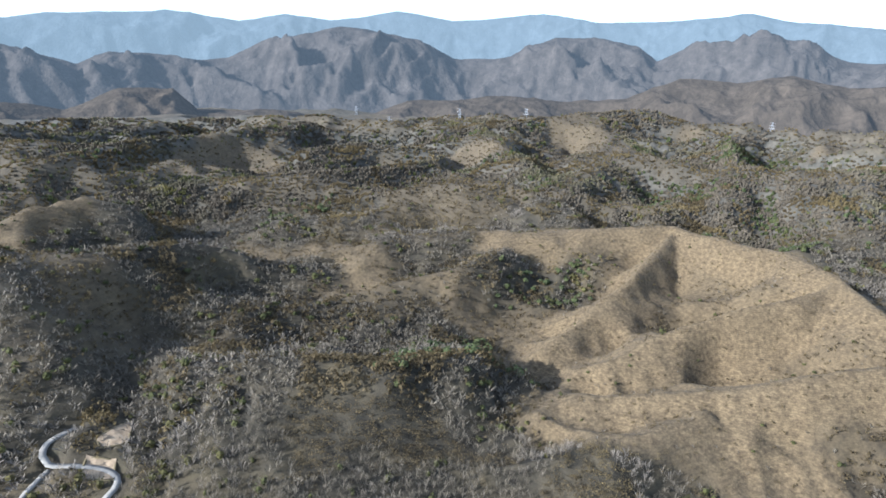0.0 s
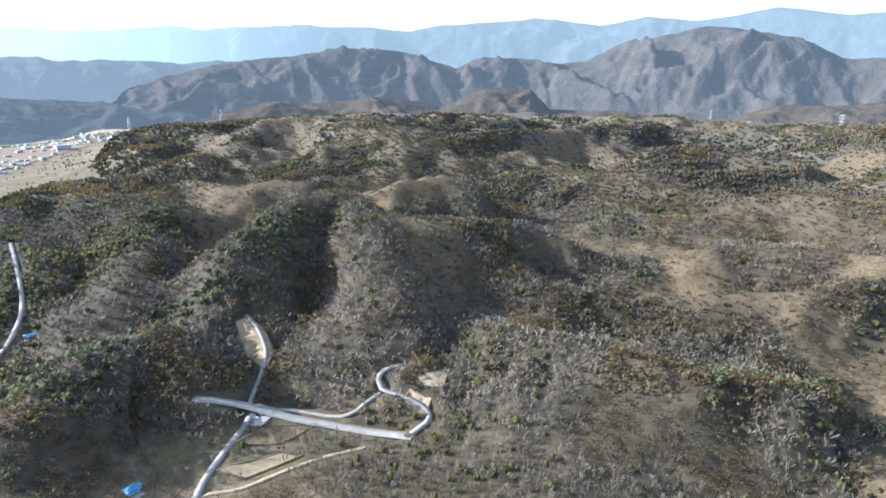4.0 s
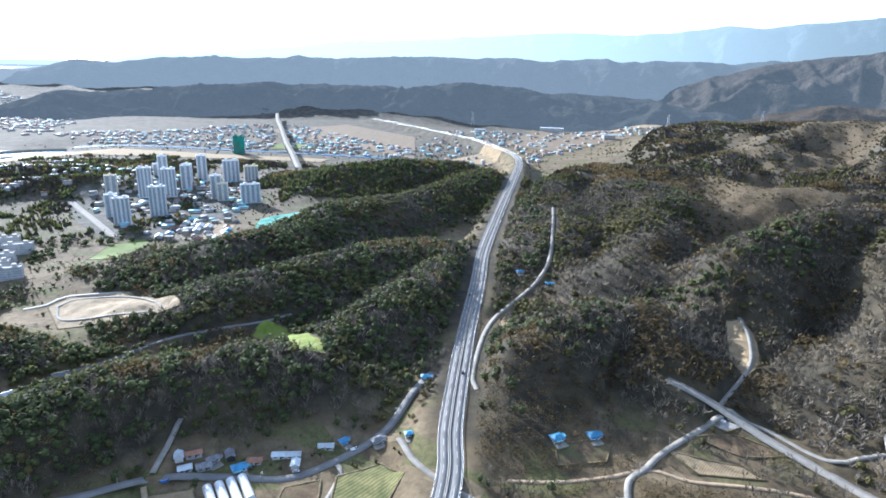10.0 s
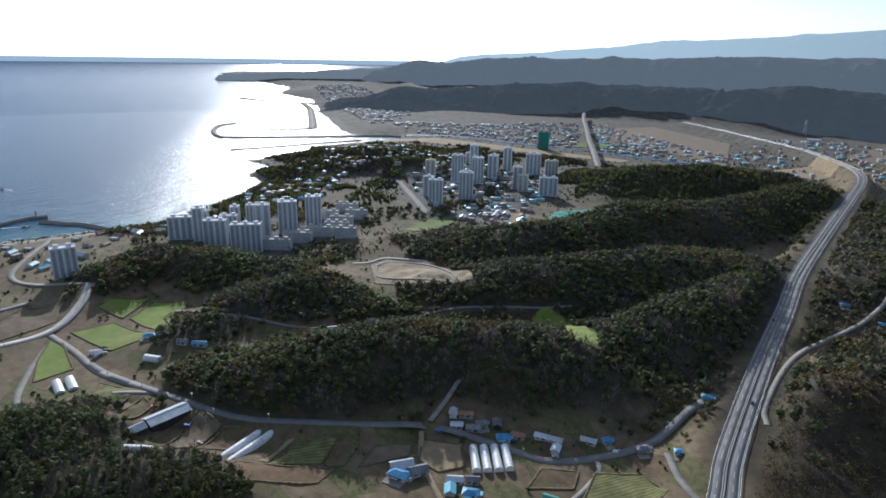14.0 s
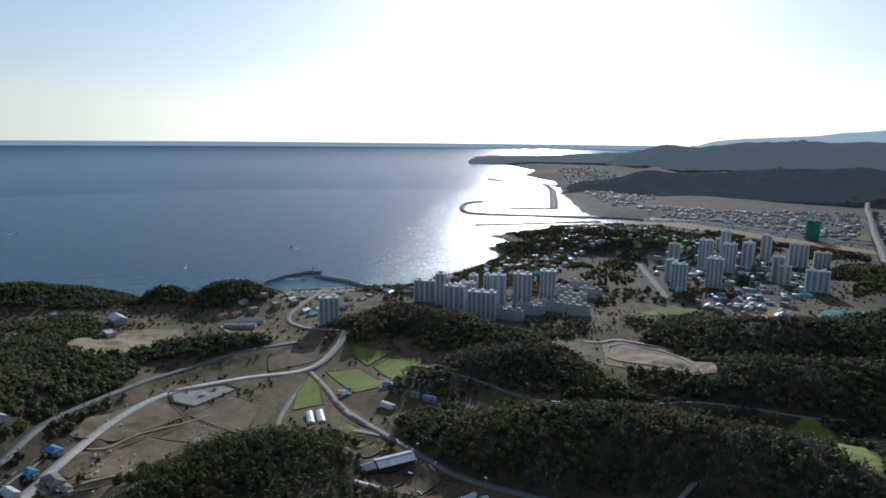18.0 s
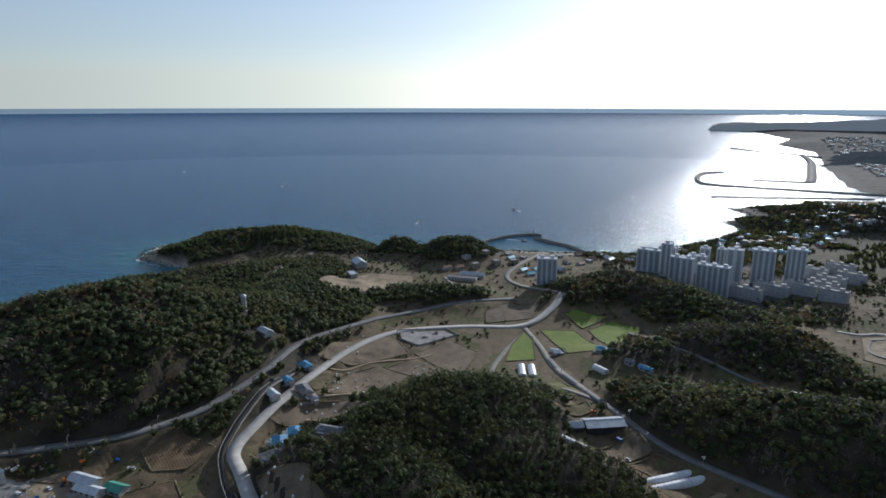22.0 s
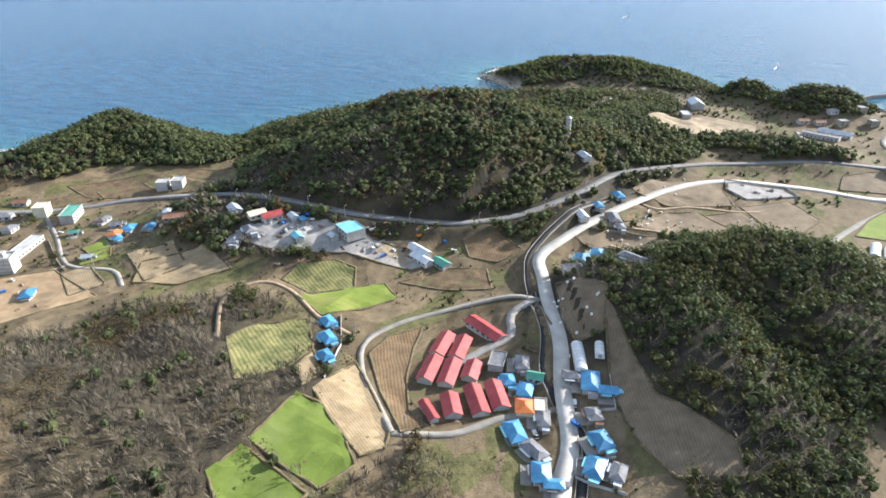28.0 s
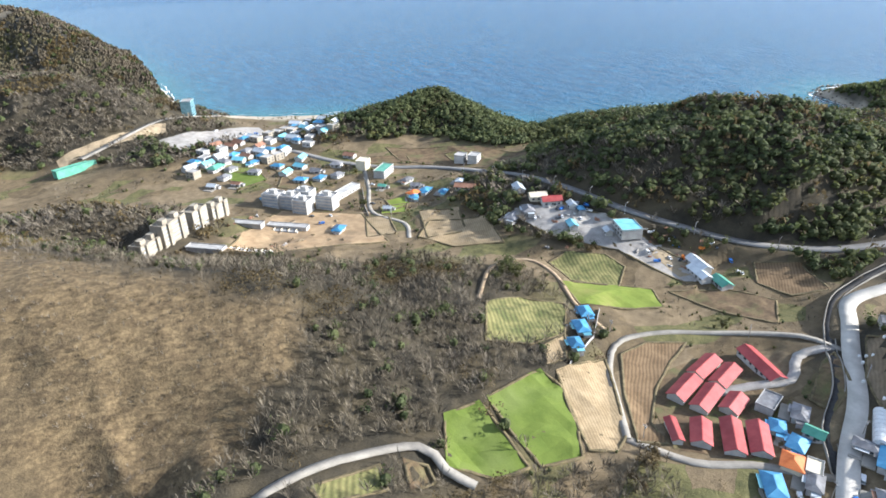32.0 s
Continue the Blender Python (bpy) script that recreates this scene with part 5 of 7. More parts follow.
field("field_yard", YARD, "bare yellow ground in the workshop yard", (-350, -226), (-362, -208), (-350, -186), (-334, -196), (-338, -222), bank=False, rise=0.45)
field("field_rows", STRAW, "dry yellow garden strip", (-196, -186), (-214, -188), (-198, -172), (-184, -172))

# ---- buildings ----
BUILT = []
PANE = surface("balcony_glass", (0.26, 0.3, 0.34), (0.36, 0.4, 0.44), 4, 0.2, 0.1, 2.0, relief=0.0, spec=0.6)


def part(name, bm, material, parent, label=""):
    me = bpy.data.meshes.new(name)
    bm.normal_update()
    bm.to_mesh(me)
    bm.free()
    return obj(name, me, material, parent, label)


def box(bm, x, y, z, sx, sy, sz):
    """A box standing on z, centred on x and y."""
    bmesh.ops.create_cube(bm, size=1, matrix=Matrix.Translation((x, y, z + sz / 2)) @ Matrix.Diagonal((sx, sy, sz, 1)))
    return bm


def solid(rings):
    """A closed mesh from rings of equal length."""
    bm = bmesh.new()
    vs = [[bm.verts.new(p) for p in ring] for ring in rings]
    n = len(rings[0])
    for a, b in zip(vs, vs[1:]):
        for k in range(n):
            bm.faces.new((a[k], a[(k + 1) % n], b[(k + 1) % n], b[k]))
    bm.faces.new(vs[0][::-1])
    bm.faces.new(vs[-1])
    return bm


def gable_roof(l, w, h, rise, over, thick=0.25):
    a, b = l / 2 + over, w / 2 + over
    drop = rise * over / (w / 2)
    prof = [(-b, h - drop), (0, h + rise), (b, h - drop), (b, h - drop - thick), (0, h + rise - thick), (-b, h - drop - thick)]
    return solid([[(x, y, z) for y, z in prof] for x in (-a, a)])


def hip_roof(l, w, h, rise, over):
    a, b = l / 2 + over, w / 2 + over
    t = max(l / 2 - w / 2 * 0.8, 0.4)
    return solid([[(-a, -b, h - 0.2), (a, -b, h - 0.2), (a, b, h - 0.2), (-a, b, h - 0.2)],
                  [(-a, -b, h), (a, -b, h), (a, b, h), (-a, b, h)],
                  [(-t, -0.15, h + rise), (t, -0.15, h + rise), (t, 0.15, h + rise), (-t, 0.15, h + rise)]])


def gable_walls(l, w, h, rise):
    prof = [(-w / 2, -1.2), (-w / 2, h), (0, h + rise * 0.96), (w / 2, h), (w / 2, -1.2)]
    return solid([[(x, y, z) for y, z in prof] for x in (-l / 2, l / 2)])


def ground_at(x, y, reach=4):
    a = np.array([0, reach, -reach, 0, 0]), np.array([0, 0, 0, reach, -reach])
    return float(np.mean(height(x + a[0], y + a[1])[0]))


def stand(thing, x, y, turn, up=0.15, reach=4):
    thing.matrix_basis = pose(x, y, ground_at(x, y, reach) + up, 0, 0, turn)
    return thing


def house(name, label, category, x, y, turn, l, w, h, roof, wall, form="hip", rise=None, group="", panes=True, annex=None):
    BUILT.append((x, y, max(l, w) / 2 + 3))
    thing = tagged(new(name), label, category, group)
    rise = rise or w * 0.26
    if form == "gable":
        part("wall", gable_walls(l, w, h, rise), wall, thing)
        part("roof", gable_roof(l, w, h, rise, 0.7), roof, thing)
        part("ridge_cap", box(bmesh.new(), 0, 0, h + rise - 0.02, l + 1.3, 0.5, 0.16), roof, thing)
    elif form == "hip":
        part("wall", box(bmesh.new(), 0, 0, -1.2, l, w, h + 1.1), wall, thing)
        part("roof", hip_roof(l, w, h, rise, 0.9), roof, thing)
    else:
        part("wall", box(bmesh.new(), 0, 0, -1.2, l, w, h + 1.2), wall, thing)
        part("roof", box(bmesh.new(), 0, 0, h, l + 0.5, w + 0.5, 0.3), roof, thing)
        for sx, sy, px, py in ((l + 0.5, 0.25, 0, w / 2 + 0.12), (l + 0.5, 0.25, 0, -w / 2 - 0.12), (0.25, w, l / 2 + 0.12, 0), (0.25, w, -l / 2 - 0.12, 0)):
            part("parapet", box(bmesh.new(), px, py, h + 0.302, sx, sy, 0.5), wall, thing)
    if panes:
        storeys = max(1, int(h / 2.9))
        n = max(2, int(l / 4.2))
        pane = None
        for side in (-1, 1):
            for s in range(storeys):
                for k in range(n):
                    px = (k + 0.5) / n * l - l / 2
                    if pane is None:
                        pane = part("window", box(bmesh.new(), 0, 0, 0, 1.7, 0.16, 1.3), GLASS, thing)
                        first = pane
                    else:
                        pane = first.copy()
                        scene.collection.objects.link(pane)
                        pane.parent = thing
                    pane.location = (px, side * (w / 2 + 0.03), 0.95 + s * 2.9)
        part("door", box(bmesh.new(), l * 0.12, -w / 2 - 0.06, 0, 1.1, 0.14, 2.05), DARK, thing)
    if annex:
        part("annex_wall", box(bmesh.new(), l * 0.5 + 1.4, w * 0.16, -1.2, 2.8, w * 0.6, h * 0.75 + 1.2), GREYWALL, thing)
        part("annex_roof", box(bmesh.new(), l * 0.5 + 1.5, w * 0.16, h * 0.75 + 0.002, 3.3, w * 0.6 + 0.5, 0.18), annex, thing)
        part("porch_roof", box(bmesh.new(), -l * 0.12, -w / 2 - 1.3, h * 0.78, l * 0.6, 1.9, 0.14), annex, thing)
        part("yard_slab", box(bmesh.new(), -l * 0.05, -w / 2 - 3.0, -0.9, l * 1.1, 5.0, 0.95), CONCRETE, thing)
    return stand(thing, x, y, turn)


def greenhouse(name, label, x, y, turn, l, w, h):
    BUILT.append((x, y, max(l, w) / 2 + 2))
    thing = tagged(new(name), label, "greenhouse", "greenhouses")
    arch = [(-math.cos(math.pi * k / 10) * w / 2, 0.8 + math.sin(math.pi * k / 10) * (h - 0.8)) for k in range(11)]
    prof = [(-w / 2, -0.6)] + arch + [(w / 2, -0.6)]
    part("cover", solid([[(x0, a, b) for a, b in prof] for x0 in (-l / 2, l / 2)]), FILM, thing)
    hoop_mesh = None
    for k in range(int(l / 3) + 1):
        x0 = -l / 2 + 0.1 + k * (l - 0.2) / int(l / 3)
        if hoop_mesh is None:
            ring = [(a * 1.01, b + 0.03) for a, b in prof]
            inner = [(a * 0.985, b - 0.05) for a, b in prof]
            bm = bmesh.new()
            for dx in (-0.07, 0.07):
                for a, b in ring + inner:
                    bm.verts.new((dx, a, b))
            bm.verts.ensure_lookup_table()
            n = len(prof)
            for j in range(n - 1):
                bm.faces.new([bm.verts[i] for i in (j, j + 1, 2 * n + j + 1, 2 * n + j)])
                bm.faces.new([bm.verts[i] for i in (j, n + j, n + j + 1, j + 1)])
                bm.faces.new([bm.verts[i] for i in (2 * n + j, 2 * n + j + 1, 3 * n + j + 1, 3 * n + j)])
            hoop = part("hoop", bm, STEEL, thing)
            hoop_mesh = hoop.data
        else:
            hoop = new("hoop", hoop_mesh)
            hoop.parent = thing
        hoop.location = (x0, 0, 0)
    part("door", box(bmesh.new(), l / 2 + 0.06, 0, 0, 0.1, 1.8, 2.0), GREYWALL, thing)
    return stand(thing, x, y, turn, 0.3)


def apartment(label, x, y, turn, l, w, storeys, wall=TOWERWALL, steps=1, rows=True):
    BUILT.append((x, y, max(l, w) / 2 + 4))
    thing = tagged(new("apartment_building"), label, "apartments", "apartment blocks")
    floor_h = 2.85
    h = storeys * floor_h
    k = max(1, round(l / 14))
    seg = l / k
    part("wall", box(bmesh.new(), 0, 0, -2, l, w, h + 2), wall, thing)
    for sx, sy, px, py in ((l, 0.4, 0, w / 2 - 0.2), (l, 0.4, 0, 0.2 - w / 2), (0.4, w - 0.8, l / 2 - 0.2, 0), (0.4, w - 0.8, 0.2 - l / 2, 0)):
        part("parapet", box(bmesh.new(), px, py, h, sx, sy, 1.1), wall, thing)
    for j in range(k + 1):
        part("fin", box(bmesh.new(), j * seg - l / 2 + (0.35 if j == 0 else -0.35 if j == k else 0), -w / 2 - 0.3, -2, 0.7, 0.6, h + 2.6), wall, thing)
    for j in range(k):
        part("roof_house", box(bmesh.new(), (j + 0.5) * seg - l / 2, 0.5, h + 0.004, 5.0, 4.4, 3.6), wall, thing)
        part("stair_tower", box(bmesh.new(), (j + 0.5) * seg - l / 2, w / 2 + 0.8, -2, 3.2, 1.6, h + 3), wall, thing)
    if rows and storeys > 7:
        # flat dark strips stand in for shaded balcony recesses; plain ones up the ends
        for j in range(k):
            for side in (-1, 1):
                for off in (-0.24, 0.24):
                    part("balcony_column", box(bmesh.new(), (j + 0.5 + off) * seg - l / 2, side * (w / 2 - 0.01), 2, seg * 0.26, 0.12, h - 3), RECESSGREY, thing, "dark strip painted as the shade of balcony recesses")
        for side in (-1, 1):
            part("window_column", box(bmesh.new(), side * (l / 2 - 0.01), 0, 2, 0.12, 2.4, h - 3), RECESSGREY, thing, "dark grey strip up the end wall")
    if rows:
        meshes = [part("balcony_band", box(bmesh.new(), 0, 0, 0, l - 1.6, 0.14, 1.35), PANE, thing), part("window_band", box(bmesh.new(), 0, 0, 0, l - 1.0, 0.14, 1.0), PANE, thing)]
        for s in range(storeys):
            for which, side in ((0, -1), (1, 1)):
                pane = meshes[which] if s == 0 else new(("balcony_band", "window_band")[which], meshes[which].data)
                pane.parent, pane.location = thing, (0, side * (w / 2 + 0.02), 0.95 + s * floor_h)
    thing.matrix_basis = pose(x, y, ground_at(x, y, 8), 0, 0, turn)
    return thing


# the red barns
for x, y, l, turn in ((-259, -131, 24, 6), (-260, -120, 23, 8), (-235, -127, 24, 9), (-237, -116, 24, 11), (-244, -106, 15, 10), (-213, -104, 16, 34), (-222, -94, 22, 37), (-230, -86, 23, 35)):
    house("barn", "long poultry barn with a faded red metal roof", "barn", x, y, turn, l * (0.84 if l > 22 else 0.94), 8.4, 3.0, REDROOF, WHITEWALL, "gable", 2.1, "red barns")
house("barn", "narrow lean-to barn with a red metal roof", "barn", -204, -112, 50, 14, 4.5, 2.8, REDROOF, WHITEWALL, "gable", 1.0, "red barns")
house("barn", "long red-roofed barn set apart from the others", "barn", -281, -113, 64, 27, 8.5, 3.4, REDROOF, WHITEWALL, "gable", 1.8, "red barns")

BLUEH = "farmhouse with a bright blue metal roof"
for x, y, turn, l, w in ((-244, -85, 30, 9, 7), (-240, -74, 10, 11, 8), (-210, -69, 40, 15, 9), (-191, -50, 20, 12, 9), (-187, -43, 110, 9, 5), (-254, -44, 15, 17, 10), (-250, -34, 105, 10, 6),
                         (-218, -30, 40, 12, 9), (-203, -29, 0, 13, 9), (-243, -199, 60, 12, 8), (-226, -187, 60, 13, 8), (-210, -177, 60, 10, 7), (-194, -409, 40, 13, 9),
                         (-379, -80, 10, 18, 11), (-392, -72, 10, 12, 9), (-500, -80, 35, 15, 9), (-466, -90, 35, 12, 8), (-211, 297, 45, 10, 7), (-158, 343, 60, 6, 5), (-125, 430, 20, 7, 5),
                         (-115, 357, 30, 5, 4), (-14, 372, 40, 9, 7), (10, 388, 30, 9, 7), (-200, -602, 20, 14, 9), (-176, -509, 40, 13, 9), (-294, -430, 30, 12, 9), (-278, -425, 60, 10, 7),
                         (-337, -287, 60, 8, 5), (-192, 240, 30, 10, 7), (-235, 222, 15, 14, 9), (-88, 690, 30, 8, 6), (-50, 672, 10, 12, 5), (-300, -411, 35, 11, 7), (-520, 190, 40, 12, 7)):
    house("farmhouse", BLUEH, "house", x, y, turn, l * 0.85, w * 0.8, 2.9, BLUEROOF, WHITEWALL, "hip", group="blue-roofed houses", annex=(BLUEROOF, CYANROOF, GREYROOF)[int(l + turn) % 3])
GREYH = "low house with a dark grey roof"
for x, y, turn, l, w in ((-203, -57, 60, 13, 7), (-258, -82, 20, 12, 7), (-223, -59, 20, 11, 6), (-255, -54, 105, 10, 6), (-233, -37, 30, 9, 7), (-203, -19, 0, 10, 6), (-309, -315, 55, 15, 9),
                         (-299, -320, 20, 17, 10), (-452, -74, 25, 20, 10), (-440, -66, 25, 9, 6), (-354, -44, 70, 18, 8), (-231, 298, 60, 8, 5), (-136, 351, 50, 9, 5), (-298, -466, 20, 13, 8)):
    house("house", GREYH, "house", x, y, turn, l * 0.88, w * 0.85, 2.9, GREYROOF, GREYWALL, "hip", group="grey-roofed houses", annex=(RUSTROOF, PALEROOF, GREYROOF)[int(l + turn) % 3])
house("house", "house with a bright orange tiled roof", "house", -227, -70, 20, 9, 8, 3.2, ORANGEROOF, CREAMWALL, "hip")
house("house", "village house with an orange roof", "house", -282, -432, 20, 10, 8, 3.2, ORANGEROOF, CREAMWALL, "hip")
house("farm_shed", "flat dark-walled farm building with a parapet", "shed", -257, -96, 10, 13, 8, 3.4, GREYROOF, GREYWALL, "flat")
house("house", "small house with a green metal roof", "house", -250, -72, 100, 8, 6, 3.0, TEALROOF, WHITEWALL, "gable")
house("house", "flat-roofed cream house beside the canal", "house", -231, -63, 20, 9, 6, 3.1, CREAMWALL, WHITEWALL, "flat")
house("workshop", "white workshop with a pale blue flat roof", "workshop", -342, -247, 60, 19, 15, 6.0, CYANROOF, WHITEWALL, "flat")
house("workshop", "long white workshop shed", "workshop", -351, -194, 65, 19, 8, 4.0, PALEROOF, WHITEWALL, "gable")
house("workshop", "long low white shed beside a yard", "workshop", -343, -188, 65, 18, 7, 3.4, PALEROOF, WHITEWALL, "gable")
house("workshop", "workshop shed with a green roof", "workshop", -345, -173, 65, 13, 8, 3.2, TEALROOF, GREYWALL, "gable")
house("house", "white house by the coast road", "house", -327, -345, 60, 13, 8, 3.4, PALEROOF, WHITEWALL, "gable")
house("house", "cream barn beside the coast road", "shed", -326, -322, 150, 13, 8, 4.0, CREAMWALL, CREAMWALL, "gable")
house("workshop", "workshop with a dark red roof", "workshop", -328, -309, 150, 15, 9, 4.2, REDROOF, WHITEWALL, "gable")
house("shed", "white shed in the workshop yard", "shed", -336, -295, 60, 8, 6, 3.2, PALEROOF, WHITEWALL, "gable")
house("shed", "pale metal shed beside a plot", "shed", -318, -278, 60, 10, 6, 3.0, CYANROOF, GREYWALL, "gable")
house("shed", "small white shed beside the workshop", "shed", -332, -256, 60, 7, 5, 3.0, PALEROOF, WHITEWALL, "gable")
house("house", "white two-storey house below the hill", "house", -371, -476, 30, 11, 10, 8, GREYWALL, WHITEWALL, "flat")
house("house", "white two-storey house below the hill", "house", -378, -463, 30, 12, 10, 8, GREYWALL, WHITEWALL, "flat")
house("hall", "pale green two-storey village hall", "hall", -292, -498, 35, 24, 11, 7, TEALROOF, WHITEWALL, "flat")
house("house", "cream three-storey house beside the village lane", "house", -286, -527, 35, 13, 10, 9, CREAMWALL, CREAMWALL, "flat")
house("house", "long village house with a brown roof", "house", -311, -394, 130, 18, 8, 3.2, RUSTROOF, GREYWALL, "gable")
house("school", "long low white building with a flat roof", "school", -238, -478, 25, 34, 9, 4, WHITEWALL, WHITEWALL, "flat")
house("shed", "white shed with a pale roof by the lane", "shed", -528, -118, 40, 14, 8, 3.4, PALEROOF, WHITEWALL, "gable")
house("shed", "white shed beside the coast road", "shed", -442, -97, 35, 14, 7, 3.2, PALEROOF, WHITEWALL, "gable")
# solid near-black walls stand in for the shade of open barn sides
house("barn", "big barn with a white roof over dark openings", "barn", -388, 146, 92, 28, 13, 5.5, PALEROOF, DARK, "gable", 2.4)
house("shed", "small dark-walled shed beside the barn", "shed", -383, 124, 92, 9, 8, 3.5, PALEROOF, DARK, "gable")
for x, y, l in ((-192, 315, 9), (-183, 318, 9), (-167, 334, 10)):
    house("shed", "long white shed in the hamlet", "shed", x, y, 20, l, 4.5, 2.8, PALEROOF, WHITEWALL, "gable", group="hamlet sheds")
house("shed", "green-roofed shed by a garden", "shed", -154, 268, 20, 8, 6, 3, TEALROOF, GREYWALL, "gable")
# sheds, stores and huts crowded round the hamlet under the wooded hill
for x, y, turn, l, w, roof, wall, label in ((-205, 306, 20, 9, 5, RUSTROOF, GREYWALL, "rusty-roofed shed in the hamlet"), (-178, 311, 110, 7, 5, PALEROOF, WHITEWALL, "small white hut in the hamlet"),
                                            (-233, 291, 40, 9, 6, GREYROOF, GREYWALL, "grey store beside the hamlet road"), (-243, 285, 40, 8, 5, PALEROOF, GREYWALL, "pale-roofed store beside the hamlet road"),
                                            (-223, 305, 130, 8, 5, GREYROOF, DARK, "dark open shed in the hamlet"), (-245, 297, 40, 10, 5, RUSTROOF, GREYWALL, "long brown shed under the woods"),
                                            (-251, 290, 130, 7, 5, PALEROOF, WHITEWALL, "white hut under the woods"), (-240, 229, 60, 14, 9, PALEROOF, CREAMWALL, "large pale-roofed farmhouse beside the lane"),
                                            (-229, 233, 60, 11, 8, GREYROOF, GREYWALL, "dark grey farmhouse beside the lane"), (-207, 243, 40, 9, 5, PALEROOF, WHITEWALL, "white shed below the greenhouses"),
                                            (-199, 250, 40, 8, 5, GREYROOF, GREYWALL, "grey shed below the greenhouses"), (-203, 234, 130, 8, 6, CYANROOF, WHITEWALL, "light-blue roofed hut beside the lane"),
                                            (-412, 354, 45, 12, 7, GREYROOF, GREYWALL, "grey shed on the valley lane"), (-428, 318, 60, 8, 5, PALEROOF, WHITEWALL, "white hut on the valley lane"),
                                            (-436, 304, 60, 7, 5, RUSTROOF, GREYWALL, "brown hut on the valley lane"), (-475, 213, 40, 12, 5, BLUEROOF, WHITEWALL, "long blue-roofed shed under the wooded hill"),
                                            (-486, 203, 40, 8, 5, GREYROOF, GREYWALL, "grey hut under the wooded hill"), (-532, 150, 110, 7, 4, PALEROOF, WHITEWALL, "white hut at the crossroads")):
    house("shed", label, "shed", x, y, turn, l, w, 2.9, roof, wall, "gable", group="hamlet sheds")
for x, y, turn, l, w, h in ((-227, 2441, 5, 90, 30, 16), (-466, 2235, 5, 40, 22, 12), (-10, 2201, 20, 40, 22, 14)):
    house("factory", "long white factory hall on the river plain", "factory", x, y, turn, l, w, h, PALEROOF, WHITEWALL, "flat", panes=False)
house("resort_building", "white hall with a grey roof near the headland", "hall", -848, -52, 20, 26, 16, 7, PALEROOF, WHITEWALL, "gable")
house("resort_building", "low white building near the headland", "hall", -790, -58, 20, 18, 10, 5, PALEROOF, WHITEWALL, "flat")
house("row_house", "row of low pale houses near the jetty", "houses", -790, 89, 70, 38, 10, 4, GREYROOF, WHITEWALL, "flat")
house("row_house", "second row of low pale houses near the jetty", "houses", -806, 104, 70, 34, 9, 4, PALEROOF, WHITEWALL, "gable")
house("hotel_block", "tall hotel block faced in sea-green glass on the beach", "hotel", -196, -790, 60, 18, 12, 18, GREYWALL, SEAGLASS, "flat")
house("warehouse", "long dark green fenced store", "warehouse", -52, -688, 20, 40, 8, 6, TEALROOF, TEALROOF, "flat", panes=False)

# unfinished and old blocks by the building site
for x, y, l, s in ((-60, -436, 22, 4), (-79, -446, 26, 6), (-103, -468, 18, 6), (-124, -487, 22, 5)):
    apartment("weathered cream apartment block beside the building site", x, y, 38, l, 10, s - 1, OLDWALL)
for x, y, l in ((-176, -492, 16), (-186, -480, 14), (-201, -483, 16), (-190, -464, 14), (-211, -460, 16)):
    apartment("small white block of flats with a blue-grey side", x, y, 125, l, 12, 4, WHITEWALL)
for x, y, l in ((-95, -421, 28), (-138, -458, 28), (-73, -413, 16), (-165, -440, 34)):
    house("site_building", "roofless low cement building on the site", "ruin", x, y, 131, l, 7, 2.6, GREYWALL, GREYWALL, "flat", panes=False)

# greenhouses
for x, y, turn, l, w in ((-270, -54, 21, 24, 6.5), (-277, -45, 15, 12, 5), (-495, 109, 172, 22, 7), (-494, 118, 172, 22, 7), (-212, 268, 136, 25, 5.6), (-207, 273, 136, 25, 5.6), (-202, 278, 136, 25, 5.6), (-197, 283, 136, 24, 5.6),
                         (-328, 169, 103, 40, 5.6), (-321, 171, 103, 40, 5.6), (-361, 116, 40, 20, 6), (-484, 176, 30, 14, 7), (-540, 150, 60, 8, 5)):
    greenhouse("greenhouse", "long arched greenhouse in white plastic film", x, y, turn, l, w, 3.4 if w > 5.5 else 2.8)

# towers of flats: the seaward estate and the inland estate
SEAWARD = "tall pale grey-white apartment tower"
for x, y, l, w, s, turn in ((-816, 357, 38, 13, 14, 55), (-793, 372, 16, 15, 21, 55), (-757, 377, 36, 13, 15, 50), (-704, 392, 46, 13, 17, 50), (-745, 482, 32, 15, 21, 55), (-747, 528, 28, 15, 20, 55),
                            (-752, 446, 24, 13, 20, 55), (-822, 442, 16, 13, 14, 55), (-800, 420, 30, 12, 12, 50), (-850, 400, 30, 12, 13, 50), (-835, 480, 26, 12, 11, 50), (-744, 192, 30, 16, 16, 75)):
    apartment(SEAWARD, x, y, turn, l * 0.84, w, round(s * 0.78))
for x, y, l in ((-685, 424, 38), (-694, 463, 40), (-694, 500, 38), (-698, 533, 36), (-762, 568, 30), (-777, 616, 36), (-720, 560, 34), (-735, 600, 34), (-660, 520, 30)):
    apartment("low white five-storey apartment slab", x, y, 40, l, 11, 5, WHITEWALL)
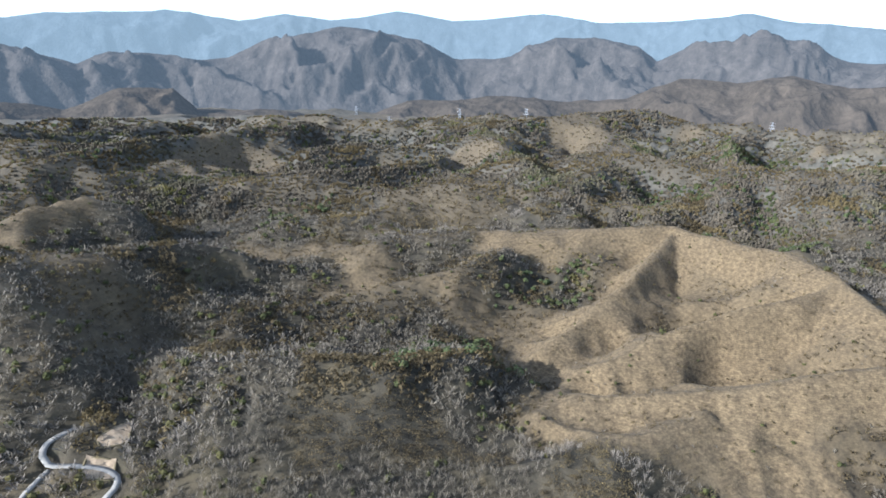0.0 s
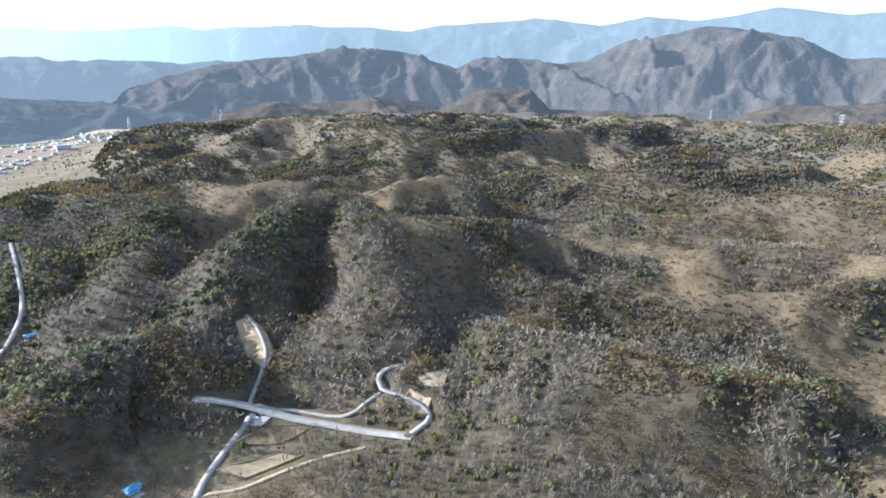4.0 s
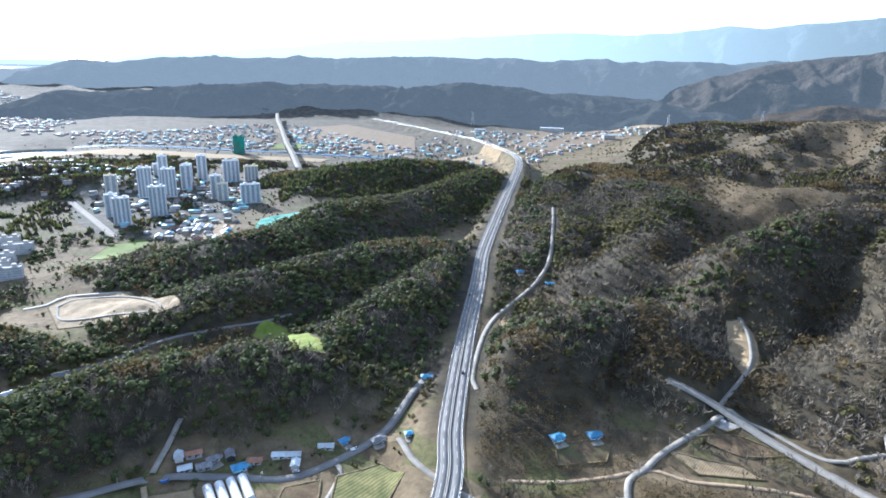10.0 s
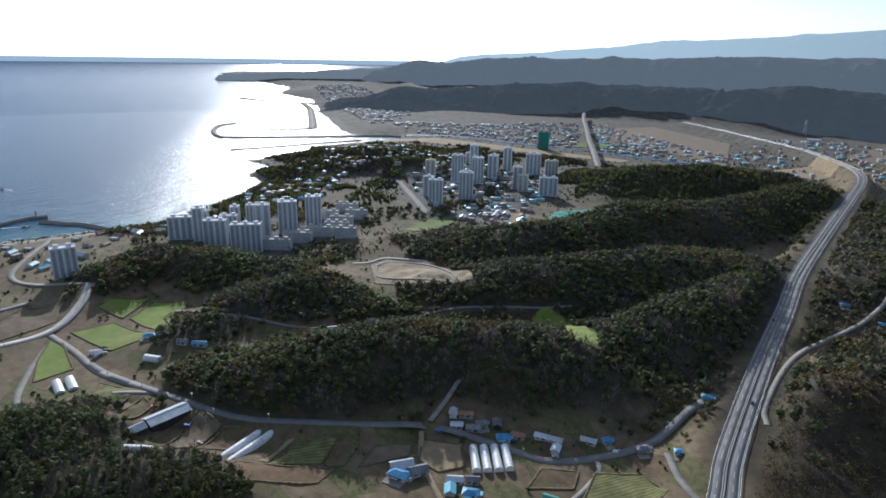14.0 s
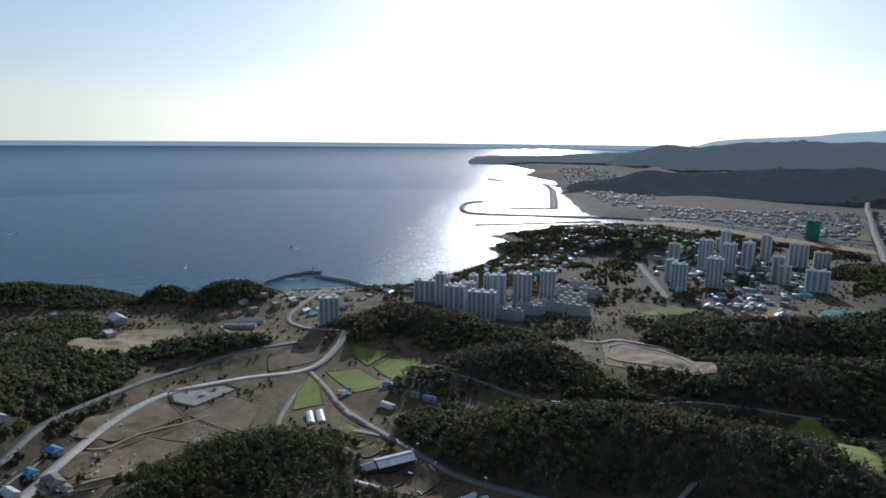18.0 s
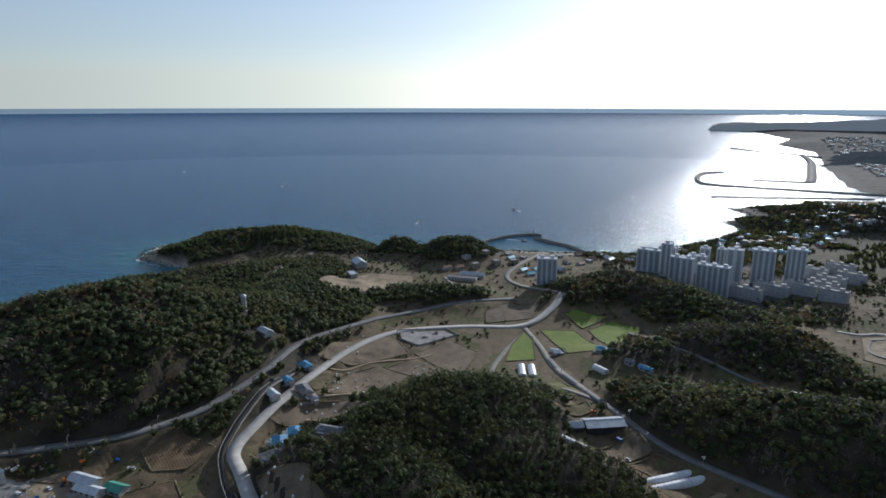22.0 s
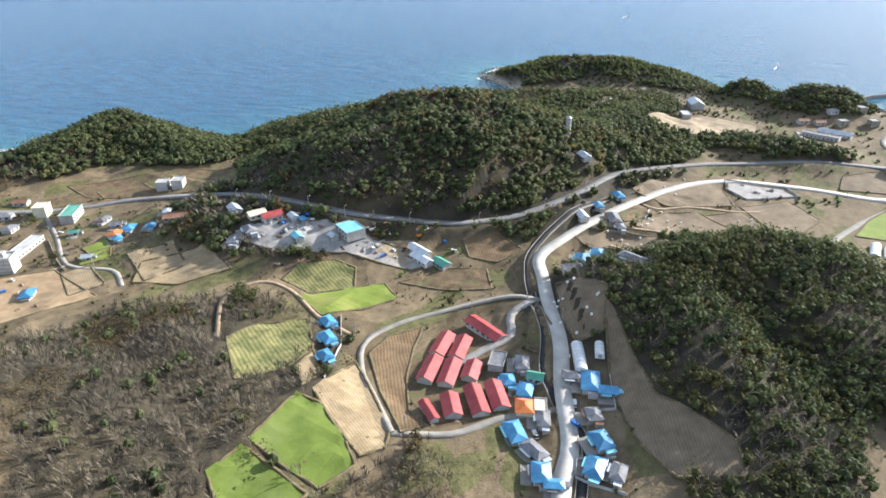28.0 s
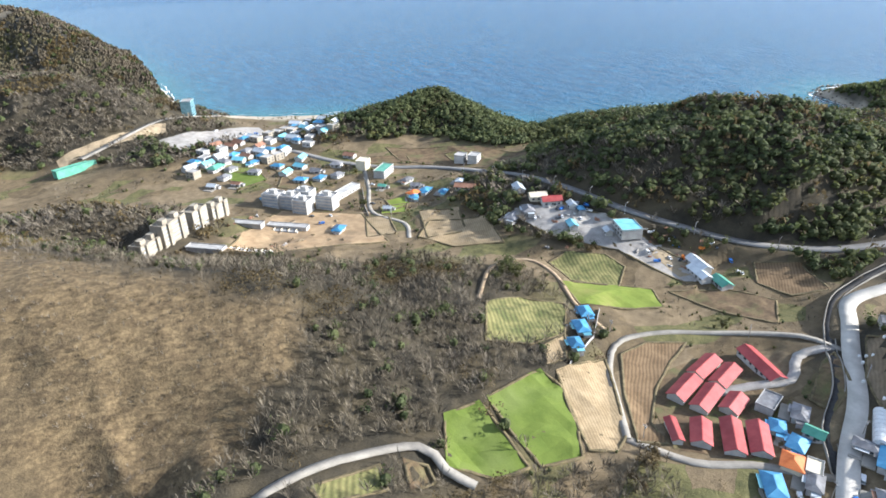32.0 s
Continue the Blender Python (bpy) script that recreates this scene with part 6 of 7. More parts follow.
for x, y, l, w, s in ((-873, 912, 26, 14, 14), (-809, 924, 30, 16, 24), (-771, 941, 30, 16, 23), (-822, 990, 22, 14, 23), (-814, 1049, 24, 14, 15), (-812, 1093, 24, 16, 23), (-765, 795, 24, 14, 17),
                      (-714, 760, 30, 15, 19), (-703, 827, 32, 15, 22), (-690, 965, 24, 14, 19), (-670, 955, 24, 14, 14), (-748, 1100, 40, 14, 20), (-712, 1116, 34, 14, 14), (-613, 955, 42, 13, 15), (-780, 1000, 24, 14, 21), (-850, 1010, 24, 14, 12)):
    apartment("tall pale apartment tower of the inland estate", x, y, 38, l * 0.8, w * 0.85, round(s * 0.78), TOWERWALL if s > 15 else CREAMWALL if s == 14 else TOWERWALL)
apartment("teal-wrapped tower under construction", -962, 1458, 30, 28, 18, 16, NET, rows=False)


# small town houses: templates, then copies
def town(poly, count, seed, gap, label="small town house among its neighbours"):
    rnd = random.Random(seed)
    xs, ys = [p[0] for p in poly], [p[1] for p in poly]
    made, tries = [], 0
    while len(made) < count and tries < count * 40:
        tries += 1
        px, py = rnd.uniform(min(xs), max(xs)), rnd.uniform(min(ys), max(ys))
        if not inside(np.array([px]), np.array([py]), list(poly))[0] or any(abs(px - a) < gap and abs(py - b) < gap for a, b in made):
            continue
        if any(abs(px - a) < r + 3 and abs(py - b) < r + 3 for a, b, r in BUILT) or any(nearest_on(np.array([px]), np.array([py]), pts)[0][0] < w / 2 + 4 for pts, w in ROADS):
            continue
        made.append((px, py))
    for k, (px, py) in enumerate(made):
        src = TEMPLATES[rnd.randrange(len(TEMPLATES))]
        copy_thing(src, pose(px, py, ground_at(px, py) + 0.1, 0, 0, 30 + rnd.choice((0, 90)) + rnd.uniform(-12, 12)))
        BUILT.append((px, py, 7))


TEMPLATES = []
for roof, wall, form, l, w, h, label in ((BLUEROOF, WHITEWALL, "hip", 11, 8, 3.2, "small house with a blue roof in the settlement"), (GREYROOF, WHITEWALL, "hip", 11, 8, 3.2, "small house with a grey roof in the settlement"),
                                         (RUSTROOF, GREYWALL, "gable", 12, 8, 3.2, "small house with a brown roof in the settlement"), (GREYWALL, WHITEWALL, "flat", 11, 8, 3.6, "white flat-roofed house in the settlement"),
                                         (CYANROOF, WHITEWALL, "gable", 12, 8, 3.4, "small house with a light blue roof in the settlement"), (GREYWALL, OLDWALL, "flat", 11, 9, 6, "cream two-storey house in the settlement"),
                                         (PALEROOF, WHITEWALL, "gable", 14, 9, 4.2, "pale-roofed white workshop in the settlement")):
    x, y = (-190 - 17 * len(TEMPLATES), -628 - 8 * len(TEMPLATES))
    TEMPLATES.append(house("village_house", label, "house", x, y, 30, l, w, h, roof, wall, form, group="settlement houses"))
town([(-140, -620), (-230, -604), (-310, -625), (-335, -690), (-310, -740), (-270, -690), (-160, -655)], 50, 5, 11)
town([(-130, -600), (-260, -500), (-300, -560), (-230, -610)], 14, 6, 16)
town([(-520, 740), (-560, 830), (-640, 830), (-620, 700)], 26, 8, 13)
town([(-850, 560), (-1000, 540), (-1100, 640), (-1000, 760), (-900, 720)], 30, 9, 16)
town([(-760, 60), (-830, 60), (-940, 150), (-960, 300), (-880, 320), (-800, 220)], 22, 10, 16)
town([(-860, 320), (-950, 330), (-960, 460), (-900, 520)], 16, 11, 15)

# more of the village and the yards below the wooded hill
for x, y, l, roof in ((-200, -609, 9, BLUEROOF), (-212, -566, 11, TEALROOF), (-218, -551, 7, ORANGEROOF), (-243, -546, 11, GREYROOF), (-164, -606, 16, TEALROOF), (-165, -575, 9, GREYROOF), (-167, -559, 9, RUSTROOF), (-147, -568, 9, PALEROOF), (-193, -656, 9, CYANROOF), (-211, -657, 10, PALEROOF), (-225, -645, 9, PALEROOF), (-178, -651, 8, RUSTROOF), (-299, -471, 10, GREYROOF), (-295, -447, 9, GREYROOF), (-306, -419, 9, BLUEROOF), (-318, -411, 8, PALEROOF), (-308, -388, 16, RUSTROOF), (-328, -325, 9, CREAMWALL), (-309, -322, 14, GREYROOF), (-247, -420, 7, PALEROOF), (-197, -410, 9, BLUEROOF), (-271, -467, 7, TEALROOF), (-340, -294, 7, BLUEROOF), (-513, -89, 9, CYANROOF), (-470, -99, 9, GREYROOF), (-454, -106, 11, PALEROOF), (-492, -96, 8, PALEROOF), (-478, -74, 9, GREYROOF), (-456, -74, 12, GREYROOF), (-350, -81, 11, GREYROOF), (-327, -72, 18, GREYROOF), (-351, -44, 14, GREYROOF), (-358, -197, 13, PALEROOF), (-353, -195, 12, CYANROOF), (-352, -178, 8, TEALROOF), (-338, -299, 7, BLUEROOF)):
    if not any(abs(x - a) < (r + l * 0.35) * 0.8 and abs(y - b) < (r + l * 0.35) * 0.8 for a, b, r in BUILT) and not any(nearest_on(np.array([x]), np.array([y]), pts)[0][0] < w / 2 + 2 + l * 0.62 for pts, w in ROADS):
        what = {BLUEROOF: "blue", TEALROOF: "green", ORANGEROOF: "orange", GREYROOF: "grey", PALEROOF: "pale", CYANROOF: "light-blue", RUSTROOF: "brown", CREAMWALL: "cream"}[roof]
        house("village_house", "low village house with a weathered " + what + " roof", "house", x, y, 35 + 90 * (l % 2), l, l * 0.62, 3.0, roof, GREYWALL if l % 3 else WHITEWALL, "gable" if l % 2 else "hip", group="village houses", annex=GREYROOF)

# the town on the river plain, too many to count
def far_town(name, label, poly, count, seed, roofs):
    rnd = np.random.default_rng(seed)
    xs, ys = [p[0] for p in poly], [p[1] for p in poly]
    px, py = rnd.uniform(min(xs), max(xs), count * 4), rnd.uniform(min(ys), max(ys), count * 4)
    ok = inside(px, py, list(poly))
    for pts, w in ROADS:
        ok &= nearest_on(px, py, pts)[0] > w / 2 + 8
    px, py = px[ok][:count], py[ok][:count]
    pz = height(px, py)[0]
    box_v = np.array([(a, b, c) for c in (-1, 1) for a, b in ((-1, -1), (1, -1), (1, 1), (-1, 1))], float)
    box_f = np.array([(0, 1, 5, 4), (1, 2, 6, 5), (2, 3, 7, 6), (3, 0, 4, 7), (4, 5, 6, 7)])
    for k, roof in enumerate(roofs):
        m = np.arange(len(px)) % len(roofs) == k
        n = int(m.sum())
        l, w, h, a = rnd.uniform(3.5, 9, n), rnd.uniform(3, 5.5, n), rnd.uniform(2.6, 4.6, n), radians(30) + rnd.integers(0, 2, n) * math.pi / 2 + rnd.normal(0, 0.1, n)
        co, faces = [], []
        for tier, (grow, z0, z1) in enumerate(((1.0, -1.0, 1.0), (1.06, 1.0, 1.25))):
            v = box_v[None] * np.stack([l * grow, w * grow, np.ones(n)], 1)[:, None, :]
            vx = v[..., 0] * np.cos(a)[:, None] - v[..., 1] * np.sin(a)[:, None] + px[m][:, None]
            vy = v[..., 0] * np.sin(a)[:, None] + v[..., 1] * np.cos(a)[:, None] + py[m][:, None]
            vz = np.where(box_v[None, :, 2] > 0, z1, z0) * h[:, None] + pz[m][:, None]
            co.append(np.stack([vx, vy, vz], -1).reshape(-1, 3))
        base = np.arange(n)[:, None, None] * 8 + box_f[None]
        me = raw_mesh(name, np.concatenate(co), np.concatenate([base.reshape(-1, 4), base.reshape(-1, 4) + n * 8]))
        me.materials.append(GREYWALL)
        me.materials.append(roof)
        me.polygons.foreach_set("material_index", np.repeat([0, 1], n * 5).astype(np.int32))
        tagged(new(name, me), label, "town", kind="stuff")


ROOFS = (PALEROOF, GREYROOF, CYANROOF, RUSTROOF, GREYROOF)
far_town("river_town", "low pale houses of the town on the river plain", [(-1480, 1480), (-1100, 1520), (-560, 1560), (-500, 1680), (-900, 1950), (-1150, 2150), (-1320, 2050), (-1500, 1760), (-1650, 1680), (-1700, 1560)], 620, 21, ROOFS)
far_town("harbour_town", "rows of pale roofs behind the far harbour", [(-1700, 1480), (-2300, 1800), (-3000, 2150), (-2950, 2350), (-2300, 2250), (-1850, 1800)], 560, 22, ROOFS)
far_town("valley_town", "scattered pale sheds along the river plain", [(-480, 1560), (-230, 1480), (-150, 1760), (0, 2150), (250, 2600), (120, 2700), (-200, 2350), (-600, 2250), (-560, 1800)], 260, 23, ROOFS)
far_town("estate_houses", "low pale houses and shops between the apartment towers", [(-580, 740), (-600, 960), (-720, 1130), (-900, 1080), (-920, 880), (-780, 740), (-690, 700)], 150, 25, ROOFS)
far_town("shore_town", "low houses along the shore", [(-980, 560), (-1120, 760), (-1330, 1000), (-1300, 1200), (-1060, 1180), (-900, 1150), (-980, 800)], 200, 24, ROOFS)

# ---- smaller things ----
def cyl(bm, x, y, z, r0, r1, h, n=10):
    bmesh.ops.create_cone(bm, cap_ends=True, segments=n, radius1=r0, radius2=r1, depth=h, matrix=Matrix.Translation((x, y, z + h / 2)))
    return bm


def beam(bm, a, b, t):
    """A square bar from a to b."""
    a, b = Vector(a), Vector(b)
    m = (b - a).to_track_quat("Z", "Y").to_matrix().to_4x4()
    bmesh.ops.create_cube(bm, size=1, matrix=Matrix.Translation((a + b) / 2) @ m @ Matrix.Diagonal((t, t, (b - a).length, 1)))
    return bm


# the white silo tower at the foot of the hill
silo = tagged(new("silo"), "slender white silo tower beside the coast road", "silo")
part("shell", cyl(bmesh.new(), 0, 0, -1, 2.6, 2.5, 15, 20), WHITEWALL, silo)
part("cap", cyl(bmesh.new(), 0, 0, 14.004, 2.8, 0.6, 1.8, 20), STEEL, silo)
part("ladder", beam(bmesh.new(), (2.7, 0, 0), (2.7, 0, 14), 0.35), STEEL, silo)
for k in range(3):
    part("band", cyl(bmesh.new(), 0, 0, 3 + 4 * k, 2.66, 2.66, 0.3, 20), STEEL, silo)
stand(silo, -552, -141, 0)
BUILT.append((-552, -141, 6))

# wrapped bales on the stubble
bale = tagged(new("silage_bale"), "round silage bale in white wrap on stubble", "bale", "silage bales")
bm = cyl(bmesh.new(), 0, 0, 0, 0.75, 0.75, 1.3, 14)
bmesh.ops.bevel(bm, geom=bm.edges[:], offset=0.09, segments=1, affect="EDGES")
part("wrap", bm, BALEWRAP, bale)
part("end_seal", cyl(bmesh.new(), 0, 0, 1.29, 0.4, 0.36, 0.06, 12), FILM, bale)
rnd = random.Random(4)
spots = []
for cx, cy, rx, ry, n in ((-478, -40, 24, 16, 16), (-500, 22, 24, 14, 14), (-414, -60, 22, 26, 9), (-308, -68, 22, 14, 12), (-560, -34, 22, 20, 5), (-575, 120, 12, 10, 0)):
    for _ in range(n):
        spots.append((cx + rnd.uniform(-rx, rx), cy + rnd.uniform(-ry, ry)))
for k, (x, y) in enumerate(spots):
    m = pose(x, y, float(height([x], [y])[0][0]) + 0.28, 0, 0, rnd.uniform(0, 180))
    if k:
        copy_thing(bale, m)
    else:
        bale.matrix_basis = m


def vehicle(name, label, paint, l, w, h, cab, bed=False):
    thing = tagged(new(name), label, "truck" if bed else "car", "vehicles")
    bm = box(bmesh.new(), 0, 0, 0.35, l, w, h * 0.42)
    bmesh.ops.bevel(bm, geom=bm.edges[:], offset=0.12, segments=2, affect="EDGES")
    part("body", bm, paint, thing)
    x0, x1 = cab
    bm = solid([[(x0 * l - 0.25, -w * 0.47, 0.35 + h * 0.4), (x1 * l + 0.4, -w * 0.47, 0.35 + h * 0.4), (x1 * l + 0.4, w * 0.47, 0.35 + h * 0.4), (x0 * l - 0.25, w * 0.47, 0.35 + h * 0.4)],
                [(x0 * l, -w * 0.4, h), (x1 * l, -w * 0.4, h), (x1 * l, w * 0.4, h), (x0 * l, w * 0.4, h)]])
    part("cabin", bm, GLASS, thing)
    part("roof_panel", box(bmesh.new(), (x0 + x1) / 2 * l, 0, h - 0.02, (x1 - x0) * l, w * 0.8, 0.06), paint, thing)
    if bed:
        part("cargo_bed", box(bmesh.new(), -0.18 * l, 0, 0.8, l * 0.6, w * 1.02, 0.9), paint, thing)
    for sx in (-0.31, 0.31):
        for sy in (-1, 1):
            bm = bmesh.new()
            bmesh.ops.create_cone(bm, cap_ends=True, segments=12, radius1=0.34, radius2=0.34, depth=0.22, matrix=Matrix.Translation((sx * l, sy * w * 0.47, 0.34)) @ Matrix.Rotation(math.pi / 2, 4, "X"))
            wheel = part("wheel", bm, RUBBER, thing)
            bm = bmesh.new()
            bmesh.ops.create_cone(bm, cap_ends=True, segments=10, radius1=0.2, radius2=0.18, depth=0.26, matrix=Matrix.Translation((sx * l, sy * w * 0.47, 0.34)) @ Matrix.Rotation(math.pi / 2, 4, "X"))
            part("rim", bm, STEEL, wheel, "steel wheel rim")
    return thing


models = [vehicle("car", "white parked car on bare ground", CARWHITE, 4.5, 1.8, 1.5, (-0.32, 0.18)), vehicle("car", "dark car on the road", CARDARK, 4.5, 1.8, 1.5, (-0.32, 0.18)),
          vehicle("truck", "small blue farm truck with a flat bed", CARBLUE, 5.0, 1.8, 2.0, (0.22, 0.42), True), vehicle("truck", "small white truck with a flat bed", CARWHITE, 5.2, 1.8, 2.0, (0.22, 0.42), True)]
used = set()


def park(k, x, y, turn, z=None):
    m = pose(x, y, (float(height([x], [y])[0][0]) + 0.4) if z is None else z, 0, 0, turn)
    if k in used:
        copy_thing(models[k], m)
    else:
        models[k].matrix_basis = m
        used.add(k)


for s, off, k in ((60, 5.8, 1), (95, -5.8, 0), (150, 2.9, 3), (40, -3, 1), (200, 5.8, 0), (240, -5.8, 1), (122, 2.9, 1)):
    q, q2 = line[min(s, len(line) - 2)], line[min(s + 1, len(line) - 1)]
    d = (q2 - q)[:2] / np.linalg.norm((q2 - q)[:2])
    park(k, q[0] - d[1] * off, q[1] + d[0] * off, math.degrees(math.atan2(d[1], d[0])), q[2] + 0.12)
for k, x, y, turn in ((0, -233, -50, 20), (3, -240, -48, 20), (2, -226, -44, 60), (0, -320, -290, 60), (0, -330, -280, 60), (3, -338, -225, 60), (2, -335, -215, 150), (0, -345, -212, 60), (1, -325, -300, 30),
                      (2, -246, 270, 30), (0, -175, 306, 30), (3, -148, 338, 50), (2, -116, 360, 10), (0, -132, 352, 60), (1, -205, 300, 30), (0, 104, 430, 140), (3, 98, 428, 140), (0, -530, 155, 100), (0, -538, 158, 20),
                      (1, -460, -100, 35), (0, -500, -84, 35), (3, -214, -60, 40), (0, -268, -480, 120), (1, -244, -440, 120), (0, -690, 450, 40), (1, -680, 480, 40), (0, -672, 440, 40), (0, -705, 510, 40), (1, -668, 500, 40),
                      (0, -350, 150, 20), (2, -372, 152, 20), (0, -300, -520, 30), (0, -230, -700, 30), (3, -260, -690, 80), (0, -215, -690, 10)):
    park(k, x, y, turn)


# excavators
def excavator(x, y, turn, label):
    thing = tagged(new("excavator"), label, "excavator", "excavators")
    for sy in (-1, 1):
        bm = box(bmesh.new(), 0, sy * 1.1, 0, 3.6, 0.6, 0.9)
        bmesh.ops.bevel(bm, geom=bm.edges[:], offset=0.2, segments=2, affect="EDGES")
        part("track", bm, RUBBER, thing)
    part("body", box(bmesh.new(), -0.4, 0, 0.95, 3.4, 2.4, 1.2), EXCAVATOR, thing)
    part("cab", box(bmesh.new(), 0.6, 0.6, 2.152, 1.4, 1.0, 1.2), GLASS, thing)
    part("boom", beam(bmesh.new(), (1.2, -0.2, 1.8), (4.2, -0.2, 4.2), 0.5), EXCAVATOR, thing)
    part("stick", beam(bmesh.new(), (4.2, -0.2, 4.2), (5.6, -0.2, 1.6), 0.4), EXCAVATOR, thing)
    part("bucket", box(bmesh.new(), 5.6, -0.2, 0.6, 0.9, 1.0, 1.0), STEEL, thing)
    return stand(thing, x, y, turn, 0.35)


excavator(-367, -202, 150, "orange excavator parked beside the coast road")
excavator(-352, -206, 40, "orange excavator in the workshop yard")
excavator(-410, 146, 100, "orange excavator beside the big barn")


# power poles and street lamps
def pole(label, kind):
    thing = tagged(new("street_lamp" if kind else "utility_pole"), label, "lamp" if kind else "pole", "street lamps" if kind else "utility poles")
    part("shaft", cyl(bmesh.new(), 0, 0, -0.8, 0.2, 0.13, 9.3, 8), STEEL if kind else CONCRETE, thing)
    if kind:
        part("arm", beam(bmesh.new(), (0, 0, 8.4), (1.8, 0, 8.8), 0.14), STEEL, thing)
        part("lamp_head", box(bmesh.new(), 2.0, 0, 8.65, 0.9, 0.35, 0.2), WHITEWALL, thing)
    else:
        for z in (7.4, 8.1):
            part("crossarm", box(bmesh.new(), 0, 0, z, 2.0, 0.14, 0.14), STEEL, thing)
        part("transformer", cyl(bmesh.new(), 0.4, 0, 6.2, 0.28, 0.28, 0.9, 8), STEEL, thing)
    return thing


lamp, post = pole("white street lamp beside the coast road", True), pole("concrete utility pole beside a lane", False)
first = True
for x, y in ((-346, -440), (-347, -400), (-346, -360), (-347, -325), (-350, -290), (-352, -258), (-371, -212), (-398, -166), (-438, -126), (-480, -104), (-545, -84)):
    m = pose(x, y, ground_at(x, y, 1) + 0.1, 0, 0, 180)
    if first:
        lamp.matrix_basis, first = m, False
    else:
        copy_thing(lamp, m)
first = True
for x, y in ((-225, -38), (-262, -58), (-300, -72), (-240, -178), (-300, -130), (-190, -118), (-222, -52), (-262, -484), (-240, -440), (-238, -400), (-276, -536), (-300, -510), (-540, 134), (-480, 140), (-440, 150),
             (-392, 166), (-330, 190), (-268, 256), (-230, 284), (-190, 290), (-150, 330), (-132, 380), (60, 392), (40, 362), (110, 420), (170, 384), (-606, 20), (-608, 100), (-500, -70), (-430, -96)):
    m = pose(x, y, ground_at(x, y, 1) + 0.1, 0, 0, (x * 7 + y * 3) % 180)
    if first:
        post.matrix_basis, first = m, False
    else:
        copy_thing(post, m)


# lattice pylons on the far hills
def lattice(label):
    thing = tagged(new("pylon"), label, "pylon", "pylons")
    for sx in (-1, 1):
        for sy in (-1, 1):
            part("leg", beam(bmesh.new(), (sx * 6, sy * 6, -3), (sx * 1.2, sy * 1.2, 58), 0.75), STEEL, thing)
    for z in (38, 47, 56):
        part("crossarm", beam(bmesh.new(), (-11 + z * 0.05, 0, z), (11 - z * 0.05, 0, z), 0.8), STEEL, thing)
    for z in (8, 18, 28):
        w = 6 - z * 4.8 / 61
        for a, b in (((-w, -w), (w, -w)), ((w, -w), (w, w)), ((w, w), (-w, w)), ((-w, w), (-w, -w))):
            part("brace", beam(bmesh.new(), (*a, z - 4), (*b, z + 4), 0.5), STEEL, thing)
    return thing


pylon, first = lattice("tall grey lattice power pylon on a hill"), True
for x, y in ((2154, 801), (2059, 1023), (1934, 1246), (2429, 576), (2394, 4), (2587, -190), (-577, 2600), (533, 2552), (209, 2598), (2436, 1753), (2532, 1609), (2700, 1470), (2717, 1269), (2850, 1100)):
    m = pose(x, y, ground_at(x, y, 6), 0, 0, math.degrees(math.atan2(y, x)) + 70)
    if first:
        pylon.matrix_basis, first = m, False
    else:
        copy_thing(pylon, m)


# boats with their wakes
def boat(x, y, turn, label):
    thing = tagged(new("boat"), label, "boat", "boats")
    part("hull", solid([[(-5, -1.2, -0.5), (3, -1.2, -0.5), (6, 0, -0.3), (3, 1.2, -0.5), (-5, 1.2, -0.5)], [(-5.2, -1.7, 1.2), (3.4, -1.7, 1.3), (7.4, 0, 1.8), (3.4, 1.7, 1.3), (-5.2, 1.7, 1.2)]]), WHITEWALL, thing)
    part("wheelhouse", box(bmesh.new(), -1.5, 0, 1.204, 3.2, 2.2, 2.2), WHITEWALL, thing)
    part("mast", cyl(bmesh.new(), -1.5, 0, 3.4, 0.12, 0.08, 4, 6), STEEL, thing)
    z = float(lift(np.array(math.hypot(x, y))))
    thing.matrix_basis = pose(x, y, z + 0.2, 0, 0, turn)
    wake = solid([[(-6, -0.8, 0.1), (-6, 0.8, 0.1), (-32, 1.6, 0.05), (-32, -1.6, 0.05)], [(-6, -0.8, 0.16), (-6, 0.8, 0.16), (-32, 1.6, 0.12), (-32, -1.6, 0.12)]])
    w = part("wake", wake, FOAM, None)
    w.matrix_basis = pose(x, y, z + 0.1, 0, 0, turn)
    tagged(w, "white wake behind a small boat", "wake", kind="stuff")


boat(-1292, 50, 170, "small white fishing boat under way")
boat(-1420, 280, 200, "small white fishing boat off the jetty")
boat(-1900, -330, 160, "small distant fishing boat under way")
boat(-2300, -760, 20, "distant fishing boat under way")
boat(-1085, 235, 60, "small white boat moored inside the jetty")

# lighthouse on the jetty head
beacon = tagged(new("lighthouse"), "small white light tower on the jetty head", "lighthouse")
part("tower", cyl(bmesh.new(), 0, 0, -1, 1.8, 1.2, 9, 14), WHITEWALL, beacon)
part("gallery", cyl(bmesh.new(), 0, 0, 8.004, 1.8, 1.8, 0.4, 14), WHITEWALL, beacon)
part("lantern", cyl(bmesh.new(), 0, 0, 8.408, 0.8, 0.7, 1.6, 10), GLASS, beacon)
beacon.matrix_basis = pose(-1130, 262, 3.0)

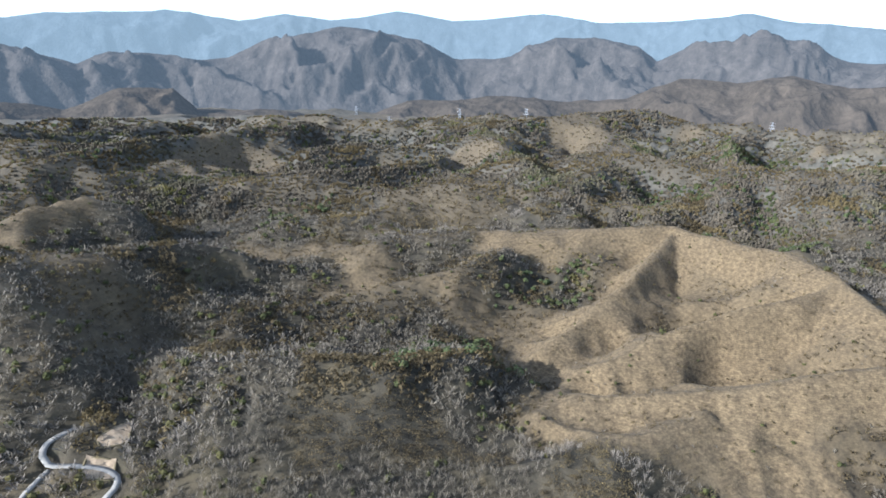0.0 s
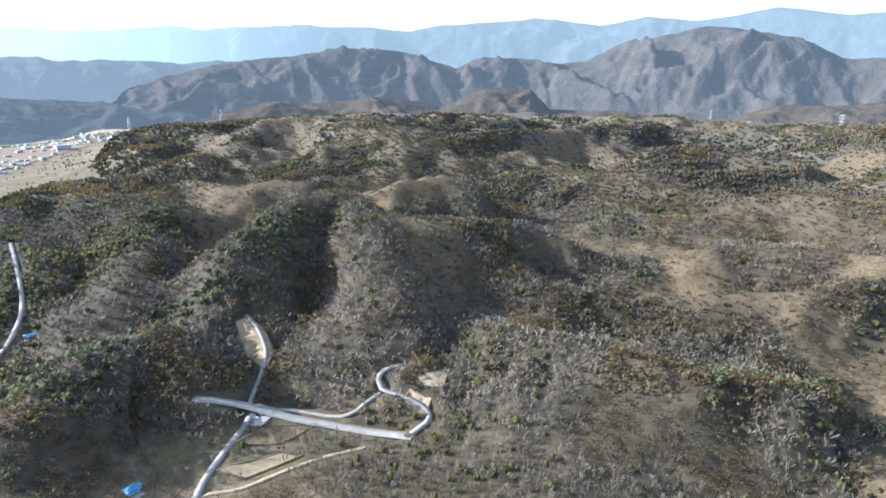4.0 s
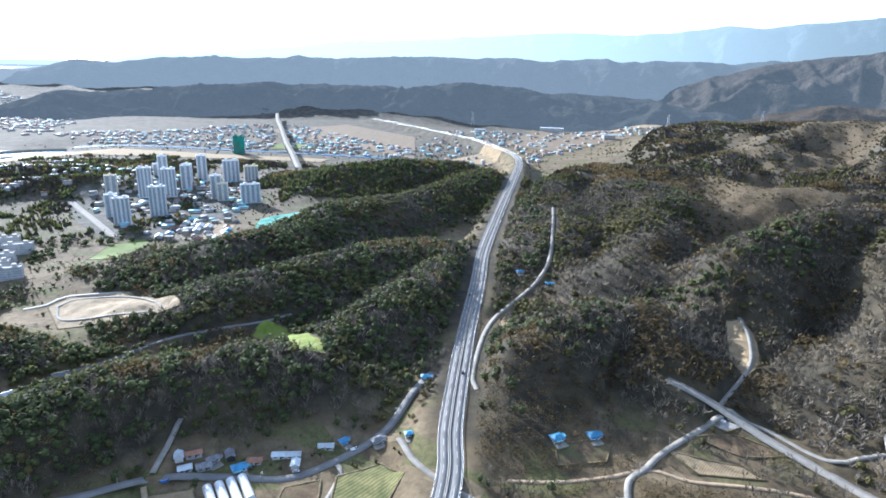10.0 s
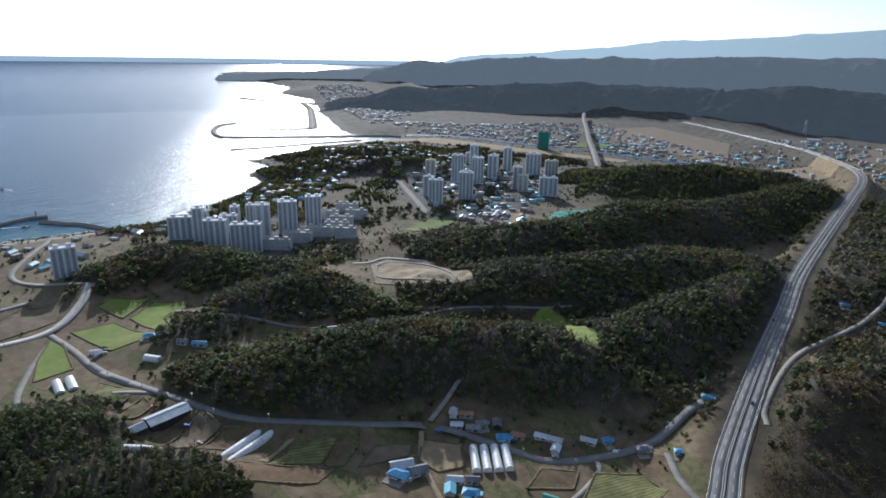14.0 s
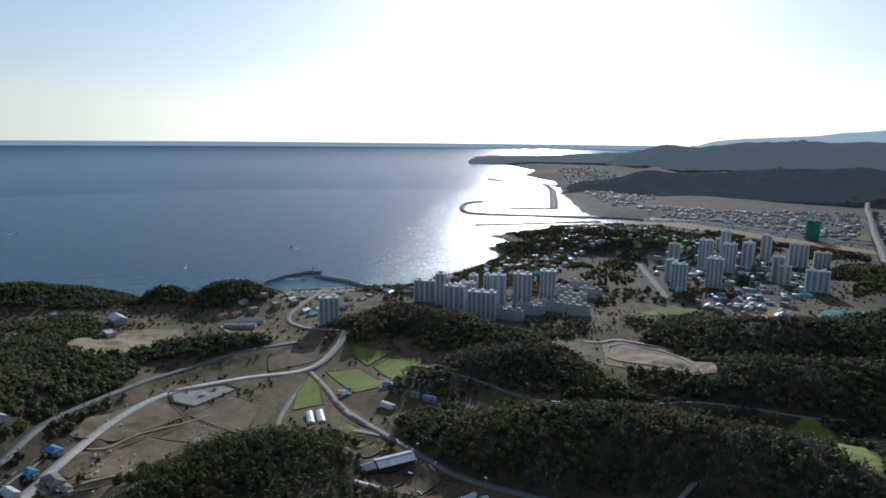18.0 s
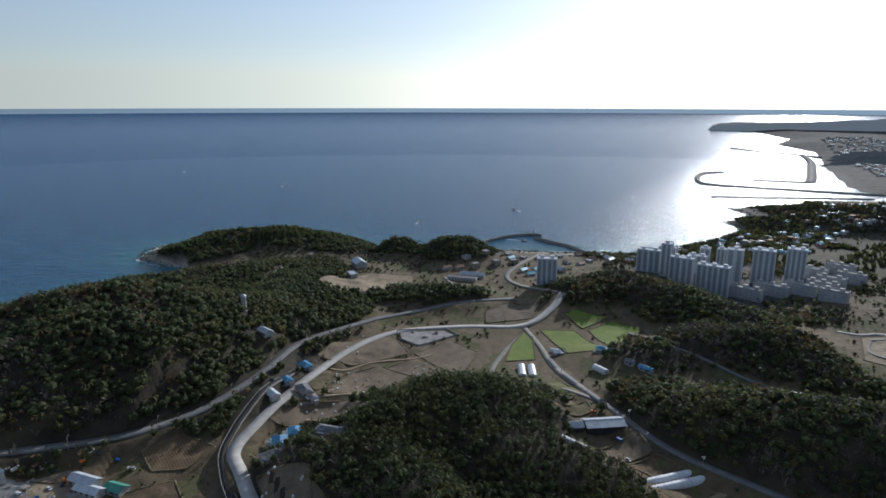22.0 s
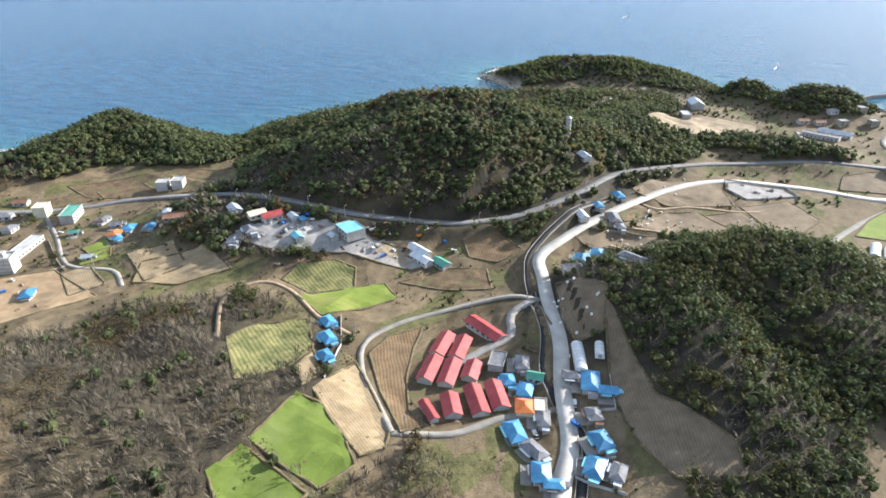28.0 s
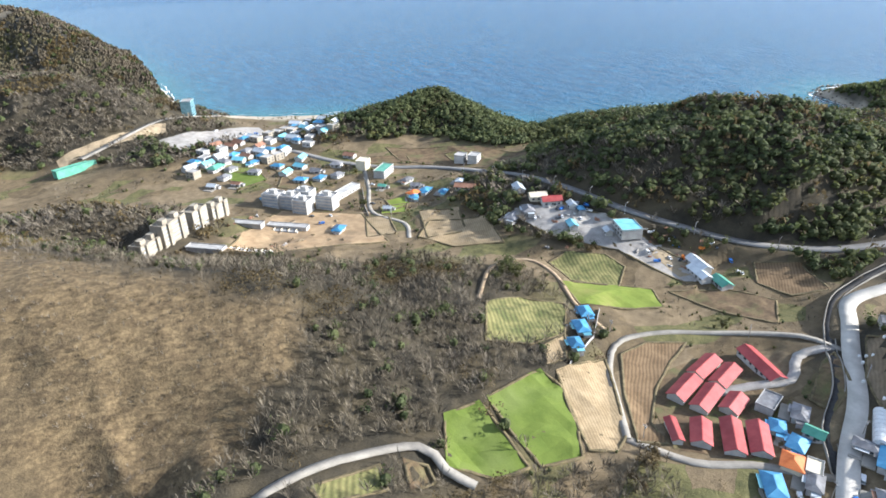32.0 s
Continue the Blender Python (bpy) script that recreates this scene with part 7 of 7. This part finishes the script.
# heaps of rubble and stacked material in the yards
def heap(x, y, turn, l, w, h, material, label, seed):
    rr = np.random.default_rng(seed)
    thing = tagged(new("material_heap"), label, "heap", "heaps")
    for k in range(5):
        s = core(1.0, -0.15, 0.5, rr, False)
        bm = bmesh.new()
        f = rr.uniform(0.5, 1.0)
        ox, oy = rr.uniform(-0.3, 0.3) * l, rr.uniform(-0.3, 0.3) * w
        for t in s:
            bm.faces.new([bm.verts.new((p[0] * l * f * 0.6 + ox, p[1] * w * f * 0.6 + oy, p[2] * h * 2 * f)) for p in t])
        bmesh.ops.remove_doubles(bm, verts=bm.verts[:], dist=0.001)
        part("lump", bm, material, thing)
    stand(thing, x, y, turn, 0.3, 2)


rnd = random.Random(12)
for k in range(34):
    cx, cy, rx, ry = ((-352, -218, 10, 22), (-318, -300, 16, 18), (-165, -415, 40, 30), (-140, -425, 40, 30), (-590, 25, 10, 18))[k % 5]
    heap(cx + rnd.uniform(-rx, rx), cy + rnd.uniform(-ry, ry), rnd.uniform(0, 180), rnd.uniform(3, 8), rnd.uniform(2, 5), rnd.uniform(0.8, 2.2), (RUSTROOF, GREYWALL, YARD, SCRUB, GREYYARD)[k % 5],
         ("rusty heap of scrap in a yard", "grey heap of broken cement", "heap of orange earth on a site", "heap of brown spoil and brush", "heap of grey gravel in a yard")[k % 5], k)

# boundary walls round the farmyards
def wall_round(label, *pts):
    thing = tagged(new("boundary_wall"), label, "wall", "yard walls")
    for (x1, y1), (x2, y2) in zip(pts, pts[1:]):
        ln = rounded([(x1, y1), (x2, y2)], 5)
        z = height(ln[:, 0], ln[:, 1])[0]
        obj("wall_run", strip("wall_run", ln, -0.15, 0.15, z + 1.6, 2.4), GREYWALL, thing)


wall_round("grey cement yard wall round the blue farmhouses", (-262, -36), (-240, -28), (-236, -44))
wall_round("grey cement yard wall beside the canal road", (-212, -22), (-206, -38), (-196, -36), (-194, -14))
wall_round("grey cement wall below the blue-roofed row", (-255, -198), (-226, -178), (-196, -168))
wall_round("dark wall round the gravel yard in the paddies", (-604, 0), (-609, 52), (-592, 62), (-564, 20), (-580, 2), (-604, 0))
wall_round("grey wall along the village lane", (-256, -478), (-236, -440), (-228, -420))


# scrap and stacks in the workshop yards and on the building site, parked vehicles beside them
for k, (x, y) in enumerate(((-292, -302), (-309, -303), (-301, -290), (-313, -291), (-323, -292), (-301, -266), (-290, -275), (-123, -457), (-129, -459), (-139, -465), (-146, -469), (-152, -471), (-115, -422), (-140, -411), (-147, -406), (-338, -271), (-353, -239), (-353, -230), (-359, -226), (-333, -231), (-336, -222), (-338, -207), (-364, -209), (-370, -205), (-326, -284), (-321, -292), (-349, -225))):
    heap(x, y, 40 * k, 4 + k % 4, 3 + k % 2, 1.0 + 0.3 * (k % 4), (RUSTROOF, GREYWALL, SCRUB, RUSTROOF, GREYYARD)[k % 5],
         ("rusty heap of scrap in a yard", "grey heap of broken cement", "heap of brown spoil and brush", "rusty heap of scrap in a yard", "heap of grey gravel in a yard")[k % 5], 60 + k)
for x, y in ((-157, -441), (-95, -426), (-120, -404)):
    slab = tagged(new("foundation"), "long bare cement foundation on the building site", "foundation", "foundations")
    part("slab", box(bmesh.new(), 0, 0, -0.5, 34, 5.5, 1.1), GREYWALL, slab)
    for j in range(6):
        part("cross_wall", box(bmesh.new(), j * 6.2 - 15.5, 0, 0.604, 0.4, 5.0, 1.1), CREAMWALL, slab)
    stand(slab, x, y, 131, 0.3)
for k, (x, y) in enumerate(((-359, -223), (-361, -221), (-359, -217), (-354, -235), (-373, -199), (-373, -195), (-343, -287), (-341, -282), (-341, -295), (-349, -206), (-374, -184), (-365, -172), (-306, -311), (-317, -291), (-327, -297), (-306, -304), (-203, -440), (-190, -449), (-190, -431), (-203, -718), (-211, -708), (-226, -703), (-243, -700), (-232, -688))):
    park(k % len(models), x, y, 35 + 37 * k)

# ---- single trees that stand clear of the woods ----
def lone_tree(label, seed, tall, broad, leaf, leafy):
    r = np.random.default_rng(seed)
    thing = tagged(new("tree"), label, "tree", "single trees")
    part("trunk", cyl(bmesh.new(), 0, 0, -0.6, 0.028 * tall, 0.012 * tall, tall * 0.7 + 0.6, 7), BARK, thing)
    for k in range(4):
        a, z = k * 1.6 + r.uniform(0, 0.8), tall * r.uniform(0.3, 0.55)
        part("limb", beam(bmesh.new(), (0, 0, z), (math.cos(a) * broad * 0.32, math.sin(a) * broad * 0.32, z + tall * 0.22), 0.012 * tall), BARK, thing)
    shape = np.concatenate([core(broad * 0.75, tall * 0.3, tall * 0.85, r, False), leaf_cloud(150, broad, tall * 0.25, tall, 0.5, False, r)]) if leafy else spray(60, tall, broad, r, 0.16)
    co = shape.reshape(-1, 3)
    me = raw_mesh("crown", co, np.arange(len(co)).reshape(-1, 3))
    obj("crown", me, leaf, thing)
    return thing


kinds = [lone_tree("dark green pine standing clear of the woods", 1, 8, 6, PINE, True), lone_tree("broad green tree beside a field", 2, 7, 6.5, OLIVE, True),
         lone_tree("leafless grey tree beside a lane", 3, 8, 6, TWIGS, False), lone_tree("yellowing tree among the farm plots", 4, 5.5, 5, RUSSET, True)]
placed = [False] * 4
rnd = random.Random(31)
spots = [(0, -236 + rnd.uniform(-14, 14), -262 + rnd.uniform(-10, 10)) for _ in range(16)]
spots += [(rnd.choice((1, 3, 0)), -308 + rnd.uniform(-6, 6), -258 + rnd.uniform(-16, 16)) for _ in range(8)]
spots += [(rnd.choice((1, 2, 2)), -262 + rnd.uniform(-50, 40), -105 + rnd.uniform(-44, -30)) for _ in range(10)]
spots += [(rnd.choice((2, 2, 3)), -172 + rnd.uniform(-26, 20), -106 + rnd.uniform(-8, 6)) for _ in range(14)]
spots += [(rnd.choice((0, 1, 2)), -250 + rnd.uniform(-60, 40), -480 + rnd.uniform(-60, 60)) for _ in range(16)]
spots += [(rnd.choice((0, 1, 3)), -180 + rnd.uniform(-80, 60), 300 + rnd.uniform(-40, 50)) for _ in range(16)]
spots += [(rnd.choice((0, 0, 1)), -480 + rnd.uniform(-60, 60), -690 + rnd.uniform(-10, 50)) for _ in range(8)]
spots += [(0, -590 + 12 * k + rnd.uniform(-4, 4), -505 + 7 * k + rnd.uniform(-4, 4)) for k in range(8)]
spots += [(rnd.choice((1, 3)), -130 + rnd.uniform(-10, 40), 395 + rnd.uniform(-30, 40)) for _ in range(8)]
for k, x, y in spots:
    p, q = np.array([x]), np.array([y])
    if any(abs(x - a) < b and abs(y - c) < b for a, c, b in BUILT) or any(inside(p, q, f)[0] for f in FIELDS) or any(nearest_on(p, q, pts)[0][0] < w / 2 for pts, w in ROADS) or not inside(p, q, LAND)[0]:
        continue
    m = pose(x, y, float(height(p, q)[0][0]), 0, 0, rnd.uniform(0, 360)) @ Matrix.Scale(rnd.uniform(0.7, 1.2), 4)
    if placed[k]:
        copy_thing(kinds[k], m)
    else:
        kinds[k].matrix_basis, placed[k] = m, True

# ---- woods ----
r = np.random.default_rng(3)
KINDS = {
    "pine": (PINE, [tuft(5.4, 5.6, 6, r) for _ in range(6)], [np.concatenate([core(4.4, 0.8, 4.6, r, False), leaf_cloud(40, 5.2, 1.0, 5.8, 0.46, False, r)]) for _ in range(5)],
             [np.concatenate([core(5.8, 0.2, 4.8, r, False)[8:], leaf_cloud(7, 5.6, 1.4, 5.6, 1.1, False, r)]) for _ in range(5)]),
    "bare": (TWIGS, [tuft(5.2, 4.6, 5, r) for _ in range(6)], [spray(22, 6.0, 5.4, r, 0.17) for _ in range(5)], [spray(12, 5.4, 6.4, r, 0.4) for _ in range(4)]),
    "russet": (RUSSET, [tuft(5.0, 3.8, 5, r) for _ in range(5)], [leaf_cloud(36, 4.8, 0.3, 4.2, 0.4, False, r) for _ in range(4)], [leaf_cloud(13, 5.8, 0.2, 4.4, 1.0, False, r) for _ in range(4)]),
    "olive": (OLIVE, [tuft(5.2, 4.8, 5, r) for _ in range(5)], [np.concatenate([core(3.8, 0.5, 4.2, r, False), leaf_cloud(34, 4.8, 0.8, 5.0, 0.42, False, r)]) for _ in range(4)],
              [np.concatenate([core(5.4, 0.2, 4.4, r, False)[8:], leaf_cloud(8, 5.6, 0.8, 5.0, 1.0, False, r)]) for _ in range(4)]),
}


def plant(name, label, material, shapes, x, y, z, size, tall):
    """Many crowns as one mesh."""
    chunks = []
    pick, spin = rng.integers(0, len(shapes), len(x)), rng.uniform(0, 2 * np.pi, len(x))
    for k, shape in enumerate(shapes):
        m = pick == k
        if not m.any():
            continue
        c, s, f = np.cos(spin[m]), np.sin(spin[m]), size[m]
        p = shape.reshape(-1, 3)
        px = (p[None, :, 0] * c[:, None] - p[None, :, 1] * s[:, None]) * f[:, None] + x[m][:, None]
        py = (p[None, :, 0] * s[:, None] + p[None, :, 1] * c[:, None]) * f[:, None] + y[m][:, None]
        pz = p[None, :, 2] * tall[m][:, None] + z[m][:, None]
        chunks.append(np.stack([px, py, pz], -1).reshape(-1, 3))
    if not chunks:
        return
    co = np.concatenate(chunks)
    me = raw_mesh(name, co, np.arange(len(co)).reshape(-1, 3))
    me.materials.append(material)
    tagged(new(name, me), label, "woods", kind="stuff")


def candidates():
    xs, ys, ss = [], [], []
    rad = 165.0
    while rad < 2450:
        gap = 4.3 if rad < 400 else 5.2 if rad < 1000 else rad * 0.0047
        n = int(rad * radians(296) / gap)
        a = radians(-111) + (np.arange(n) + rng.uniform(-0.45, 0.45, n)) * radians(296) / n
        q = rad + rng.uniform(-0.5, 0.5, n) * gap
        xs.append(-q * np.sin(a)), ys.append(q * np.cos(a)), ss.append(np.full(n, gap / 4.6))
        rad += gap
    return np.concatenate(xs), np.concatenate(ys), np.concatenate(ss)


x, y, wide = candidates()
ok = inside(x, y, LAND) & (nearest_on(x, y, COAST)[0] > 9)
x, y, wide = x[ok], y[ok], wide[ok]
# woods that reach down to the roads of the plain
WOODED = [[(-418, 166), (-346, 184), (-309, 223), (-256, 271), (-274, 318), (-252, 328), (-229, 304), (-213, 319), (-198, 350), (-170, 354), (-156, 342), (-142, 362),
           (-139, 394), (-130, 436), (-118, 520), (-150, 620), (-300, 620), (-470, 330)],
          [(-58, 250), (-74, 420), (-108, 640), (-60, 780), (320, 780), (320, 330), (80, 230)]]
blocked = np.zeros(len(x), bool)
for pts, w in ROADS:
    px, py = [p[0] for p in pts], [p[1] for p in pts]
    m = (x > min(px) - w) & (x < max(px) + w) & (y > min(py) - w) & (y < max(py) + w)
    if m.any():
        blocked[m] |= nearest_on(x[m], y[m], pts)[0] < w / 2 + 2.5
for poly in FIELDS:
    px, py = [p[0] for p in poly], [p[1] for p in poly]
    m = (x > min(px)) & (x < max(px)) & (y > min(py)) & (y < max(py))
    if m.any():
        blocked[m] |= inside(x[m], y[m], poly)
for bx, by, br in BUILT:
    blocked |= (np.abs(x - bx) < br) & (np.abs(y - by) < br)
z, hilly = height(x, y)
bare = ground_shape(x, y)[1][:, 0]
patch = fractal(x, y, 130, 3, 91)
thin = fractal(x, y, 45, 2, 97)
density = np.where(hilly > 0.5, 0.93, 0.06 + 0.16 * (thin > 0.6) + 0.1 * ((x < -560) & (y > 300) & (y < 1300)) + 0.3 * ((x < -620) & (y < 60)) + 0.5 * ((x > -75) & (y > 240) & (y < 760))) * (1 - 0.72 * bare) * (0.6 + 0.4 * smooth(0.28, 0.42, thin)) 
farmland = (hilly <= 0.5) & (x > -430) & (x < -60) & (y < 120) & (y > -620)
density = np.where(farmland, 0.5 * smooth(0.36, 0.56, thin), density)
copse = inside(x, y, [(-98, -124), (-128, -130), (-158, -119), (-182, -98), (-172, -84), (-158, -70), (-120, -84)])
density = np.where(copse, 0.9, density)
density = np.where((bare > 0.4) & (x > -170) & (y < -150), 0.62, density)
wooded = np.zeros(len(x), bool)
for poly in WOODED:
    wooded |= inside(x, y, poly) & (hilly <= 0.5)
wooded |= (x < -560) & (y > 300) & (y < 1350) & (hilly <= 0.5) & (fractal(x, y, 90, 2, 131) > 0.46)
estate = inside(x, y, [(-640, 400), (-560, 720), (-600, 980), (-720, 1150), (-930, 1120), (-930, 860), (-860, 480), (-840, 340)])
density = np.where(estate, 0.3 * (thin > 0.42), density)
density = np.where(wooded & ~estate, 0.85 * smooth(0.2, 0.34, thin), density)
density = np.where((np.hypot(x, y) > 2150) & (y > 1300), 0.0, density)
ok = ~blocked & (rng.uniform(size=len(x)) < density)
x, y, z, hilly, wide, patch, bare = x[ok], y[ok], z[ok], np.where(wooded | copse, 0.8, hilly)[ok], wide[ok], patch[ok], bare[ok]
farmland, copse = farmland[ok] & ~copse[ok], copse[ok]
rr = np.hypot(x, y)
# evergreen by the coast and the town, leafless inland with green in the dells
coastal = smooth(-20, -110, x) * (y > -460) * 1.0
north = smooth(-330, -420, y) * smooth(-330, -260, x)
evergreen = np.clip(coastal * (0.40 + 0.9 * (patch - 0.35)) * (1 - north), 0, 1)
evergreen = np.where((x < -300) & (y < 150) & (hilly > 0.5), 0.82 - 0.5 * smooth(0.48, 0.64, patch), evergreen)
evergreen = np.where((x < -380) & (y < -440), 0.95, evergreen)
evergreen = np.where((x > -260) & (y < -120), 0.06, evergreen)
evergreen = np.maximum(evergreen, 0.4 * smooth(0.62, 0.74, patch) * (1 - coastal))
crest = crests(x, y)
evergreen = np.maximum(evergreen, 0.4 * (1 - smooth(0.08, 0.25, crest)) * (x > 0) * (rr > 500))
evergreen *= np.where((rr > 1300) & (y > 300), 0.45, 1.0)
evergreen *= np.where((x > -330) & (y > 150), 0.5, np.where(y > 150, 0.8, 1.0))
dice, tone = rng.uniform(size=len(x)), fractal(x, y, 60, 2, 103)
kind = np.where(dice < evergreen, 0, np.where(tone > 0.62, 2, np.where((tone < 0.33) & (dice > 0.5), 3, np.where(dice > 0.93, 3, 1))))
kind = np.where((bare > 0.4) & (dice < 0.75), 2, kind)
kind = np.where((kind == 3) & (x > -260) & (y < -120) & (dice > 0.3), np.where(dice > 0.6, 1, 2), kind)
dale = nearest_on(x, y, YELLOW_DALE)[0] + 50 * (tone - 0.5) < 42
kind = np.where(dale, np.where(dice < 0.12, 3, np.where(dice < 0.75, 2, 1)), kind)
kind = np.where((kind == 3) & (x > -40) & (y < 760) & (rng.uniform(size=len(x)) < 0.6), np.where(dice > 0.5, 2, 1), kind)
kind = np.where(copse, np.where(dice < 0.85, 1, 2), np.where(farmland, np.where(dice < 0.4, 2, np.where(dice < 0.75, 1, np.where(dice < 0.88, 3, 0))), kind))
stubble = (bare > 0.4) & (x > -170) & (y < -150)
kind = np.where(stubble, np.where(dice < 0.75, 1, 2), kind)
size = rng.uniform(0.7, 1.25, len(x)) * np.where(farmland, 0.85, 1.0) * np.where(hilly > 0.5, 1.0, 0.62) * (1 - 0.6 * bare)
near = rr < 430
for k, name in enumerate(KINDS):
    leaves, far, fine, rough = KINDS[name]
    label = {"pine": "dark green pine woods on the hillsides", "bare": "leafless grey-brown trees on the slopes",
             "russet": "russet scrub and dry-leaved trees", "olive": "olive and yellowing trees among the woods"}[name]
    for half, shapes in ((near, fine), (~near & (rr < 1000), rough), (rr >= 1000, far)):
        m = (kind == k) & half
        # far leafless crowns take the twig colour with shade mixed in
        material = CANOPY if shapes is far and name == "bare" else leaves
        plant(name + "_woods", label, material, shapes, x[m], y[m], z[m] - 0.3, size[m] * wide[m] ** 0.95 * np.where(hilly[m] > 0.5, np.where(rr[m] < 1000, 1.4, 1.35), 1.0), size[m] * wide[m] ** 0.4 * np.where(hilly[m] > 0.5, 1.3, 1.0))

# ---- surf and rocks along the shore ----
shore_line = rounded([(p[0], p[1]) for p in COAST[3:33]], 5)
tang = np.gradient(shore_line, axis=0)
tang /= np.linalg.norm(tang, axis=1)[:, None] + 1e-9
out = np.stack([tang[:, 1], -tang[:, 0]], 1)
sea_side = np.where(inside(*(shore_line + out * 6).T, LAND), -1, 1)[:, None] * out
for k, (off, broad) in enumerate(((3.0, 3.2), (11.0, 1.6))):
    edge = fractal(shore_line[:, 0], shore_line[:, 1], 22, 3, 201 + k)
    a = shore_line + sea_side * (off + 9 * (edge - 0.5))[:, None]
    b = a + sea_side * (broad * np.clip(2.6 * edge - 0.7, 0.03, 2))[:, None]
    n = len(a)
    co = np.concatenate([np.c_[a, np.full(n, 0.25)], np.c_[b, np.full(n, 0.12)]])
    i = np.arange(n - 1)
    me = raw_mesh("surf", co, np.stack([i, i + 1, n + i + 1, n + i], 1))
    me.materials.append(FOAM)
    tagged(new("surf", me), "thin white surf along the shore", "surf", kind="stuff")
rocks = []
for k in range(0, len(shore_line), 1):
    px, py = shore_line[k]
    if py < -480 and px > -600:
        continue
    for _ in range(3):
        d = rng.uniform(-6, 9)
        rocks.append((px + sea_side[k, 0] * d + rng.uniform(-4, 4), py + sea_side[k, 1] * d + rng.uniform(-4, 4), rng.uniform(0.7, 3.2)))
rx, ry, rs = (np.array(v) for v in zip(*rocks))
plant("shore_rocks", "dark broken rocks along the waterline", ROCK, [core(2.0, -0.6, 0.8, r, False) for _ in range(4)], rx, ry, np.maximum(height(rx, ry)[0], -0.4), rs, rs)
